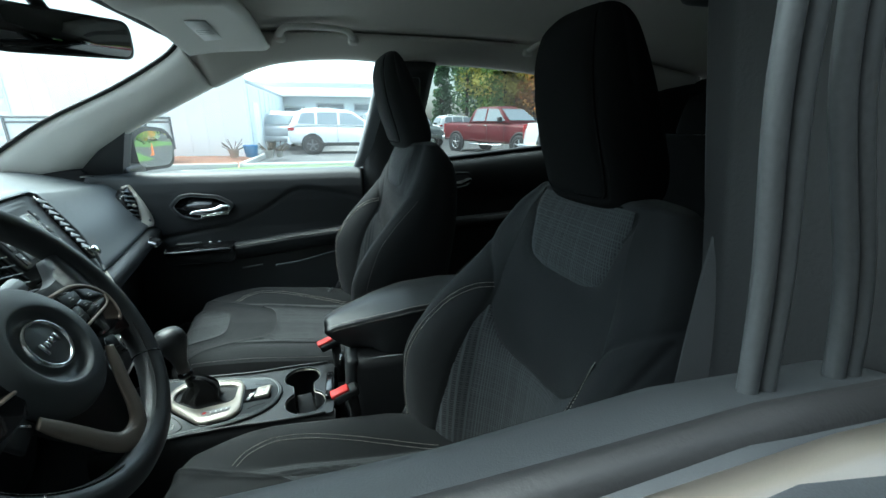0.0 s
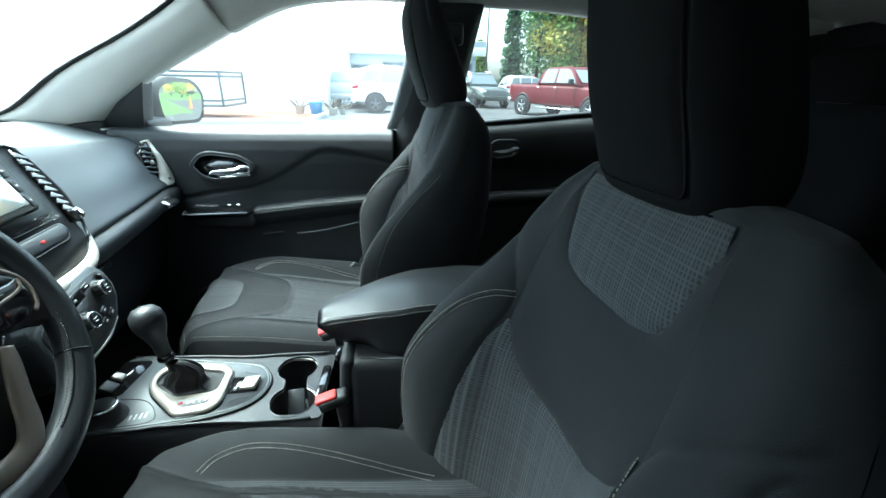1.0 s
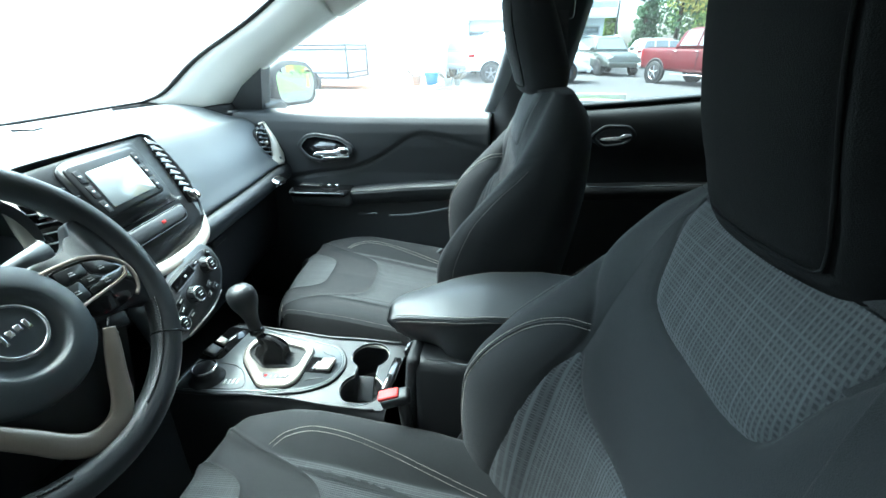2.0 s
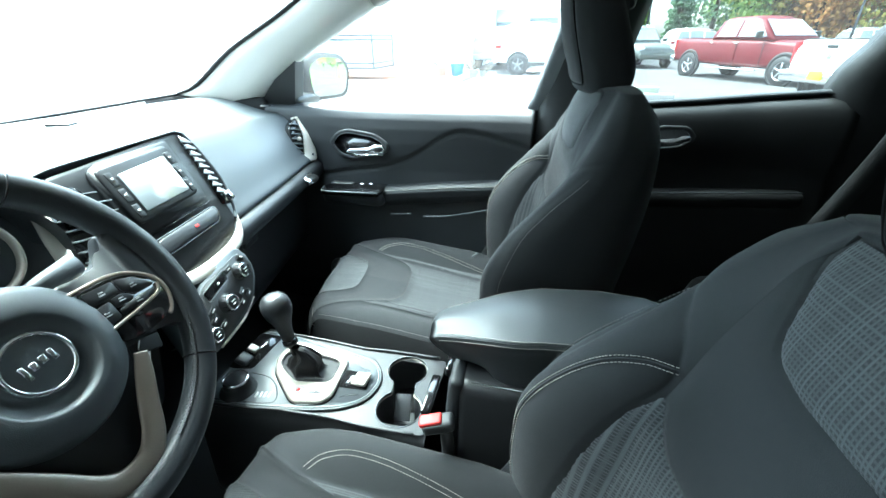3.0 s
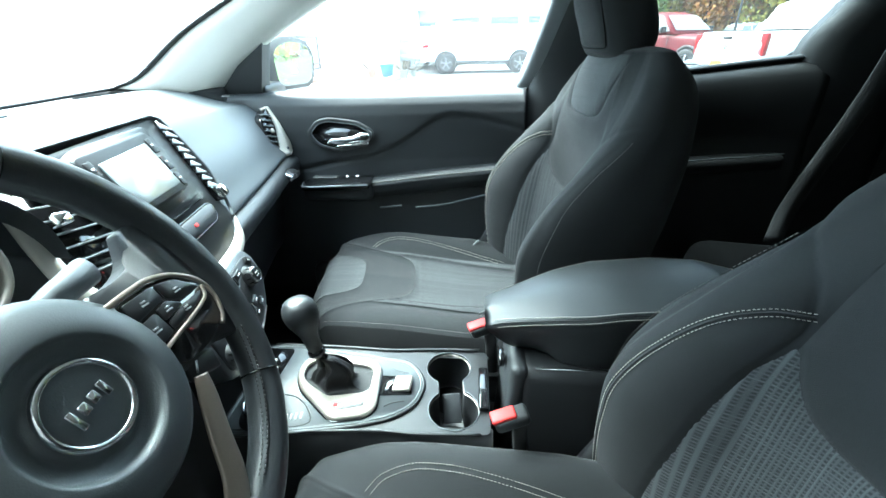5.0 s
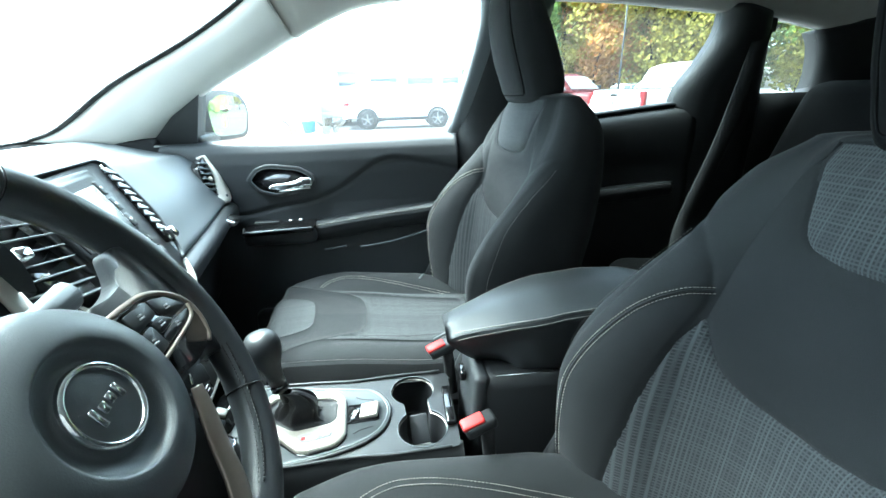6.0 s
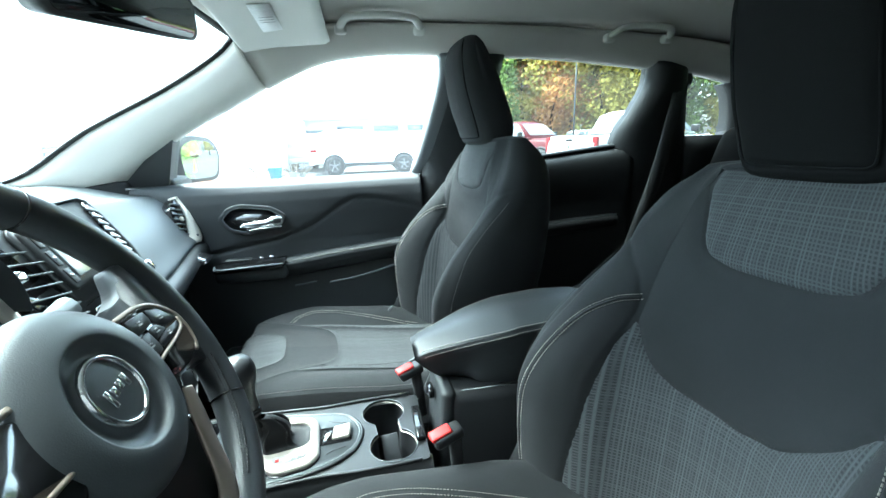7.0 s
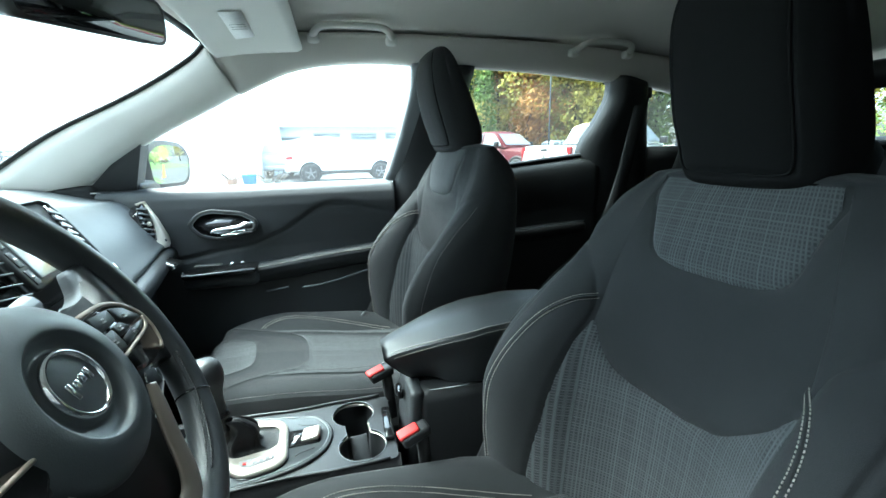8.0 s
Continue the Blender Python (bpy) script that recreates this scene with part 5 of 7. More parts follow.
    for ob in seat.children_recursive:
        ob.data.transform(skew)
    seat.location += Vector((dx, dy, dz))
    return seat


front_seat("charcoal cloth front passenger seat with plaid inserts and cream stitching", -0.004, 0.42, 0.0, 0.0, 0.010)
front_seat("charcoal cloth driver's seat behind the steering wheel, plaid inserts, slid back", 0.145, -0.330, -0.045, 0.03, 0.044)

# rear bench
bench = empty("rear_bench", (1.2, 0, 0.4), "cloth rear bench seat with headrests, darkened for cabin shade", "car seat")
for y, wd in ((-0.33, 0.60), (0.33, 0.60)):
    # bench in the darkened cloth copy, paints the dim rear of the cabin
    part("cushion", rbox(0.52, wd, 0.17, 0.06, 4, at=pose(1.16, y, 0.61, 0, 5, 0)), SHADECLOTH, bench)
    bk = part("backrest", rbox(0.15, wd, 0.62, 0.06, 4, at=pose(1.47, y, 0.95, 0, 20, 0)), SHADECLOTH, bench)
    part("headrest", rbox(0.10, 0.26, 0.17, 0.045, 4, at=pose(1.60, y, 1.30, 0, 14, 0)), SHADECLOTH, bench)
    for d in (-0.05, 0.05):
        part("headrest_post", tube([Vector((1.565, y + d, 1.17)), Vector((1.59, y + d, 1.26))], 0.006, seg=8), CHROME, bench)
finish("price_tag", rbox(0.003, 0.10, 0.12, 0, at=pose(1.53, 0.30, 1.21, 0, 20, 0)), TAG, label="white paper tag hanging on the rear seat", category="tag")
for s in (1, -1):
    belt = empty("seat_belt", (1.36, s * 0.6, 1.0), "black rear seat belt hanging beside the rear pillar", "seat belt", "seat belts")
    part("webbing", strip([(1.30, s * 0.62, 1.40), (1.22, s * 0.60, 1.1), (1.10, s * 0.55, 0.85), (1.05, s * 0.5, 0.75)], [(1.345, s * 0.61, 1.40), (1.265, s * 0.59, 1.1), (1.145, s * 0.54, 0.85), (1.09, s * 0.49, 0.75)], 0.0, 0.002, 16, 2, s), BELT, belt)
    part("belt_guide", rbox(0.07, 0.02, 0.04, 0.008, at=Matrix.Translation((1.33, s * 0.628, 1.41))), BLACKPL, belt)
    fb = empty("seat_belt", (0.56, s * 0.66, 1.2), "black front seat belt on the middle pillar", "seat belt", "seat belts")
    o = 0.0 if s > 0 else 0.05
    run = [(0.575, 0.645, 1.40), (0.60, 0.69, 1.1), (0.60, 0.68, 0.7), (0.58, 0.66, 0.45)] if s > 0 else [(0.668, 0.590, 1.40), (0.648, 0.626, 1.25), (0.628, 0.640, 1.17), (0.618, 0.644, 1.05), (0.612, 0.650, 0.9), (0.61, 0.67, 0.45)]
    part("webbing", strip([(x, s * y, z) for x, y, z in run], [(x + (0.046 if s > 0 else 0.036), s * (y + (-0.012 if s > 0 else 0.030)), z) for x, y, z in run], 0.0, 0.002, 16, 2, s), BELT, fb)
    part("belt_guide", rbox(0.075, 0.024, 0.06, 0.01, 3, at=Matrix.Translation((0.60 + 1.2 * o, s * (0.652 - 1.4 * o), 1.41))), BLACKPL, fb)

# ---- centre console ----
con = empty("centre_console", (0.1, 0, 0.4), "black floor console with silver shifter frame, cup holders and terrain dial", "centre console")
CZ = 0.680


def con_side(off):
    def f(u, v):
        x = mix(-0.16, 0.30, u)
        hw = table(x, [-0.16, -0.1, 0.1, 0.3], [0.128, 0.122, 0.105, 0.108])
        prof = [(-hw + 0.012, 0.36), (-hw - 0.01, 0.45), (-hw, CZ - 0.04), (-hw + 0.004, CZ - 0.012), (-hw + 0.012, CZ - 0.002), (-hw + 0.022, CZ)]
        prof += [(-y, z) for y, z in prof[::-1]]
        p = line([(0, a, b) for a, b in prof], 40)[round(v * 40)]
        return (x, p.y, p.z)
    return f


CUPS = [(0.220, 0.056, 0.043), (0.234, -0.046, 0.045)]


def cup_outline():
    """The outline of the two round cups and the open neck between them."""
    (ax, ay, ar), (bx, by, br) = CUPS
    d = math.atan2(by - ay, bx - ax)
    out = []
    for cx, cy, r, ang in ((ax, ay, ar, d), (bx, by, br, d + math.pi)):
        g = math.asin(0.024 / r)
        for k in range(23):
            q = ang + g + (2 * math.pi - 2 * g) * k / 22
            out.append((cx + r * math.cos(q), cy + r * math.sin(q)))
    return out


CUPLINE = cup_outline()


def top_with_holes():
    """The console's top, open over the two cups."""
    bm = bmesh.new()
    out = rounded([(-0.16, -0.108), (0.296, -0.096), (0.296, 0.102), (-0.16, 0.108)], 0.01, 3)
    loops = [[bm.verts.new((x, y, CZ + 0.001)) for x, y in lp] for lp in (out, CUPLINE)]
    edges = [bm.edges.new((lp[i], lp[(i + 1) % len(lp)])) for lp in loops for i in range(len(lp))]
    bmesh.ops.triangle_fill(bm, use_beauty=True, edges=edges)
    return bm


def cup_well():
    """Walls and floor of the cup holders."""
    mx, my = 0.227, 0.005
    prof = ((1.0, 0.001), (1.0, -0.004), (0.97, -0.05), (0.93, -0.082), (0.88, -0.088))
    bm = bmesh.new()
    rings = []
    for k, z in prof:
        ring = []
        for i, (x, y) in enumerate(CUPLINE):
            cx, cy = CUPS[0][:2] if i < 23 else CUPS[1][:2]
            ring.append(bm.verts.new((cx + (x - cx) * k, cy + (y - cy) * k, CZ + z)))
        rings.append(ring)
    for a, b in zip(rings, rings[1:]):
        for i in range(len(a)):
            bm.faces.new((a[i], b[i], b[(i + 1) % len(a)], a[(i + 1) % len(a)]))
    bmesh.ops.triangle_fill(bm, use_beauty=True, edges=[e for e in bm.edges if all(v in set(rings[-1]) for v in e.verts)])
    return bm


def con_body():
    bm = grid(con_side(0), 20, 40)
    kill = [f for f in bm.faces if all(v.co.z > CZ - 0.001 for v in f.verts)]
    bmesh.ops.delete(bm, geom=kill, context="FACES")
    return bm


part("console_body", con_body(), BLACKPL, con)
part("console_top", top_with_holes(), BLACKPL, con, smooth=False)
cup = part("cup_well", cup_well(), BLACKPL, con, "two joined deep round black cup holders")
part("cup_rim", tube([Vector((x, y, CZ + 0.0015)) for x, y in CUPLINE], 0.0011, 0.0011, 6, True), DASHM, cup, "thin satin rim")
part("cup_tongue", rbox(0.034, 0.052, 0.004, 0.0015, at=pose(0.229, -0.012, CZ - 0.034, 48, 0, 8)), SOFT, cup, "rubber tongue between the cups")
for cx, cy, r in CUPS:
    part("cup_mat", lathe([(0, 0.003), (r * 0.8, 0.003), (r * 0.82, 0)], 24, pose(cx, cy, CZ - 0.087)), RUBBER, cup)
top_outer = rounded([(-0.155, -0.122), (-0.05, -0.113), (0.07, -0.092), (0.13, -0.073), (0.168, -0.042), (0.178, 0.003), (0.168, 0.035), (0.144, 0.065), (0.055, 0.081), (-0.07, 0.100), (-0.155, 0.106)], 0.03)
part("console_inlay", prism(top_outer, 0.005, pose(0, 0, CZ + 0.001), 0.002), CONSOLEM, con, "grey shifter surround panel")
part("inlay_edge", tube([Vector((x, y, CZ + 0.0035)) for x, y in top_outer], 0.0032, 0.0032, 8, True), BLACKPL, con)
part("inlay_lip", tube([Vector((x * 0.975 + 0.0002, y * 0.955, CZ + 0.0055)) for x, y in top_outer], 0.0022, 0.0022, 8, True), CONSOLEM, con)
o = rounded([(-0.066, 0.010), (-0.066, 0.046), (-0.047, 0.078), (0.074, 0.058), (0.092, 0.038), (0.100, -0.058), (0.086, -0.077), (0.028, -0.089), (-0.047, -0.024)], 0.016)
i_ = rounded([(-0.053, 0.010), (-0.054, 0.036), (-0.036, 0.055), (0.066, 0.039), (0.078, 0.028), (0.080, -0.016), (0.070, -0.026), (0.008, -0.038), (-0.038, -0.008)], 0.011)
bz = part("shifter_bezel", ring_prism(o, i_, 0.010, pose(0, 0, CZ + 0.006)), SILVER, con, "champagne silver shifter frame")
part("bezel_groove", tube([Vector((x * 1.0, y * 1.0, CZ + 0.0066)) for x, y in o], 0.0022, 0.0016, 6, True), PIANO, bz)
part("gear_window", prism(rounded([(0.018, -0.052), (0.026, -0.067), (0.040, -0.070), (0.078, -0.060), (0.080, -0.046), (0.030, -0.050)], 0.004), 0.0016, pose(0, 0, CZ + 0.0152)), GREYINK, bz)
part("gear_lamp", rbox(0.006, 0.006, 0.001, 0, at=pose(0.030, -0.060, CZ + 0.0172)), REDPL, bz)
for k in range(4):
    part("gear_mark", rbox(0.003, 0.006, 0.001, 0, at=pose(0.042 + 0.010 * k, -0.060 + 0.0022 * k, CZ + 0.0172, 0, 0, 12)), WHITEINK, bz)


def boot(u, v):
    k = u * len(i_)
    a, b = i_[int(k) % len(i_)], i_[(int(k) + 1) % len(i_)]
    px, py = mix(a[0], b[0], k - int(k)), mix(a[1], b[1], k - int(k))
    r = 0.21 + 0.79 * (1 - v) ** 1.5
    th = 2 * math.pi * u
    crease = math.sin(5 * th + 2.5 * v) + 0.6 * math.sin(9 * th - 4 * v)
    z = 0.011 - 0.008 * math.sin(math.pi * min(1, v / 0.45)) + 0.058 * smooth(0.16, 1.0, v) + 0.0065 * crease * math.sin(math.pi * v)
    r *= 1 + 0.07 * math.sin(14 * v + crease) * math.sin(math.pi * v)
    return (mix(0.010, -0.010, v) + 0.022 * math.sin(math.pi * v) * smooth(0.3, 0.7, v) + (px - 0.010) * r, py * r, CZ + max(0.0075, z))


part("shifter_boot", grid(boot, 72, 24, close_u=True), mat("boot_leather", (0.009, 0.009, 0.010), 0.55, grain=500, bump=0.35, vary=0.15, spec=0.3), con, "folded black leather gaiter")
part("shift_lever", tube([Vector((-0.006, 0, CZ + 0.05)), Vector((-0.016, 0, CZ + 0.10)), Vector((-0.022, 0, CZ + 0.13))], 0.008, seg=12), BLACKPL, con)
knob = lathe([(0, 0.031), (0.010, 0.0305), (0.019, 0.027), (0.0255, 0.018), (0.0280, 0.006), (0.0275, -0.005), (0.0245, -0.017), (0.0195, -0.029), (0.0150, -0.043), (0.0128, -0.058), (0.0125, -0.074), (0, -0.076)], 32)
for v in knob.verts:
    v.co.x *= 1.08
part("shift_knob", mv(knob, pose(-0.028, 0, CZ + 0.163, 0, -10, 0)), LEATHER, con, "black leather gear knob")
part("knob_collar", lathe([(0.0125, 0.010), (0.0150, 0.008), (0.0155, 0.0), (0.0130, -0.003)], 20, pose(-0.0125, 0, CZ + 0.078, 0, -10, 0)), PIANO, con)
br = part("brake_recess", prism(rounded([(0.098, -0.026), (0.096, 0.021), (0.150, 0.021), (0.157, -0.022)], 0.005), 0.003, pose(0, 0, CZ + 0.006)), PIANO, con)
part("brake_switch", rbox(0.034, 0.036, 0.010, 0.004, 3, at=pose(0.138, -0.001, CZ + 0.012, 0, -10, -4)), SILVER, con, "silver parking brake switch")
part("switch_mark", rbox(0.008, 0.010, 0.0006, 0, at=pose(0.139, -0.001, CZ + 0.0174, 0, -10, -4)), WHITEINK, con)
for sy, x0_ in ((0.036, 0.110), (-0.040, 0.112)):
    part("surround_crease", tube(spline([(x0_, sy * 1.25, CZ + 0.0062), (x0_ + 0.012, sy * 1.05, CZ + 0.0062), (x0_ + 0.034, sy * 0.90, CZ + 0.0062)], 10), 0.0013, 0.0009, 6), BLACKPL, con)
part("dial_outline", tube(spline([(-0.145, -0.112, CZ + 0.006), (-0.07, -0.103, CZ + 0.006), (-0.022, -0.096, CZ + 0.006), (-0.008, -0.083, CZ + 0.006), (-0.028, -0.052, CZ + 0.006), (-0.058, -0.033, CZ + 0.006), (-0.10, -0.030, CZ + 0.006)], 36), 0.0014, 0.0010, 6), BLACKPL, con)
rt = part("terrain_dial", lathe([(0, 0.024), (0.020, 0.024), (0.024, 0.022), (0.0265, 0.012), (0.027, 0.0), (0.034, -0.002), (0.036, -0.006)], 32, pose(-0.096, -0.078, CZ + 0.012)), BLACKPL, con, "black rotary terrain dial")
part("dial_ring", lathe([(0.0215, 0.0238), (0.0232, 0.0252), (0.0250, 0.0230), (0.0252, 0.0205)], 40, pose(-0.096, -0.078, CZ + 0.012)), CHROME, rt)
for k in range(4):
    part("dial_mark", rbox(0.0035, 0.014, 0.0006, 0, at=pose(-0.052 + 0.0085 * k, -0.082 + 0.002 * k, CZ + 0.0066, 0, 0, 8)), WHITEINK, con)
part("front_tray", prism(rounded([(-0.158, -0.03), (-0.158, 0.09), (-0.10, 0.09), (-0.105, -0.02)], 0.01), 0.004, pose(0, 0, CZ + 0.004)), PIANO, con)
part("power_socket", rbox(0.03, 0.03, 0.012, 0.004, at=pose(-0.135, -0.005, CZ + 0.014, 0, 25, 0)), BLACKPL, con)
part("socket_lid", rbox(0.022, 0.02, 0.008, 0.003, at=pose(-0.137, 0.03, CZ + 0.014, 0, 25, 0)), SILVER, con)
for sy in (-0.096, 0.098):
    part("console_edge", tube(spline([(-0.15, sy * 1.12, CZ + 0.003), (0.0, sy * 1.08, CZ + 0.003), (0.10, sy * 1.02, CZ + 0.003), (0.18, sy * 1.06, CZ + 0.004), (0.28, sy * 1.05, CZ + 0.006)], 24), 0.003, 0.003, 8), BLACKPL, con)
rim = [Vector((cx + (x - cx) * 0.985, cy + (y - cy) * 0.985, CZ - 0.005)) for i, (x, y) in enumerate(CUPLINE) for cx, cy in [CUPS[0][:2] if i < 23 else CUPS[1][:2]]]
part("cup_rim", tube(rim + rim[:1], 0.0014, 0.0014, 6), SILVER, con, "thin silver rim of the cup holders")
part("phone_slot", rbox(0.018, 0.10, 0.012, 0.004, at=pose(0.286, 0.0, CZ + 0.006)), PIANO, con)


# armrest box
def arm_fn(off):
    def f(u, v):
        x = mix(0.285, 0.74, u)
        k = smooth(0, 0.42, u) ** 0.8
        hwl, hwr = mix(0.004, 0.050, k), mix(0.088, 0.118, k)
        zt = table(x, [0.285, 0.305, 0.36, 0.405, 0.48, 0.58, 0.66, 0.74], [0.842, 0.852, 0.870, 0.884, 0.901, 0.910, 0.906, 0.885])
        d = zt - 0.764
        prof = [(-hwl + 0.030, -d), (-hwl + 0.020, -d + 0.008), (-hwl + 0.006, -0.050), (-hwl - 0.001, -0.026), (-hwl + 0.001, -0.0155), (-hwl + 0.010, -0.0100), (0.03, 0.001), (hwr - 0.010, -0.0100), (hwr - 0.001, -0.0155), (hwr + 0.001, -0.026), (hwr - 0.006, -0.050), (hwr - 0.020, -d + 0.008), (hwr - 0.030, -d)]
        line_ = spline([(0, a, b) for a, b in prof], 50)
        k2 = min(49, int(v * 50))
        p = line_[k2].lerp(line_[k2 + 1], v * 50 - k2)
        return Vector((x + (0.010 * ((p.y - 0.03) / 0.10) ** 2 + 0.95 * max(0.0, -p.z - 0.016)) * (1 - smooth(0, 0.32, u)), p.y, zt + p.z))
    return f


AF = arm_fn(0)
arm = empty("armrest_box", (0.5, 0, 0.4), "black leather centre armrest box with cream stitching", "armrest")
bm = grid(AF, 40, 50)
ends = [e for e in bm.edges if e.is_boundary]
bmesh.ops.holes_fill(bm, edges=ends, sides=0)
lid = part("armrest_lid", bm, mat("armrest_leather", (0.030, 0.033, 0.035), 0.50, grain=700, bump=0.12, vary=0.12, spec=0.5), arm)
MIDARM = (0.5, 0.03, 0.79)
for vv in (0.285, 0.395, 0.605, 0.715):
    part("stitching", join_boxes(stitches(lambda a, b: AF(min(1, max(0, a)), min(1, max(0, vv + 0.02 * b))), [(0.035, 0), (0.5, 0), (0.98, 0)], inside=MIDARM)), STITCH, lid, "cream stitching along the lid")
for vv in (0.335, 0.665):
    part("lid_seam", tube([AF(q, vv) for q in np.linspace(0.02, 0.98, 60)], 0.0011, 0.0011, 6), RUBBER, lid, "sunk black seam")
part("lid_gap", tube([Vector((0.37, -0.030, 0.762)), Vector((0.72, -0.032, 0.762))], 0.002, 0.003, 6), PIANO, arm)
part("armrest_body", rbox(0.41, 0.150, 0.430, 0.025, 3, at=Matrix.Translation((0.545, 0.03, 0.552))), BLACKPL, arm)
part("front_panel", rbox(0.03, 0.145, 0.43, 0.012, 3, at=pose(0.330, 0.03, 0.555, 0, 4, 0)), PADM, arm, "black soft front panel")
part("lid_latch", rbox(0.012, 0.035, 0.02, 0.004, at=Matrix.Translation((0.318, 0.03, 0.735))), PIANO, arm)

# buckles
for x, y, z, rz in ((0.278, 0.122, 0.738, 15), (0.316, -0.102, 0.736, 12)):
    bk = empty("seat_belt_buckle", (x, y, z - 0.1), "black seat belt buckle with a red release button, beside the console", "buckle", "seat belt buckles")
    M = pose(x, y, z, 0, -14, rz)
    part("housing", rbox(0.056, 0.032, 0.022, 0.007, 3, at=M @ Matrix.Translation((0.008, 0, -0.012))), BLACKPL, bk)
    part("release_button", rbox(0.040, 0.024, 0.010, 0.004, 3, at=M @ Matrix.Translation((-0.003, 0, -0.001))), REDPL, bk, "bright red release button")
    part("stalk", tube([M @ Vector((0.02, 0, -0.016)), M @ Vector((0.02, 0, -0.016)) + Vector((0.01, 0, -0.12))], 0.012, 0.006, 8, up=(0, 1, 0)), RUBBER, bk)

# ---- steering wheel ----
WHEELM = mat("wheel_leather", (0.030, 0.033, 0.036), 0.40, grain=600, bump=0.1, vary=0.12)
whl = empty("steering_wheel", (0.02, -0.367, 0.9), "black leather three-spoke steering wheel with silver spokes and round badge", "steering wheel")
WM = basis((-0.0077, -0.3917, 1.0483), (-0.0612, 0.998, 0), (-0.4764, -0.0292, 0.8787))
WZ = tuple(WM.col[2][:3])
RR = 0.185


def on_rim(a, r=RR, z=0.0):
    return WM @ Vector((r * math.cos(a), r * math.sin(a), z))


wrim = part("rim", tube([on_rim(2 * math.pi * k / 96) for k in range(96)], 0.0192, 0.0178, 18, True, up=WZ), WHEELM, whl)
for a in (-0.68, math.pi + 0.68, 0.98, math.pi - 0.98):
    o = WM.to_3x3() @ Vector((math.cos(a), math.sin(a), 0))
    part("rim_seam", tube([on_rim(a) + o * 0.0193 * math.cos(q) + Vector(WZ) * 0.0179 * math.sin(q) for q in [2 * math.pi * k / 20 for k in range(20)]], 0.0011, 0.0011, 6, True), PIANO, wrim)
for a0, a1 in ((-1.25, -0.40), (math.pi + 0.40, math.pi + 1.25)):
    lace = []
    for k in range(34):
        a = mix(a0, a1, k / 33)
        for zz, tw in ((0.003, 40), (0.0085, -40), (0.013, 40)):
            lace.append((WM @ pose((RR - 0.0165 + 0.3 * max(0, zz - 0.006)) * math.cos(a), (RR - 0.0165 + 0.3 * max(0, zz - 0.006)) * math.sin(a), zz, 0, 0, math.degrees(a) + 90) @ pose(0, 0, 0, tw, 0, 0), 0.0042, 0.0016, 0.0016))
    part("lace_stitching", join_boxes(lace), RUBBER, wrim, "black laced stitching inside the rim")
HM = WM @ Matrix.Translation((0.007, -0.012, 0.0)) @ Matrix.Diagonal((1.045, 1.045, 1, 1))
hub = part("airbag_cover", lathe([(0.062, -0.050), (0.079, -0.034), (0.0825, -0.014), (0.0815, 0.000), (0.0775, 0.009), (0.0700, 0.0160), (0.0590, 0.0205), (0.0490, 0.0222), (0.0468, 0.0216), (0.0458, 0.0180), (0.0420, 0.0145), (0.0370, 0.0125), (0.0325, 0.0120), (0.0320, 0.0135), (0.0270, 0.0150), (0, 0.0165)], 64, HM), HUBM, whl, "round domed airbag cover with a recessed dish")
BM_ = HM @ Matrix.Translation((0.002, 0.002, 0)) @ Matrix.Diagonal((0.92, 0.92, 1, 1))
part("badge_ring", lathe([(0.0275, 0.0135), (0.0280, 0.0172), (0.0300, 0.0186), (0.0325, 0.0175), (0.0335, 0.0120)], 56, BM_), CHROME, hub, "chrome badge ring")
for x, y, w, h in ((-0.0165, -0.002, 0.005, 0.016), (-0.0075, 0.0, 0.007, 0.0085), (0.0020, 0.0015, 0.007, 0.0085), (0.0110, 0.001, 0.0055, 0.0125)):
    part("badge_bar", rbox(w, h, 0.0025, 0.001, 2, at=BM_ @ pose(x + 0.002, y, 0.0178, 0, 0, 4)), CHROME, hub, "plain chrome badge shape")
part("airbag_mark", rbox(0.018, 0.004, 0.0006, 0, at=HM @ pose(0.012, -0.064, 0.0162, 20, 0, 0)), BLACKPL, hub)
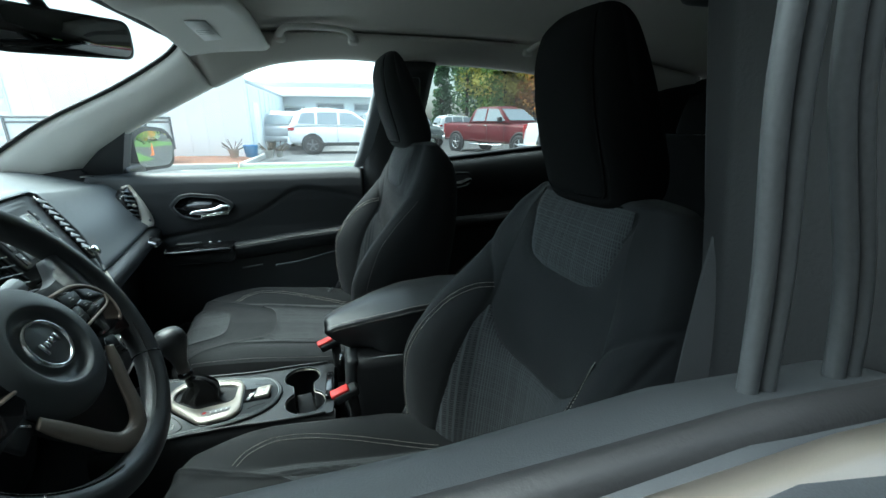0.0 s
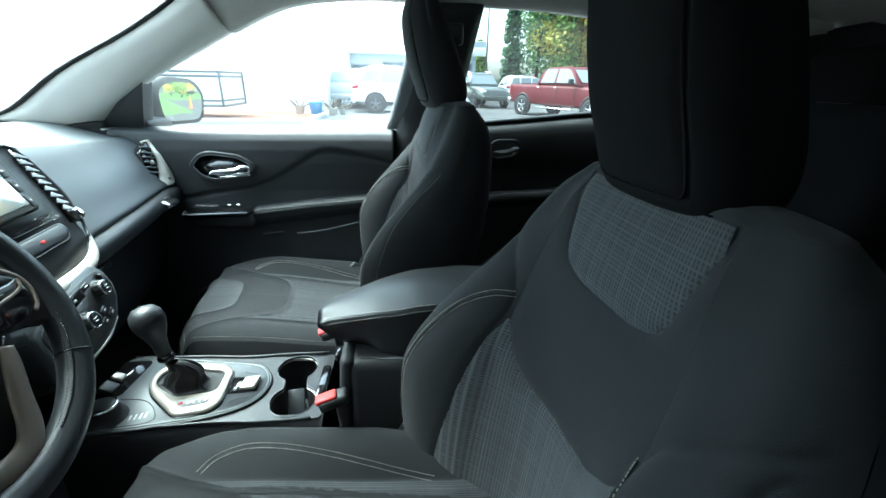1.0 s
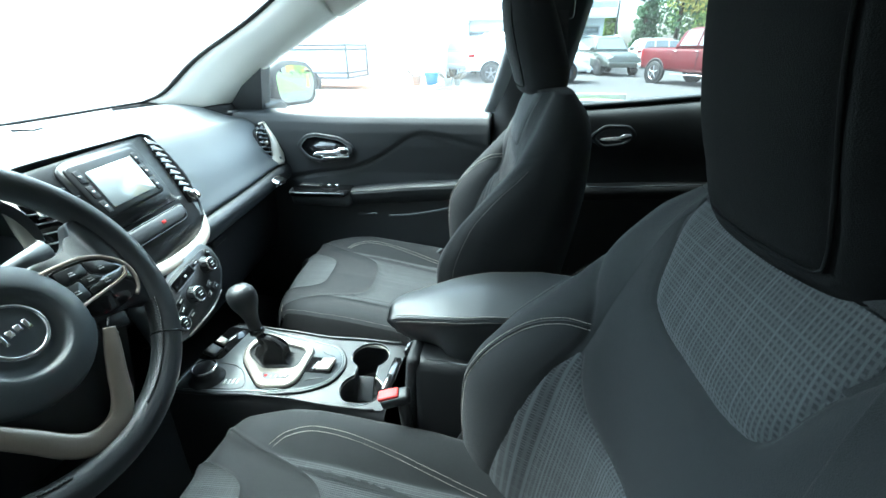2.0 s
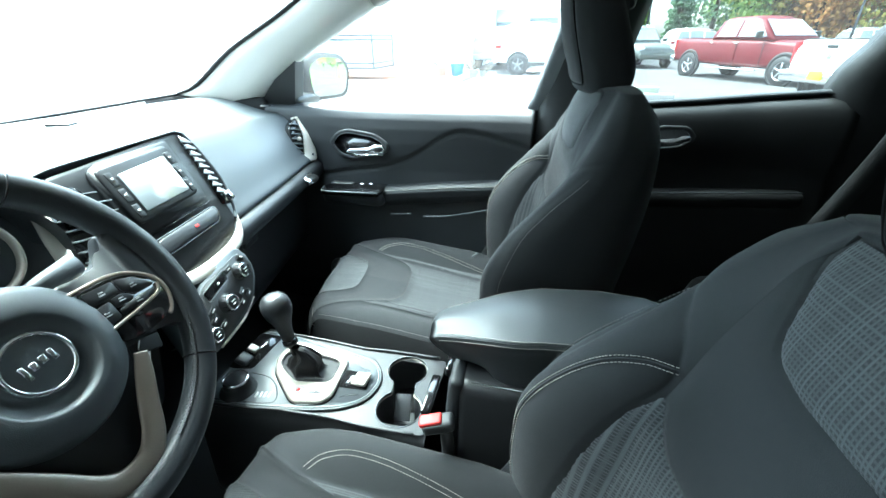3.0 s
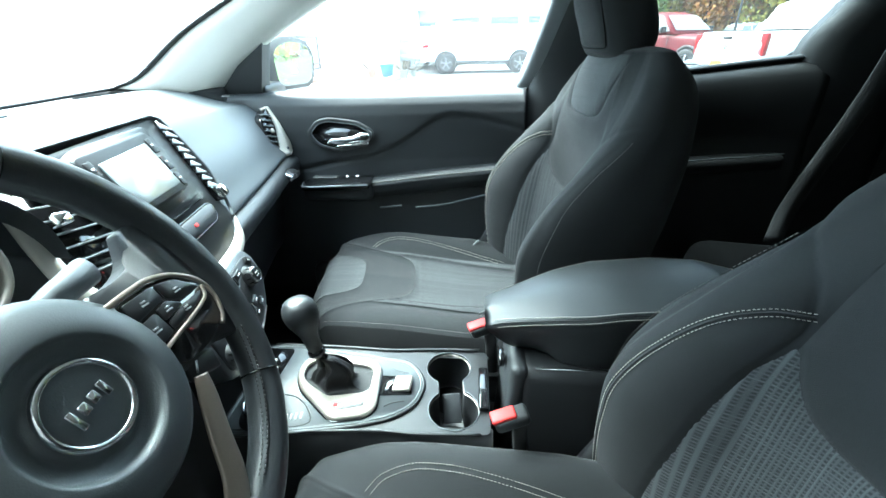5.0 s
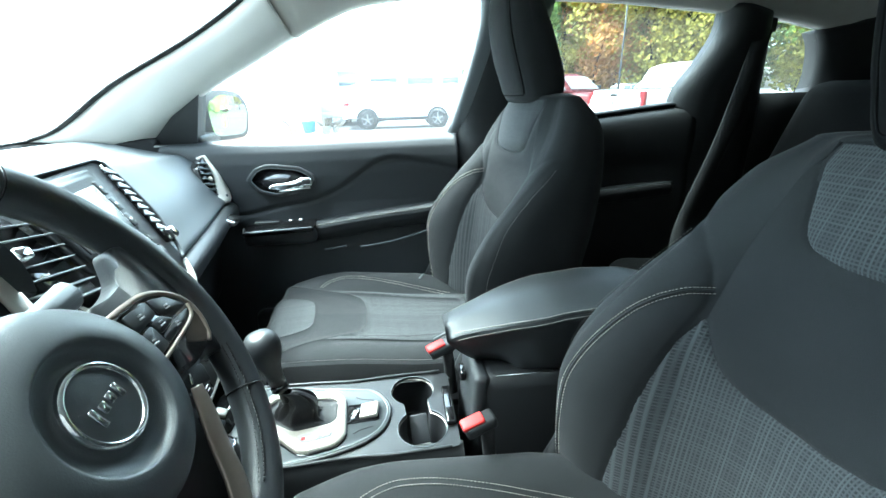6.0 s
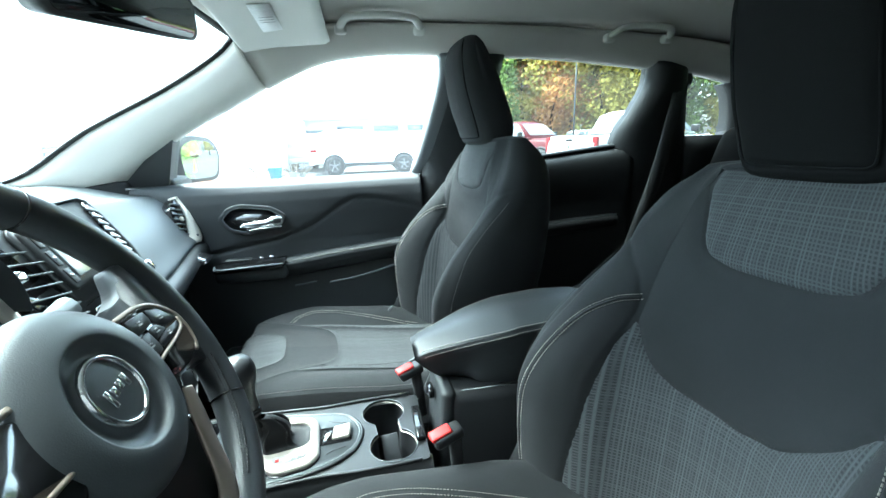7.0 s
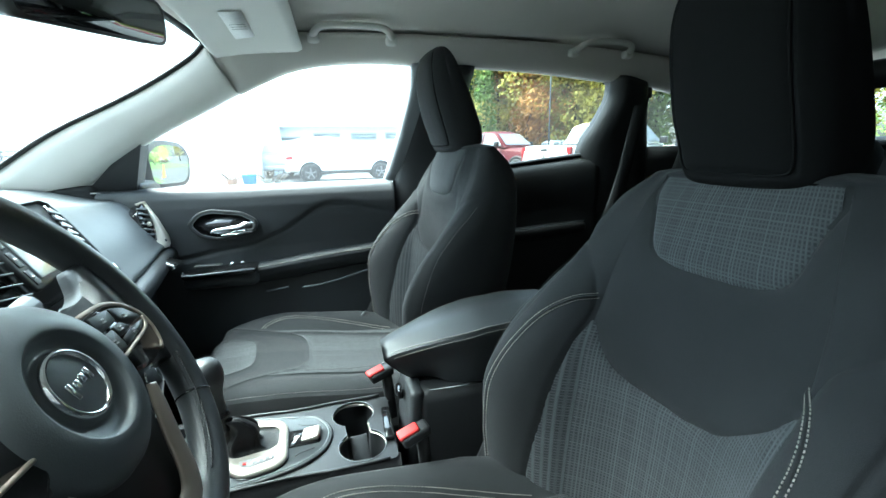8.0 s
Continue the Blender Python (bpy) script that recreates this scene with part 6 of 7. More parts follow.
for sg in (1, -1):
    mir_ = WM if sg > 0 else WM @ Matrix.Translation((0.012, 0, 0)) @ Matrix.Diagonal((-1, 1, 1, 1))
    part("spoke", prism(rounded([(0.062, 0.044), (0.100, 0.040), (0.126, 0.046), (0.146, 0.076), (0.166, 0.066), (0.178, 0.010), (0.175, -0.040), (0.160, -0.072), (0.140, -0.058), (0.105, -0.052), (0.070, -0.050), (0.055, -0.01)], 0.012), 0.022, mir_ @ Matrix.Translation((0, 0, -0.014)), 0.006, 3), WHEELM, whl, "leather-covered spoke")
    podl = [(0.072, 0.026), (0.117, 0.024), (0.139, 0.015), (0.158, -0.006), (0.157, -0.033), (0.143, -0.047), (0.110, -0.050), (0.078, -0.044), (0.066, -0.01)]
    pod = part("button_pod", prism(rounded(podl, 0.012), 0.005, mir_ @ Matrix.Translation((0, 0, 0.008)), 0.002), PIANO, whl, "gloss black button pod")
    part("pod_trim", tube(spline([mir_ @ Vector((x, y, 0.0125)) for x, y in [(0.070, 0.029), (0.095, 0.0285), (0.118, 0.026), (0.141, 0.016), (0.159, -0.003), (0.1605, -0.024), (0.152, -0.041), (0.143, -0.048)]], 40), 0.0026, 0.0018, 8, up=WZ), WTRIM, pod, "champagne trim round the pod")
    part("pod_trim", tube(spline([mir_ @ Vector((x, y, 0.0138)) for x, y in [(0.156, -0.008), (0.150, -0.017), (0.136, -0.0205), (0.110, -0.0225), (0.078, -0.0245)]], 30), 0.0020, 0.0016, 8, up=WZ), WTRIM, pod, "champagne trim under the buttons")
    keys = ([(0.079, 0.0235), (0.113, 0.0205), (0.112, 0.0065), (0.078, 0.0055)], [(0.1155, 0.0205), (0.137, 0.0125), (0.153, -0.007), (0.128, -0.0055), (0.1155, 0.0045)], [(0.099, 0.0035), (0.113, 0.0040), (0.1245, -0.0070), (0.099, -0.0085)], [(0.076, 0.0025), (0.0965, 0.0030), (0.0965, -0.0190), (0.074, -0.0205)], [(0.099, -0.0110), (0.127, -0.0085), (0.151, -0.0100), (0.144, -0.0165), (0.099, -0.0185)])
    for k, q in enumerate(keys if sg > 0 else ()):
        b_ = part("wheel_button", prism(rounded(q, 0.003), 0.0022, mir_ @ Matrix.Translation((0, 0, 0.0122)), 0.0006), BLACKPL, pod)
        cx_, cy_ = sum(p[0] for p in q) / len(q), sum(p[1] for p in q) / len(q)
        for d_ in (-0.0016, 0.0016):
            part("button_mark", rbox(0.0075 - 0.002 * (d_ > 0), 0.0016, 0.0004, 0, at=mir_ @ pose(cx_, cy_ + d_, 0.0146, 0, 0, -6)), GREYINK, b_)
    part("shift_paddle", rbox(0.036, 0.020, 0.006, 0.0025, 2, at=mir_ @ pose(0.101, -0.060, 0.002, 0, 0, -20)), BLACKPL, whl)
    part("paddle_glint", rbox(0.012, 0.003, 0.0015, 0.0006, at=mir_ @ pose(0.093, -0.056, 0.0058, 0, 0, 45)), CHROME, whl)
half = [(0.086, -0.062, 0.010), (0.081, -0.072, 0.009), (0.074, -0.084, 0.008), (0.057, -0.112, 0.006), (0.042, -0.138, 0.005), (0.026, -0.154, 0.004), (0.006, -0.159, 0.004)]
loop_ = half + [(0.012 - x, y, z) for x, y, z in half[-2::-1]]
part("lower_spoke", tube(spline([WM @ Vector(p) for p in loop_], 60), 0.0140, 0.0045, 10, up=WZ, taper=lambda q: 0.55 + 0.45 * math.sin(math.pi * min(1, max(0, q)))), WTRIM, whl, "champagne silver U-shaped lower spoke")
part("spoke_filler", prism(rounded([(0.085, -0.05), (0.070, -0.086), (0.038, -0.142), (0.006, -0.156), (-0.026, -0.142), (-0.058, -0.086), (-0.073, -0.05)], 0.01), 0.012, WM @ Matrix.Translation((0, 0, -0.012)), 0.003), BLACKPL, whl)
part("column_cover", tube([WM @ Vector((0, -0.01, -0.035)), WM @ Vector((0, -0.01, -0.09)), WM @ Vector((0, -0.02, -0.2))], 0.058, 0.05, 16), BLACKPL, whl)
for sg in (1, -1):
    part("column_stalk", tube([WM @ Vector((sg * 0.05, 0.045, -0.055)), WM @ Vector((sg * 0.10, 0.054, -0.052)), WM @ Vector((sg * 0.138, 0.058, -0.05))], 0.011, 0.013, 12, taper=lambda t: 0.8 + 0.3 * t), HUBM, whl)
part("ignition_ring", lathe([(0.018, 0), (0.02, 0.006), (0.014, 0.008), (0, 0.006)], 24, pose(-0.13, -0.20, 0.93, 0, 75, 0)), CHROME, whl)

tag_ = empty("key_tag", (-0.112, -0.209, 0.88), "pale grey key tag hanging from the ignition", "key tag")
part("card", rbox(0.003, 0.024, 0.040, 0.001, at=pose(-0.113, -0.209, 0.876, 0, 14, 20)), TAG, tag_)
part("key_ring", lathe([(0.0065, -0.0008), (0.0078, 0.0), (0.0065, 0.0008), (0.0052, 0.0), (0.0065, -0.0008)], 20, pose(-0.118, -0.207, 0.902, 90, 0, 60)), CHROME, tag_)
part("key", rbox(0.030, 0.010, 0.004, 0.002, at=pose(-0.127, -0.204, 0.916, 0, 60, 0)), BLACKPL, tag_)

# ---- overhead ----
# glass colour darkened to paint the dark cabin it would reflect
DIMMED = mat("dark_reflection_glass", (0.06, 0.064, 0.064), 0.03, 1.0, grain=10, bump=0, vary=0.02)
mir = empty("rear_view_mirror", (-0.06, 0, 1.48), "black frameless-edge interior rear-view mirror tilted to the driver", "mirror")
MM = basis((-0.092, 0.032, 1.434), (0.33, 0.93, 0.06), (0.17, 0.0, 0.985))
mo = rounded([(-0.135, -0.036), (-0.125, 0.036), (0.125, 0.04), (0.135, -0.03)], 0.025, 6)
part("mirror_shell", prism(mo, -0.035, MM, 0.0), BLACKPL, mir)
part("mirror_glass", prism([(x * 0.94, y * 0.88) for x, y in mo], 0.002, MM), DIMMED, mir, "mirror glass, dark reflection put into its colour")
part("mirror_stem", tube([MM @ Vector((0, 0.01, -0.03)), Vector((-0.13, 0.0, 1.50)), Vector((-0.21, 0.0, 1.535))], 0.012, seg=12), BLACKPL, mir)
part("mirror_sensor", rbox(0.03, 0.05, 0.012, 0.004, at=pose(-0.2, -0.05, 1.50, 0, 30, 0)), BLACKPL, mir)
for s in (1, -1):
    vis = empty("sun_visor", (0.02, s * 0.37, 1.54), "light grey sun visor folded up against the headliner", "sun visor", "sun visors")

    def vfn(off):
        def f(u, v):
            x, y = mix(-0.085, 0.15, u), mix(0.16, 0.60, v)
            r = min(u, 1 - u, v, 1 - v)
            return (x + 0.03 * (y - 0.37), s * y, 1.548 - 0.10 * (y - 0.37) ** 2 + 0.16 * x * (1 if x < 0 else 0.45) - 0.006 * y - 0.030 * smooth(0.30, 0.60, y) + off * (1 if r > 0.02 else 0.4))
        return f
    body = part("visor_board", slab(vfn(0.0), 20, 20, vfn(-0.022)), PILL, vis)
    part("visor_label", rbox(0.048, 0.19, 0.002, 0, at=pose(0.028, s * 0.42, 1.5120, s * -6, -5, 0)), WHITEINK, body, "white printed warning label")
    for k in range(3):
        part("label_line", rbox(0.034, 0.0016, 0.0006, 0, at=pose(0.028, s * (0.39 + 0.014 * k), 1.5138 - 0.0015 * k, s * -6, -5, 0)), GREYINK, body)
    part("visor_clip", rbox(0.03, 0.02, 0.02, 0.006, at=Matrix.Translation((-0.07, s * 0.57, 1.53))), PILL, vis)
    for x0, x1 in ((0.19, 0.41), (1.00, 1.20)):
        gh = empty("grab_handle", ((x0 + x1) / 2, s * 0.58, 1.55), "light grey grab handle on the roof rail above the door", "grab handle", "grab handles")
        yy, zz = (0.585, 1.540) if x0 < 0.5 else (0.568, 1.524)
        part("handle_bar", tube(spline([(x0, s * yy, zz), (x0 + 0.002, s * (yy - 0.026), zz + 0.004), (x0 + 0.018, s * (yy - 0.048), zz + 0.015), (x0 + 0.045, s * (yy - 0.054), zz + 0.020), ((x0 + x1) / 2, s * (yy - 0.058), zz + 0.022), (x1 - 0.045, s * (yy - 0.054), zz + 0.020), (x1 - 0.018, s * (yy - 0.048), zz + 0.015), (x1 - 0.002, s * (yy - 0.026), zz + 0.004), (x1, s * yy, zz)], 44), 0.011, 0.009, 12), PILL, gh)
        for xe in (x0, x1):
            part("handle_end", rbox(0.034, 0.03, 0.026, 0.01, 3, at=Matrix.Translation((xe, s * (yy - 0.008), zz - 0.004))), PILL, gh)

# outside mirror
for s in (1, -1):
    om = empty("door_mirror", (-0.40, s * 0.92, 1.1), "black outside mirror on the front door", "mirror", "door mirrors")
    OB = basis((-0.345, s * 0.93, 1.185), (0.42, s * 1.0, 0) if s > 0 else (-0.42, 1.0, 0), (0.0, 0, 1))
    ol = rounded([(-0.085, -0.065), (-0.095, 0.055), (-0.03, 0.085), (0.07, 0.075), (0.105, 0.03), (0.085, -0.065)], 0.04, 6)
    shell = part("mirror_shell", prism([(x * 1.05, y * 1.08) for x, y in ol], -0.10, OB @ Matrix.Translation((0, 0, -0.002)), 0.0), RUBBER, om)

    def domed(u, v):
        """Convex wide-angle glass."""
        k = u * len(ol)
        (xa, ya), (xb, yb_) = ol[int(k) % len(ol)], ol[(int(k) + 1) % len(ol)]
        x, y = 0.89 * v * mix(xa, xb, k - int(k)), 0.89 * v * mix(ya, yb_, k - int(k))
        return OB @ Matrix.Rotation(radians(1.5), 4, "X") @ Vector((x, y, 0.007 - (x * x + y * y) / 2.8))
    part("mirror_glass", grid(domed, 48, 10, True), MIRROR, om, "domed mirror glass")
    part("mirror_foot", rbox(0.09, 0.16, 0.04, 0.015, 2, at=Matrix.Translation((-0.41, s * 0.82, 1.125))), BLACKPL, om)


# ---- outside ----
ASPH = mat("asphalt", (0.075, 0.075, 0.076), 0.9, grain=60, bump=0.5, vary=0.25, blotch=0.4)
WALLW = mat("white_metal_siding", (0.86, 0.86, 0.85), 0.6, grain=8, bump=0.02, vary=0.04, blotch=0.3)
WALLB = mat("pale_blue_siding", (0.70, 0.76, 0.80), 0.6, grain=8, bump=0.02, vary=0.06, blotch=0.3)
# for the added wall that keeps sky light off the driver's side
WALLG = mat("dark_light_block", (0.05, 0.048, 0.045), 0.85, grain=20, bump=0.3, vary=0.2, blotch=0.6)
FASCIA = mat("grey_fascia", (0.42, 0.45, 0.48), 0.7, grain=20, bump=0.1)
# dark metal paled to grey, paints the haze over the lot
RAILM = mat("hazed_dark_metal", (0.11, 0.115, 0.12), 0.5, 0.3, grain=60, bump=0.1)
GRASS = mat("lawn", (0.10, 0.20, 0.035), 0.9, grain=30, bump=0.6, vary=0.35, blotch=0.8)
MULCH = mat("red_bark_mulch", (0.22, 0.10, 0.06), 0.95, grain=40, bump=0.8, vary=0.4, blotch=1.5)
KERB = mat("concrete", (0.42, 0.41, 0.38), 0.85, grain=40, bump=0.3, vary=0.15, blotch=1.0)
BARK = mat("bark", (0.07, 0.055, 0.04), 0.9, grain=30, bump=0.6, vary=0.3, blotch=3)
WHITEP = mat("white_car_paint", (0.75, 0.76, 0.77), 0.25, grain=100, bump=0, vary=0.03, coat=0.8)
REDP = mat("red_car_paint", (0.100, 0.003, 0.007), 0.40, 0.0, grain=600, bump=0, vary=0.08, coat=0.05, spec=0.2)
DARKP = mat("dark_green_car_paint", (0.05, 0.06, 0.05), 0.3, grain=100, bump=0, vary=0.05, coat=0.8)
GREYP = mat("silver_car_paint", (0.40, 0.41, 0.42), 0.3, 0.4, grain=100, bump=0, vary=0.05, coat=0.8)
# window base lightened to paint sky glare on the panes
CARGLASS = mat("sky_glare_glass", (0.22, 0.25, 0.27), 0.08, grain=10, bump=0, vary=0.05, coat=0.5)
LAMPW = mat("clear_lamp", (0.75, 0.75, 0.72), 0.15, grain=60, bump=0.1)
LAMPR = mat("red_lamp", (0.28, 0.006, 0.01), 0.3, grain=60, bump=0.1, spec=0.25)
ORANGE = mat("orange_plastic", (0.7, 0.15, 0.02), 0.5, grain=60, bump=0.1)
BLUEBIN = mat("blue_plastic", (0.04, 0.22, 0.50), 0.45, grain=60, bump=0.1)
YELLOW = mat("yellow_card", (0.75, 0.60, 0.02), 0.5, grain=60, bump=0)
LEAFS = [mat("leaf_yellow", (0.66, 0.60, 0.16), 0.7, grain=3, vary=0.5, bump=0, blotch=0.6), mat("leaf_green", (0.30, 0.42, 0.12), 0.7, grain=3, vary=0.5, bump=0, blotch=0.6), mat("leaf_conifer", (0.085, 0.16, 0.08), 0.8, grain=3, vary=0.4, bump=0, blotch=0.6), mat("leaf_orange", (0.76, 0.44, 0.15), 0.7, grain=3, vary=0.5, bump=0, blotch=0.6)]

for m_ in LEAFS:
    n_, l_ = m_.node_tree.nodes, m_.node_tree.links
    tl, mx_ = n_.new("ShaderNodeBsdfTranslucent"), n_.new("ShaderNodeMixShader")
    mx_.inputs[0].default_value = 0.55
    l_.new(n_["Principled BSDF"].inputs["Base Color"].links[0].from_socket, tl.inputs["Color"])
    l_.new(n_["Principled BSDF"].outputs[0], mx_.inputs[1])
    l_.new(tl.outputs[0], mx_.inputs[2])
    l_.new(mx_.outputs[0], n_["Material Output"].inputs["Surface"])

g = bmesh.new()
bmesh.ops.create_grid(g, x_segments=40, y_segments=40, size=600)
finish("ground", g, ASPH, kind="structure", label="grey asphalt car lot", category="ground")


def sheet(name, x0, x1, y0, y1, z, material, label, cat, bumpy=0.02, n=24):
    def f(u, v):
        x, y = mix(x0, x1, u), mix(y0, y1, v)
        e = min(u, v, 1 - u, 1 - v)
        return (x, y, z * smooth(0, 0.12, e) + bumpy * smooth(0, 0.1, e) * noise.noise((x * 1.7, y * 1.7, 3)) + 0.004)
    return finish(name, grid(f, n, n), material, kind="structure", label=label, category=cat)


sheet("mulch_bed", -20, -2.6, 12.35, 16.6, 0.10, MULCH, "red bark mulch bed at the foot of the wall", "mulch bed")
sheet("grass_strip", -3.4, 3.2, 10.6, 12.0, 0.06, GRASS, "narrow strip of lawn between the car lots", "lawn")
sheet("lawn", 7, 40, -12, 4.2, 0.10, GRASS, "green lawn behind the car", "lawn")
sheet("lawn_side", 16, 34, 5.2, 15, 0.10, GRASS, "green lawn beside the car lot", "lawn")
sheet("lawn_front", -60, -24, -12, 8, 0.10, GRASS, "green lawn along the road", "lawn")
for x0, y0, x1, y1 in ((-20, 12.25, -2.6, 12.25), (-2.5, 12.33, -2.5, 16.5), (-3.5, 10.5, 3.3, 10.5), (-2.4, 12.1, 3.3, 12.1)):
    L = math.hypot(x1 - x0, y1 - y0)
    finish("kerb", rbox(L, 0.16, 0.26, 0.02, at=pose((x0 + x1) / 2, (y0 + y1) / 2, 0.02, 0, 0, math.degrees(math.atan2(y1 - y0, x1 - x0)))), KERB, kind="structure", label="pale concrete kerb", category="kerb")

# tall white building whose corner stands beyond the mulch bed
wb = empty("white_building", (-14, 17, 0), "tall white metal-sided building with a pale blue roller door", "building")
part("wall", rbox(24, 0.3, 7.5, 0.02, at=pose(-15.0, 16.75, 3.75)), WALLW, wb)
part("wall_coping", rbox(24.1, 0.5, 0.12, 0.02, at=pose(-15.0, 16.80, 7.56)), WALLW, wb)
part("annex_wall", rbox(0.3, 11.6, 2.7, 0.02, at=pose(-3.20, 22.75, 1.35)), WALLB, wb, "pale grey lower wall behind the tall front")
part("annex_roof", rbox(23.5, 11.6, 0.16, 0.03, at=pose(-14.8, 22.75, 2.78)), FASCIA, wb)
part("annex_door", rbox(0.08, 1.1, 2.05, 0.02, at=pose(-3.03, 18.6, 1.03)), WALLW, wb)
for k in range(9):
    part("annex_seam", rbox(0.02, 0.03, 2.6, 0.005, at=pose(-3.045, 17.4 + 1.25 * k, 1.32)), FASCIA, wb) if k != 1 else None
part("wall_lamp", rbox(0.22, 0.16, 0.14, 0.03, 2, at=pose(-3.7, 16.53, 4.6)), FASCIA, wb)
rd = part("roller_door", rbox(3.4, 0.08, 3.3, 0.02, at=pose(-12.0, 16.58, 1.65)), WALLB, wb, "pale blue roller door")
for k in range(8):
    part("door_slat", rbox(3.3, 0.03, 0.34, 0.01, at=pose(-12.0, 16.535, 0.25 + 0.39 * k)), WALLB, rd)
for k in range(40):
    part("siding_rib", rbox(0.05, 0.02, 7.3, 0.006, at=pose(-26.5 + 0.58 * k, 16.592, 3.7)), WALLW, wb) if not -13.8 < -26.5 + 0.58 * k < -10.2 else None

# low pale building across the lot
lb = empty("low_building", (2, 29, 0), "low pale blue showroom with a dark flat fascia and windows", "building")
part("wall", rbox(13, 0.3, 3.3, 0.02, at=pose(-1.5, 29.0, 1.65)), WALLB, lb)
part("roof", rbox(14, 10, 0.45, 0.05, at=pose(-1.5, 33.0, 3.45)), FASCIA, lb)
part("eave_band", rbox(14, 0.12, 0.5, 0.03, at=pose(-1.5, 27.92, 3.05)), WALLW, lb)
for x, w_, h_, z_ in ((-4.6, 1.1, 2.1, 1.1), (-2.6, 1.6, 1.1, 1.7), (-0.2, 1.8, 0.5, 2.2), (2.2, 1.8, 0.5, 2.2), (4.2, 1.2, 0.5, 2.2)):
    win = part("window", ring_prism([(-w_ / 2, -h_ / 2), (w_ / 2, -h_ / 2), (w_ / 2, h_ / 2), (-w_ / 2, h_ / 2)], [(-w_ / 2 + 0.09, -h_ / 2 + 0.09), (w_ / 2 - 0.09, -h_ / 2 + 0.09), (w_ / 2 - 0.09, h_ / 2 - 0.09), (-w_ / 2 + 0.09, h_ / 2 - 0.09)], 0.08, basis((x, 28.85, z_), (1, 0, 0), (0, 0, 1))), FASCIA, lb)
    part("pane", rbox(w_ - 0.15, 0.03, h_ - 0.15, 0, at=pose(x, 28.83, z_)), CARGLASS, win)

# unseen wall added on the driver's side to block sky light
finish("light_block_south", rbox(34, 0.3, 5.0, 0.02, at=pose(-5.0, -2.5, 2.5)), WALLG, kind="structure", label="unseen dark wall added on the driver's side to block sky light", category="wall")

# trailer and small things by the wall
tr = empty("enclosed_trailer", (-6.4, 13.4, 0), "white box trailer with black edge rails, parked by the wall", "trailer")
part("body", rbox(3.2, 1.8, 0.92, 0.05, 3, at=pose(-6.46, 13.44, 0.95)), WHITEP, tr)
for z in (0.47, 0.62, 1.28, 1.40):
    part("edge_rail", rbox(3.26, 0.05, 0.06, 0.015, 2, at=pose(-6.46, 12.53, z)), RAILM, tr)
    part("end_rail", rbox(0.05, 1.84, 0.06, 0.015, 2, at=pose(-4.85, 13.44, z)), RAILM, tr)
for x, y in ((-4.85, 12.53), (-4.85, 14.34), (-8.06, 12.53)):
    part("corner_rail", rbox(0.06, 0.06, 1.0, 0.015, 2, at=pose(x, y, 0.94)), RAILM, tr)
for x in (-6.9, -6.1):
    part("wheel", lathe([(0.18, -0.09), (0.28, -0.09), (0.31, -0.05), (0.31, 0.05), (0.28, 0.09), (0.18, 0.09), (0.16, 0.02), (0, 0.02)], 20, pose(x, 12.56, 0.36, 90, 0, 0)), RUBBER, tr)
bn = empty("bin", (-2.7, 14.9, 0), "blue plastic bin beside the wall corner", "bin")
part("bin_body", lathe([(0, 0.02), (0.18, 0.02), (0.24, 0.40), (0.26, 0.42), (0.22, 0.42), (0.16, 0.06), (0, 0.06)], 20, pose(-2.7, 14.9, 0.1)), BLUEBIN, bn)
for k, (x, y, r) in enumerate(((-2.1, 14.7, 0.16), (-1.8, 15.0, 0.13), (-3.3, 15.1, 0.18))):
    pt = finish("flower_pot", lathe([(0, 0), (r * 0.7, 0), (r, r * 1.6), (r * 1.08, r * 1.62), (r * 0.9, r * 1.5), (0, r * 1.3)], 16, pose(x, y, 0.1)), KERB, label="pale plant pot with dry stems by the wall", category="plant pot", group="plant pots")
    tw = bmesh.new()
    rnd = random.Random(k)
    for q in range(14):
        a, b = rnd.uniform(0, 6.28), rnd.uniform(0.15, 0.45)
        tube([Vector((x, y, 0.1 + r)), Vector((x + 0.2 * math.cos(a), y + 0.2 * math.sin(a), 0.1 + r + b * 0.6)), Vector((x + 0.35 * math.cos(a), y + 0.35 * math.sin(a), 0.1 + r + b))], 0.012, seg=4, bm=tw)
    finish("dry_stems", tw, BARK, pt)
finish("traffic_cone", lathe([(0.2, 0), (0.2, 0.03), (0.14, 0.03), (0.03, 0.7), (0, 0.7)], 20, pose(9.0, 4.8, 0)), ORANGE, label="orange traffic cone on the asphalt", category="traffic cone")


# ---- vehicles ----
def wheel(name, car, x, y, r, m, rim_mat, outside):
    w = part(name, lathe([(r * 0.62, -0.11), (r * 0.93, -0.12), (r, -0.08), (r, 0.08), (r * 0.93, 0.12), (r * 0.62, 0.11)], 28, m @ pose(x, y, r, 90, 0, 0)), RUBBER, car)
    part("rim", lathe([(r * 0.64, 0.10), (r * 0.60, 0.11), (r * 0.58, 0.06), (r * 0.56, -0.05), (0, -0.05)], 28, m @ pose(x, y, r, 90 * outside, 0, 0)), rim_mat, w)
    for k in range(5):
        part("spoke", rbox(r * 0.14, r * 0.58, 0.03, 0.008, at=m @ pose(x, y, r, 90 * outside, 0, 0) @ pose(0, 0, 0, 0, 0, 72 * k) @ Matrix.Translation((0, r * 0.30, 0.085))), rim_mat, w)
    part("hub", lathe([(r * 0.13, 0.07), (r * 0.12, 0.105), (0, 0.11)], 14, m @ pose(x, y, r, 90 * outside, 0, 0)), rim_mat, w)


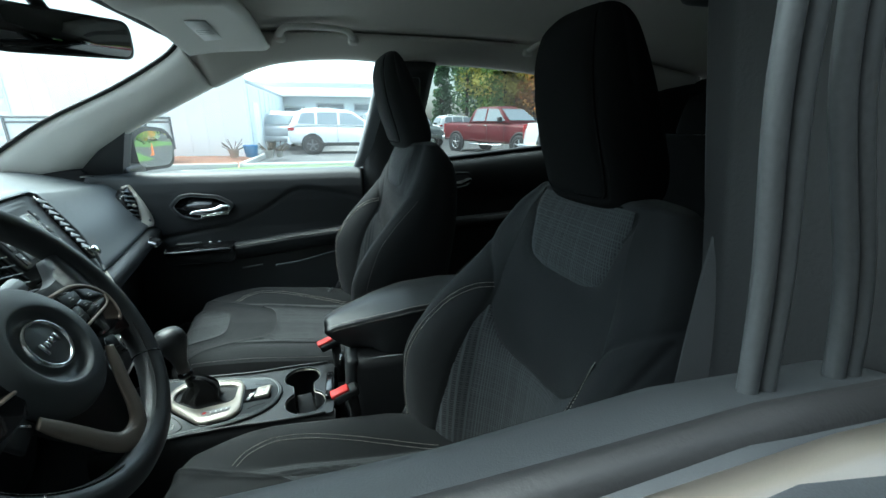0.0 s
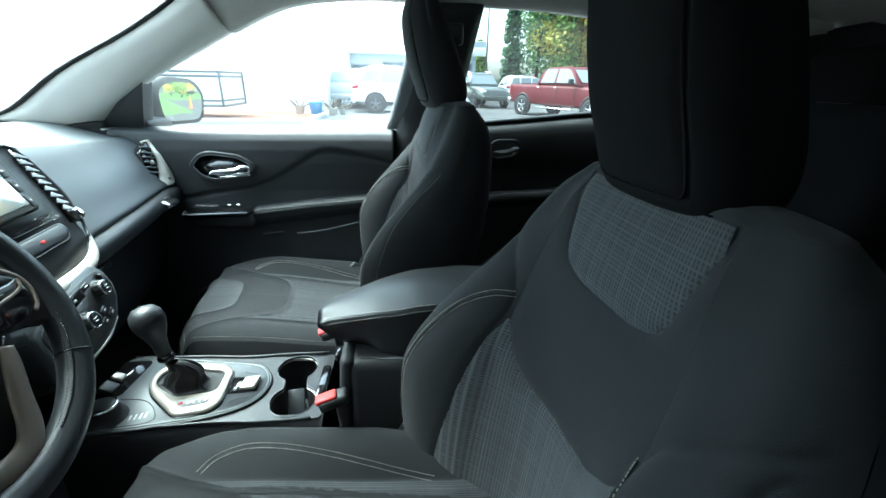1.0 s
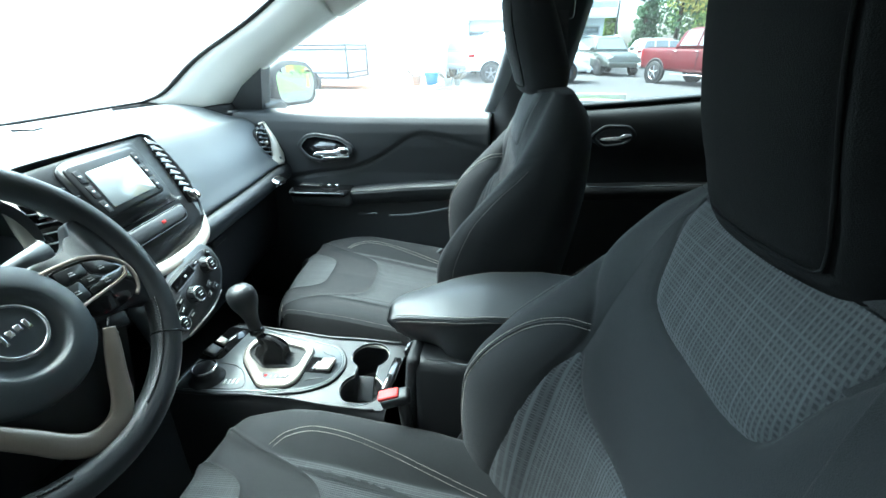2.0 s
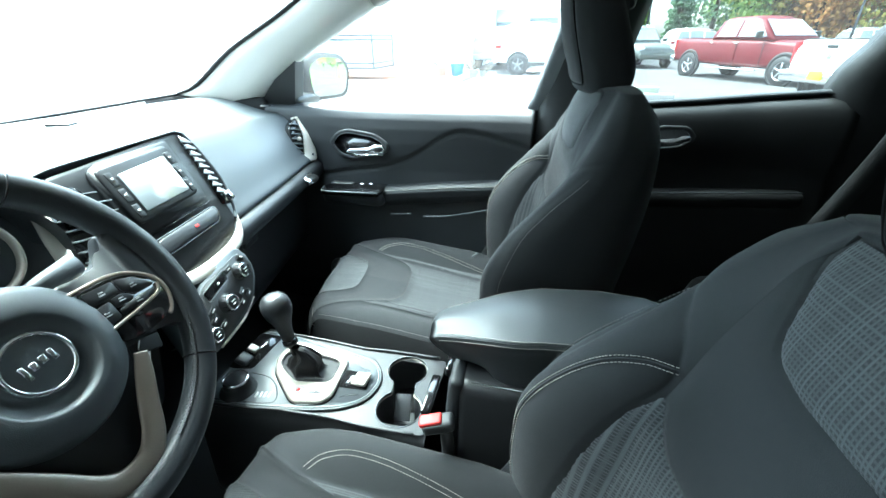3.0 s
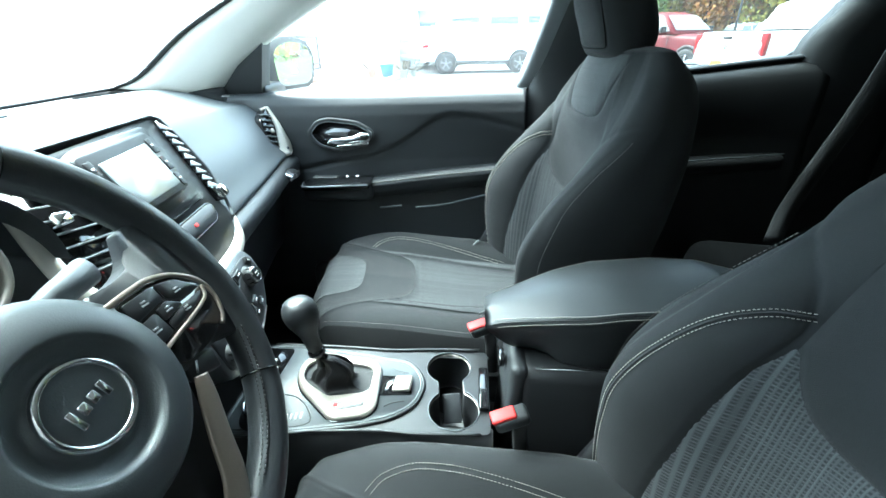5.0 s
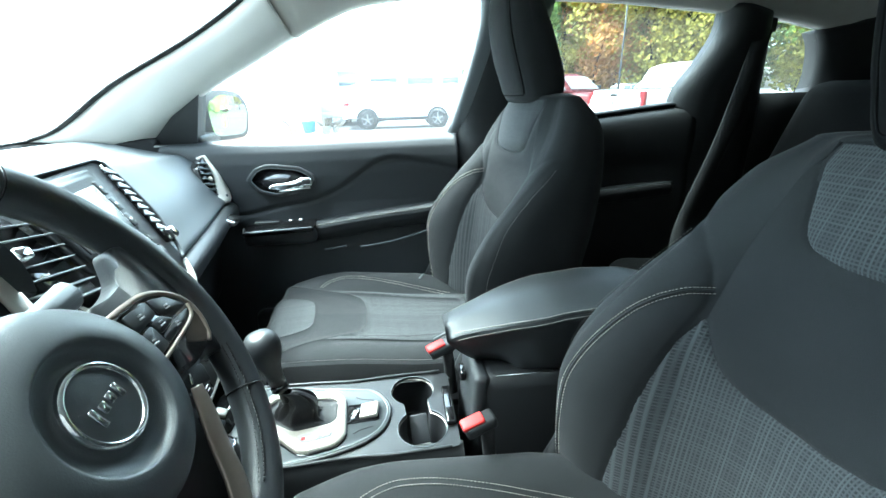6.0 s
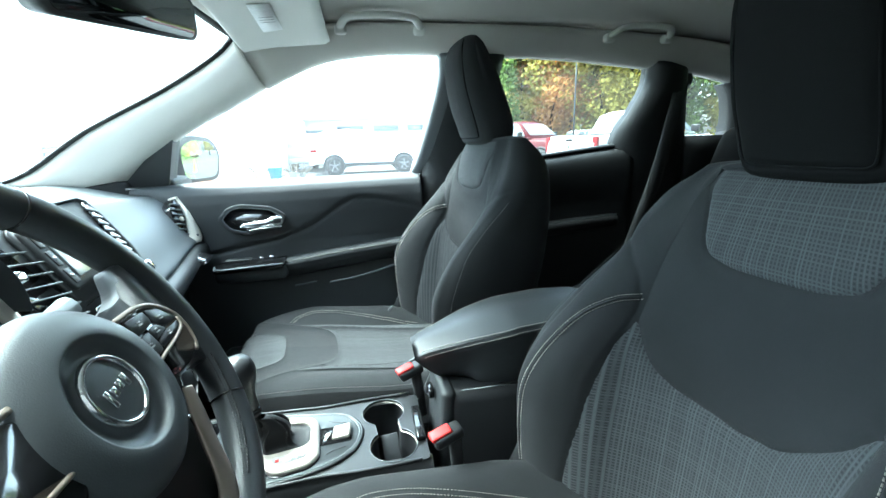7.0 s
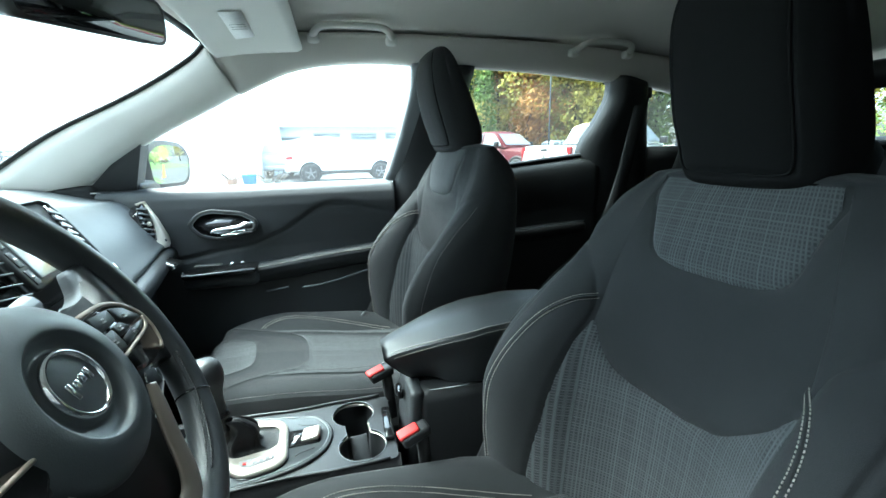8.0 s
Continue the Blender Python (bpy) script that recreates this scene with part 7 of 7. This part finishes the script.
def hull(stations, seg=24, power=5.0):
    """A body through stations (x, bottom, top, half width, half width at the top)."""
    def ring(st):
        x, b, t, hw, ht = st
        out = []
        for k in range(seg):
            a = 2 * math.pi * k / seg
            c, s = math.cos(a), math.sin(a)
            e = 2 / power
            py, pz = math.copysign(abs(c) ** e, c), math.copysign(abs(s) ** e, s)
            z = (b + t) / 2 + (t - b) / 2 * pz
            out.append((x, py * mix(hw, ht, smooth(b, t, z)), z))
        return out
    bm = bmesh.new()
    rings = [[bm.verts.new(p) for p in ring(st)] for st in stations]
    for a, b in zip(rings, rings[1:]):
        for k in range(seg):
            bm.faces.new((a[k], a[(k + 1) % seg], b[(k + 1) % seg], b[k]))
    bm.faces.new(rings[0][::-1])
    bm.faces.new(rings[-1])
    return bm


def quad(pts, m):
    bm = bmesh.new()
    bm.faces.new([bm.verts.new(m @ Vector(p)) for p in pts])
    return bm


def side_glass(car, m, cab, outline, name="side_window"):
    """Panes with painted sky glare on both flanks of a cab; outline in (x, z); cab gives the half width at z."""
    for sg in (1, -1):
        part(name, quad([(x, sg * (cab(z) + 0.006), z) for x, z in outline], m), CARGLASS, car, smooth=False)


def pickup(m, paint, label, rim_mat, plate=None):
    car = empty("pickup_truck", m.translation, label, "pickup truck", "parked vehicles")
    P = lambda bm: mv(bm, m)  # noqa: E731
    part("body", P(hull([(-2.95, 0.62, 1.12, 0.90, 0.88), (-2.85, 0.50, 1.27, 0.97, 0.95), (-1.2, 0.45, 1.28, 0.99, 0.96), (0.8, 0.42, 1.26, 0.99, 0.96), (1.0, 0.42, 1.24, 0.99, 0.94), (1.9, 0.42, 1.19, 0.99, 0.88), (2.6, 0.45, 1.12, 0.96, 0.84), (2.82, 0.50, 1.02, 0.90, 0.80)], 28, 7)), paint, car)
    half = lambda z: mix(0.95, 0.74, (z - 1.24) / 0.68)  # noqa: E731
    part("cab", P(hull([(-1.22, 1.2, 1.40, 0.94, 0.90), (-1.10, 1.2, 1.84, 0.945, 0.76), (-0.85, 1.2, 1.92, 0.945, 0.73), (0.05, 1.2, 1.93, 0.945, 0.73), (0.40, 1.2, 1.84, 0.945, 0.75), (1.08, 1.2, 1.29, 0.92, 0.88)], 28, 6)), paint, car)
    side_glass(car, m, half, [(-1.05, 1.33), (-0.28, 1.33), (-0.28, 1.83), (-0.88, 1.83)])
    side_glass(car, m, half, [(-0.18, 1.33), (0.88, 1.33), (0.36, 1.80), (-0.18, 1.83)])
    part("windscreen", quad([(1.03, -0.80, 1.36), (1.03, 0.80, 1.36), (0.47, 0.66, 1.81), (0.47, -0.66, 1.81)], m), CARGLASS, car, smooth=False)
    part("rear_window", quad([(-1.225, -0.72, 1.42), (-1.225, 0.72, 1.42), (-1.125, 0.62, 1.80), (-1.125, -0.62, 1.80)], m), CARGLASS, car, smooth=False)
    part("tailgate", P(rbox(0.06, 1.50, 0.56, 0.03, 2, at=pose(-2.93, 0, 0.98))), paint, car)
    part("tailgate_handle", P(rbox(0.03, 0.24, 0.06, 0.01, at=pose(-2.965, 0, 1.15))), BLACKPL, car)
    part("tailgate_badge", P(rbox(0.012, 0.10, 0.12, 0.01, at=pose(-2.965, 0, 0.98))), CHROME, car)
    part("bed_floor", P(rbox(1.6, 1.5, 0.02, 0.005, at=pose(-2.05, 0, 1.284))), RUBBER, car)
    for sg in (1, -1):
        part("tail_lamp", P(rbox(0.10, 0.15, 0.42, 0.02, 2, at=pose(-2.90, sg * 0.875, 1.02))), LAMPR, car)
        part("head_lamp", P(rbox(0.25, 0.30, 0.24, 0.05, 2, at=pose(2.70, sg * 0.72, 0.92))), LAMPW, car)
        part("mirror", P(rbox(0.12, 0.22, 0.20, 0.03, 2, at=pose(0.75, sg * 1.10, 1.38))), BLACKPL, car)
        for x in (0.05, -0.95):
            part("door_handle", P(rbox(0.16, 0.03, 0.03, 0.008, at=pose(x - 0.2, sg * 0.985, 1.15))), CHROME, car)
            part("door_seam", P(rbox(0.012, 0.012, 0.75, 0, at=pose(x + 0.85, sg * 0.983, 0.85))), RUBBER, car)
        part("side_step", P(rbox(2.0, 0.12, 0.05, 0.02, at=pose(-0.15, sg * 1.0, 0.38))), CHROME, car)
        for x in (-2.05, 1.72):
            part("wheel_arch", P(lathe([(0.40, 0), (0.50, 0.0), (0.50, 0.03), (0.44, 0.05), (0.40, 0.02)], 28, pose(x, sg * 0.955, 0.42, 90 * -sg, 0, 0))), RUBBER, car)
            # flat black disc paints the shade inside the wheel arch
            part("arch_shade", P(lathe([(0, 0.012), (0.45, 0.012)], 28, pose(x, sg * 0.97, 0.42, 90 * -sg, 0, 0))), RUBBER, car)
            wheel("wheel", car, x, sg * 0.90, 0.40, m, rim_mat, -sg)
    part("front_bumper", P(rbox(0.25, 1.85, 0.26, 0.05, 2, at=pose(2.80, 0, 0.60))), CHROME, car)
    part("grille", P(rbox(0.08, 1.05, 0.36, 0.04, 2, at=pose(2.82, 0, 0.92))), CHROME, car)
    part("rear_bumper", P(rbox(0.22, 1.90, 0.22, 0.04, 2, at=pose(-3.0, 0, 0.58))), CHROME, car)
    if plate:
        part("dealer_plate", P(rbox(0.02, 0.32, 0.17, 0.005, at=pose(-3.12, 0.0, 0.62))), plate, car, "plain yellow plate")
    return car


def suv(m, paint, label, rim_mat, boxy=False):
    car = empty("suv", m.translation, label, "car", "parked vehicles")
    P = lambda bm: mv(bm, m)  # noqa: E731
    part("body", P(hull([(-2.35, 0.55, 0.95, 0.86, 0.84), (-2.28, 0.42, 1.12, 0.93, 0.90), (-1.2, 0.36, 1.14, 0.965, 0.93), (0.8, 0.34, 1.10, 0.965, 0.93), (1.6, 0.36, 1.06, 0.96, 0.86), (2.2, 0.42, 0.96, 0.92, 0.78), (2.38, 0.48, 0.82, 0.84, 0.72)], 28, 7)), paint, car)
    half = lambda z: mix(0.925, 0.70, (z - 1.10) / 0.68)  # noqa: E731
    top = 1.80 if boxy else 1.76
    part("cab", P(hull([(-2.28, 1.0, 1.16, 0.90, 0.86), (-2.18 if boxy else -2.02, 1.05, top - 0.08, 0.92, 0.72), (-1.7, 1.05, top, 0.92, 0.69), (-0.2, 1.05, top, 0.92, 0.69), (0.30, 1.05, top - 0.09, 0.92, 0.72), (0.75 if boxy else 1.15, 1.05, 1.13, 0.90, 0.86)], 28, 6)), paint, car)
    side_glass(car, m, half, [(-1.95, 1.22), (-1.28, 1.20), (-1.28, 1.66), (-1.80, 1.63)])
    side_glass(car, m, half, [(-1.18, 1.19), (-0.38, 1.18), (-0.38, 1.67), (-1.18, 1.67)])
    side_glass(car, m, half, [(-0.28, 1.18), (0.62 if boxy else 0.90, 1.17), (0.22, 1.63), (-0.28, 1.66)])
    part("rear_window", quad([(-2.30, -0.72, 1.20), (-2.30, 0.72, 1.20), (-2.08 if not boxy else -2.2, 0.62, 1.60), (-2.08 if not boxy else -2.2, -0.62, 1.60)], m), CARGLASS, car, smooth=False)
    part("windscreen", quad([(0.73 if boxy else 1.10, -0.78, 1.20), (0.73 if boxy else 1.10, 0.78, 1.20), (0.36 if boxy else 0.40, 0.66, 1.65), (0.36 if boxy else 0.40, -0.66, 1.65)], m), CARGLASS, car, smooth=False)
    for sg in (1, -1):
        part("tail_lamp", P(rbox(0.25, 0.16, 0.13, 0.03, 2, at=pose(-2.22, sg * 0.84, 1.0))), LAMPR, car)
        part("head_lamp", P(rbox(0.30, 0.24, 0.13, 0.04, 2, at=pose(2.2, sg * 0.72, 0.84))), LAMPW, car)
        part("mirror", P(rbox(0.12, 0.2, 0.14, 0.03, 2, at=pose(0.75, sg * 1.04, 1.2))), paint, car)
        part("roof_bar", P(tube([Vector((-1.8, sg * 0.62, top + 0.01)), Vector((-0.8, sg * 0.64, top + 0.06)), Vector((0.2, sg * 0.62, top - 0.02))], 0.02, seg=6)), CHROME, car)
        for x in (-0.55, 0.35):
            part("door_handle", P(rbox(0.15, 0.03, 0.03, 0.008, at=pose(x - 0.3, sg * 0.96, 1.03))), paint, car)
            part("door_seam", P(rbox(0.012, 0.012, 0.62, 0, at=pose(x - 0.75, sg * 0.958, 0.75))), RUBBER, car)
        part("sill_cladding", P(rbox(2.1, 0.05, 0.14, 0.02, at=pose(0.0, sg * 0.95, 0.40))), RUBBER, car)
        for x in (-1.42, 1.48):
            # black disc in place of the arch's shaded hollow
            part("arch_shade", P(lathe([(0, 0.012), (0.44, 0.012)], 28, pose(x, sg * 0.955, 0.40, 90 * -sg, 0, 0))), RUBBER, car)
            wheel("wheel", car, x, sg * 0.88, 0.37, m, rim_mat, -sg)
    part("rear_bumper", P(rbox(0.2, 1.75, 0.25, 0.06, 2, at=pose(-2.33, 0, 0.52))), paint, car)
    part("front_bumper", P(rbox(0.2, 1.7, 0.25, 0.06, 2, at=pose(2.35, 0, 0.52))), paint, car)
    return car


DARKRIM = mat("dark_alloy", (0.16, 0.16, 0.17), 0.3, 0.8, grain=60, bump=0, vary=0.05)
ALLOY = mat("bright_alloy", (0.6, 0.6, 0.61), 0.25, 0.9, grain=60, bump=0, vary=0.05)
suv(pose(0.62, 18.4, 0, 0, 0, 0), WHITEP, "white parked family SUV with dark alloy wheels", DARKRIM)
pickup(pose(7.25, 16.7, 0, 0, 0, -64), REDP, "dark red parked crew-cab pickup with chrome wheels", ALLOY)
pickup(pose(8.66, 10.79, 0, 0, 0, 16), WHITEP, "white parked pickup with red tail lamps and yellow plate", ALLOY, YELLOW)
suv(pose(4.6, 24.5, 0, 0, 0, -75), DARKP, "dark boxy off-roader parked in a row", DARKRIM, True)
suv(pose(2.6, 30 - 3.5, 0, 0, 0, -80), GREYP, "silver SUV parked in a row far off", ALLOY)
suv(pose(-1.75, 22.3, 0, 0, 0, 75), GREYP, "grey car parked beside the white building", ALLOY)
for k, (x, y, rz, p) in enumerate(((10, 33, 10, WHITEP), (15, 36, -15, GREYP), (20, 33, 5, WHITEP), (25, 31, 15, DARKP), (13.5, 29, -70, WHITEP), (30, 24, 20, WHITEP), (17, 25, 30, GREYP), (28, 12, 80, WHITEP), (31, 2, 85, DARKP), (30, -4, 90, WHITEP))):
    suv(pose(x, y, 0, 0, 0, rz), p, "parked car in the far row of the lot", ALLOY)


# ---- trees ----
def leaf_cloud(bm, c, rad, count, size, rnd, squash=1.0):
    for _ in range(count):
        d = Vector((rnd.gauss(0, 1), rnd.gauss(0, 1), rnd.gauss(0, 1)))
        d = d.normalized() * rad * rnd.uniform(0.35, 1.0) ** 0.5
        p = Vector(c) + Vector((d.x, d.y, d.z * squash))
        a = Vector((rnd.uniform(-1, 1), rnd.uniform(-1, 1), rnd.uniform(-1, 1))).normalized()
        b = a.orthogonal().normalized()
        s = size * rnd.uniform(0.6, 1.3)
        bm.faces.new([bm.verts.new(p + a * s * i + b * s * j) for i, j in ((-1, -0.5), (0, -0.9), (1, 0), (0, 0.9))])


def broadleaf(x, y, h, material, seed, label, slim=1.0):
    rnd = random.Random(seed)
    t = empty("tree", (x, y, 0), label, "tree", "trees")
    tr_ = bmesh.new()
    tube([Vector((x, y, 0)), Vector((x + 0.1, y, h * 0.25)), Vector((x, y + 0.1, h * 0.6)), Vector((x, y, h * 0.85))], 0.22, seg=8, bm=tr_, taper=lambda q: 1 - 0.8 * q)
    tips = []
    for k in range(9):
        a, z = rnd.uniform(0, 6.28), h * rnd.uniform(0.22, 0.65)
        e = Vector((x + h * 0.26 * slim * math.cos(a) * rnd.uniform(0.6, 1), y + h * 0.26 * slim * math.sin(a), z + h * rnd.uniform(0.08, 0.25)))
        tube([Vector((x, y, z)), Vector((x, y, z)).lerp(e, 0.5) + Vector((0, 0, 0.2)), e], 0.08, seg=5, bm=tr_, taper=lambda q: 1 - 0.7 * q)
        tips.append(e)
    part("trunk", tr_, BARK, t)
    cr = bmesh.new()
    for e in tips:
        leaf_cloud(cr, e, h * rnd.uniform(0.11, 0.17), 280, 0.16, rnd, 0.8)
    for k in range(22):
        a, z = rnd.uniform(0, 6.28), h * rnd.uniform(0.14, 0.95)
        r = h * 0.24 * slim * math.sin(math.pi * min(1, (z / h - 0.12) / 0.9)) ** 0.7
        leaf_cloud(cr, (x + r * math.cos(a) * rnd.uniform(0.2, 1), y + r * math.sin(a) * rnd.uniform(0.2, 1), z), h * rnd.uniform(0.11, 0.17), 320, 0.16, rnd, 0.8)
    part("crown", cr, material, t, smooth=False).data.materials[0] = material
    return t


def conifer(x, y, h, material, seed, label, width=0.2):
    rnd = random.Random(seed)
    t = empty("conifer", (x, y, 0), label, "tree", "trees")
    part("trunk", tube([Vector((x, y, 0)), Vector((x, y, h * 0.95))], 0.2, seg=8, taper=lambda q: 1 - 0.9 * q), BARK, t)
    cr = bmesh.new()
    for k in range(42):
        z = h * mix(0.10, 0.98, k / 41)
        r = h * width * (1 - z / h) ** 0.8 + 0.15
        for q in range(7):
            a = rnd.uniform(0, 6.28)
            leaf_cloud(cr, (x + r * 0.6 * math.cos(a), y + r * 0.6 * math.sin(a), z - r * 0.15), r * 0.42, 14, 0.15, rnd, 0.5)
    part("crown", cr, material, t, smooth=False)
    return t


conifer(9.25, 37.0, 11.5, LEAFS[2], 1, "slim dark green conifer behind the parked cars", 0.08)
conifer(12.0, 38.5, 16.5, LEAFS[2], 2, "tall dark green conifer behind the parked cars", 0.2)
conifer(7.4, 42.0, 5.0, LEAFS[1], 3, "small green conifer far off", 0.25)
conifer(13.6, 36.5, 12.0, LEAFS[1], 4, "slim columnar green conifer", 0.12)
conifer(24.5, 35.0, 12.5, LEAFS[1], 5, "slim columnar green conifer", 0.15)
for k, (x, y, h, c) in enumerate(((14.6, 41, 11, 1), (15.5, 38, 12, 0), (18.0, 37, 12, 3), (20.5, 38, 13, 3), (22.5, 36, 12, 0), (26.5, 35, 12, 0), (29, 33, 12, 1), (32, 31, 11, 0), (35, 28, 11, 1), (38, 24, 11, 0), (16.5, 42, 14, 1), (25, 41, 14, 1), (40, 18, 12, 1), (42, 8, 12, 0), (42, -2, 12, 1), (40, -12, 12, 0), (19.3, 43, 11, 1), (22, 45, 12, 0), (28, 40, 12, 0), (31.5, 37, 12, 1), (35, 34, 11, 0), (23.5, 33, 12, 0), (27, 37.5, 14, 3), (21.5, 34.5, 13, 0), (18.6, 39.5, 14, 3))):
    broadleaf(x, y, h, LEAFS[c], 20 + k, ("yellow autumn tree", "green leafy tree", "dark tree", "orange autumn tree")[c] + " behind the parked cars")
for x, y, h in ((15.9, 28.6, 11), (6.1, 31, 8)):
    lp = empty("street_lamp", (x, y, 0), "grey street lamp pole among the trees", "street lamp", "street lamps")
    part("pole", tube([Vector((x, y, 0)), Vector((x, y, h))], 0.07, seg=8, taper=lambda q: 1 - 0.4 * q), RAILM, lp)
    part("lamp_head", rbox(0.7, 0.3, 0.14, 0.04, at=pose(x - 0.3, y, h)), FASCIA, lp)

for k, (x, y, h, c) in enumerate(((19, 7.6, 2.2, 1), (21, 9.4, 2.6, 3), (24, 11.5, 3.0, 1), (23, 7.0, 2.0, 0), (27, 13.5, 3.4, 1))):
    rnd = random.Random(70 + k)
    sh = empty("shrub", (x, y, 0), ("yellow", "green", "dark", "orange")[c] + " leafy shrub on the lawn", "shrub", "shrubs")
    st_, cr = bmesh.new(), bmesh.new()
    for q in range(7):
        a = rnd.uniform(0, 6.28)
        e = Vector((x + 0.35 * h * math.cos(a), y + 0.35 * h * math.sin(a), h * rnd.uniform(0.35, 0.75)))
        tube([Vector((x, y, 0.05)), Vector((x, y, 0.1)).lerp(e, 0.5), e], 0.03, seg=5, bm=st_, taper=lambda w: 1 - 0.6 * w)
        leaf_cloud(cr, e, h * 0.28, 120, 0.09, rnd, 0.9)
    part("stem", st_, BARK, sh)
    part("crown", cr, LEAFS[c], sh, smooth=False)
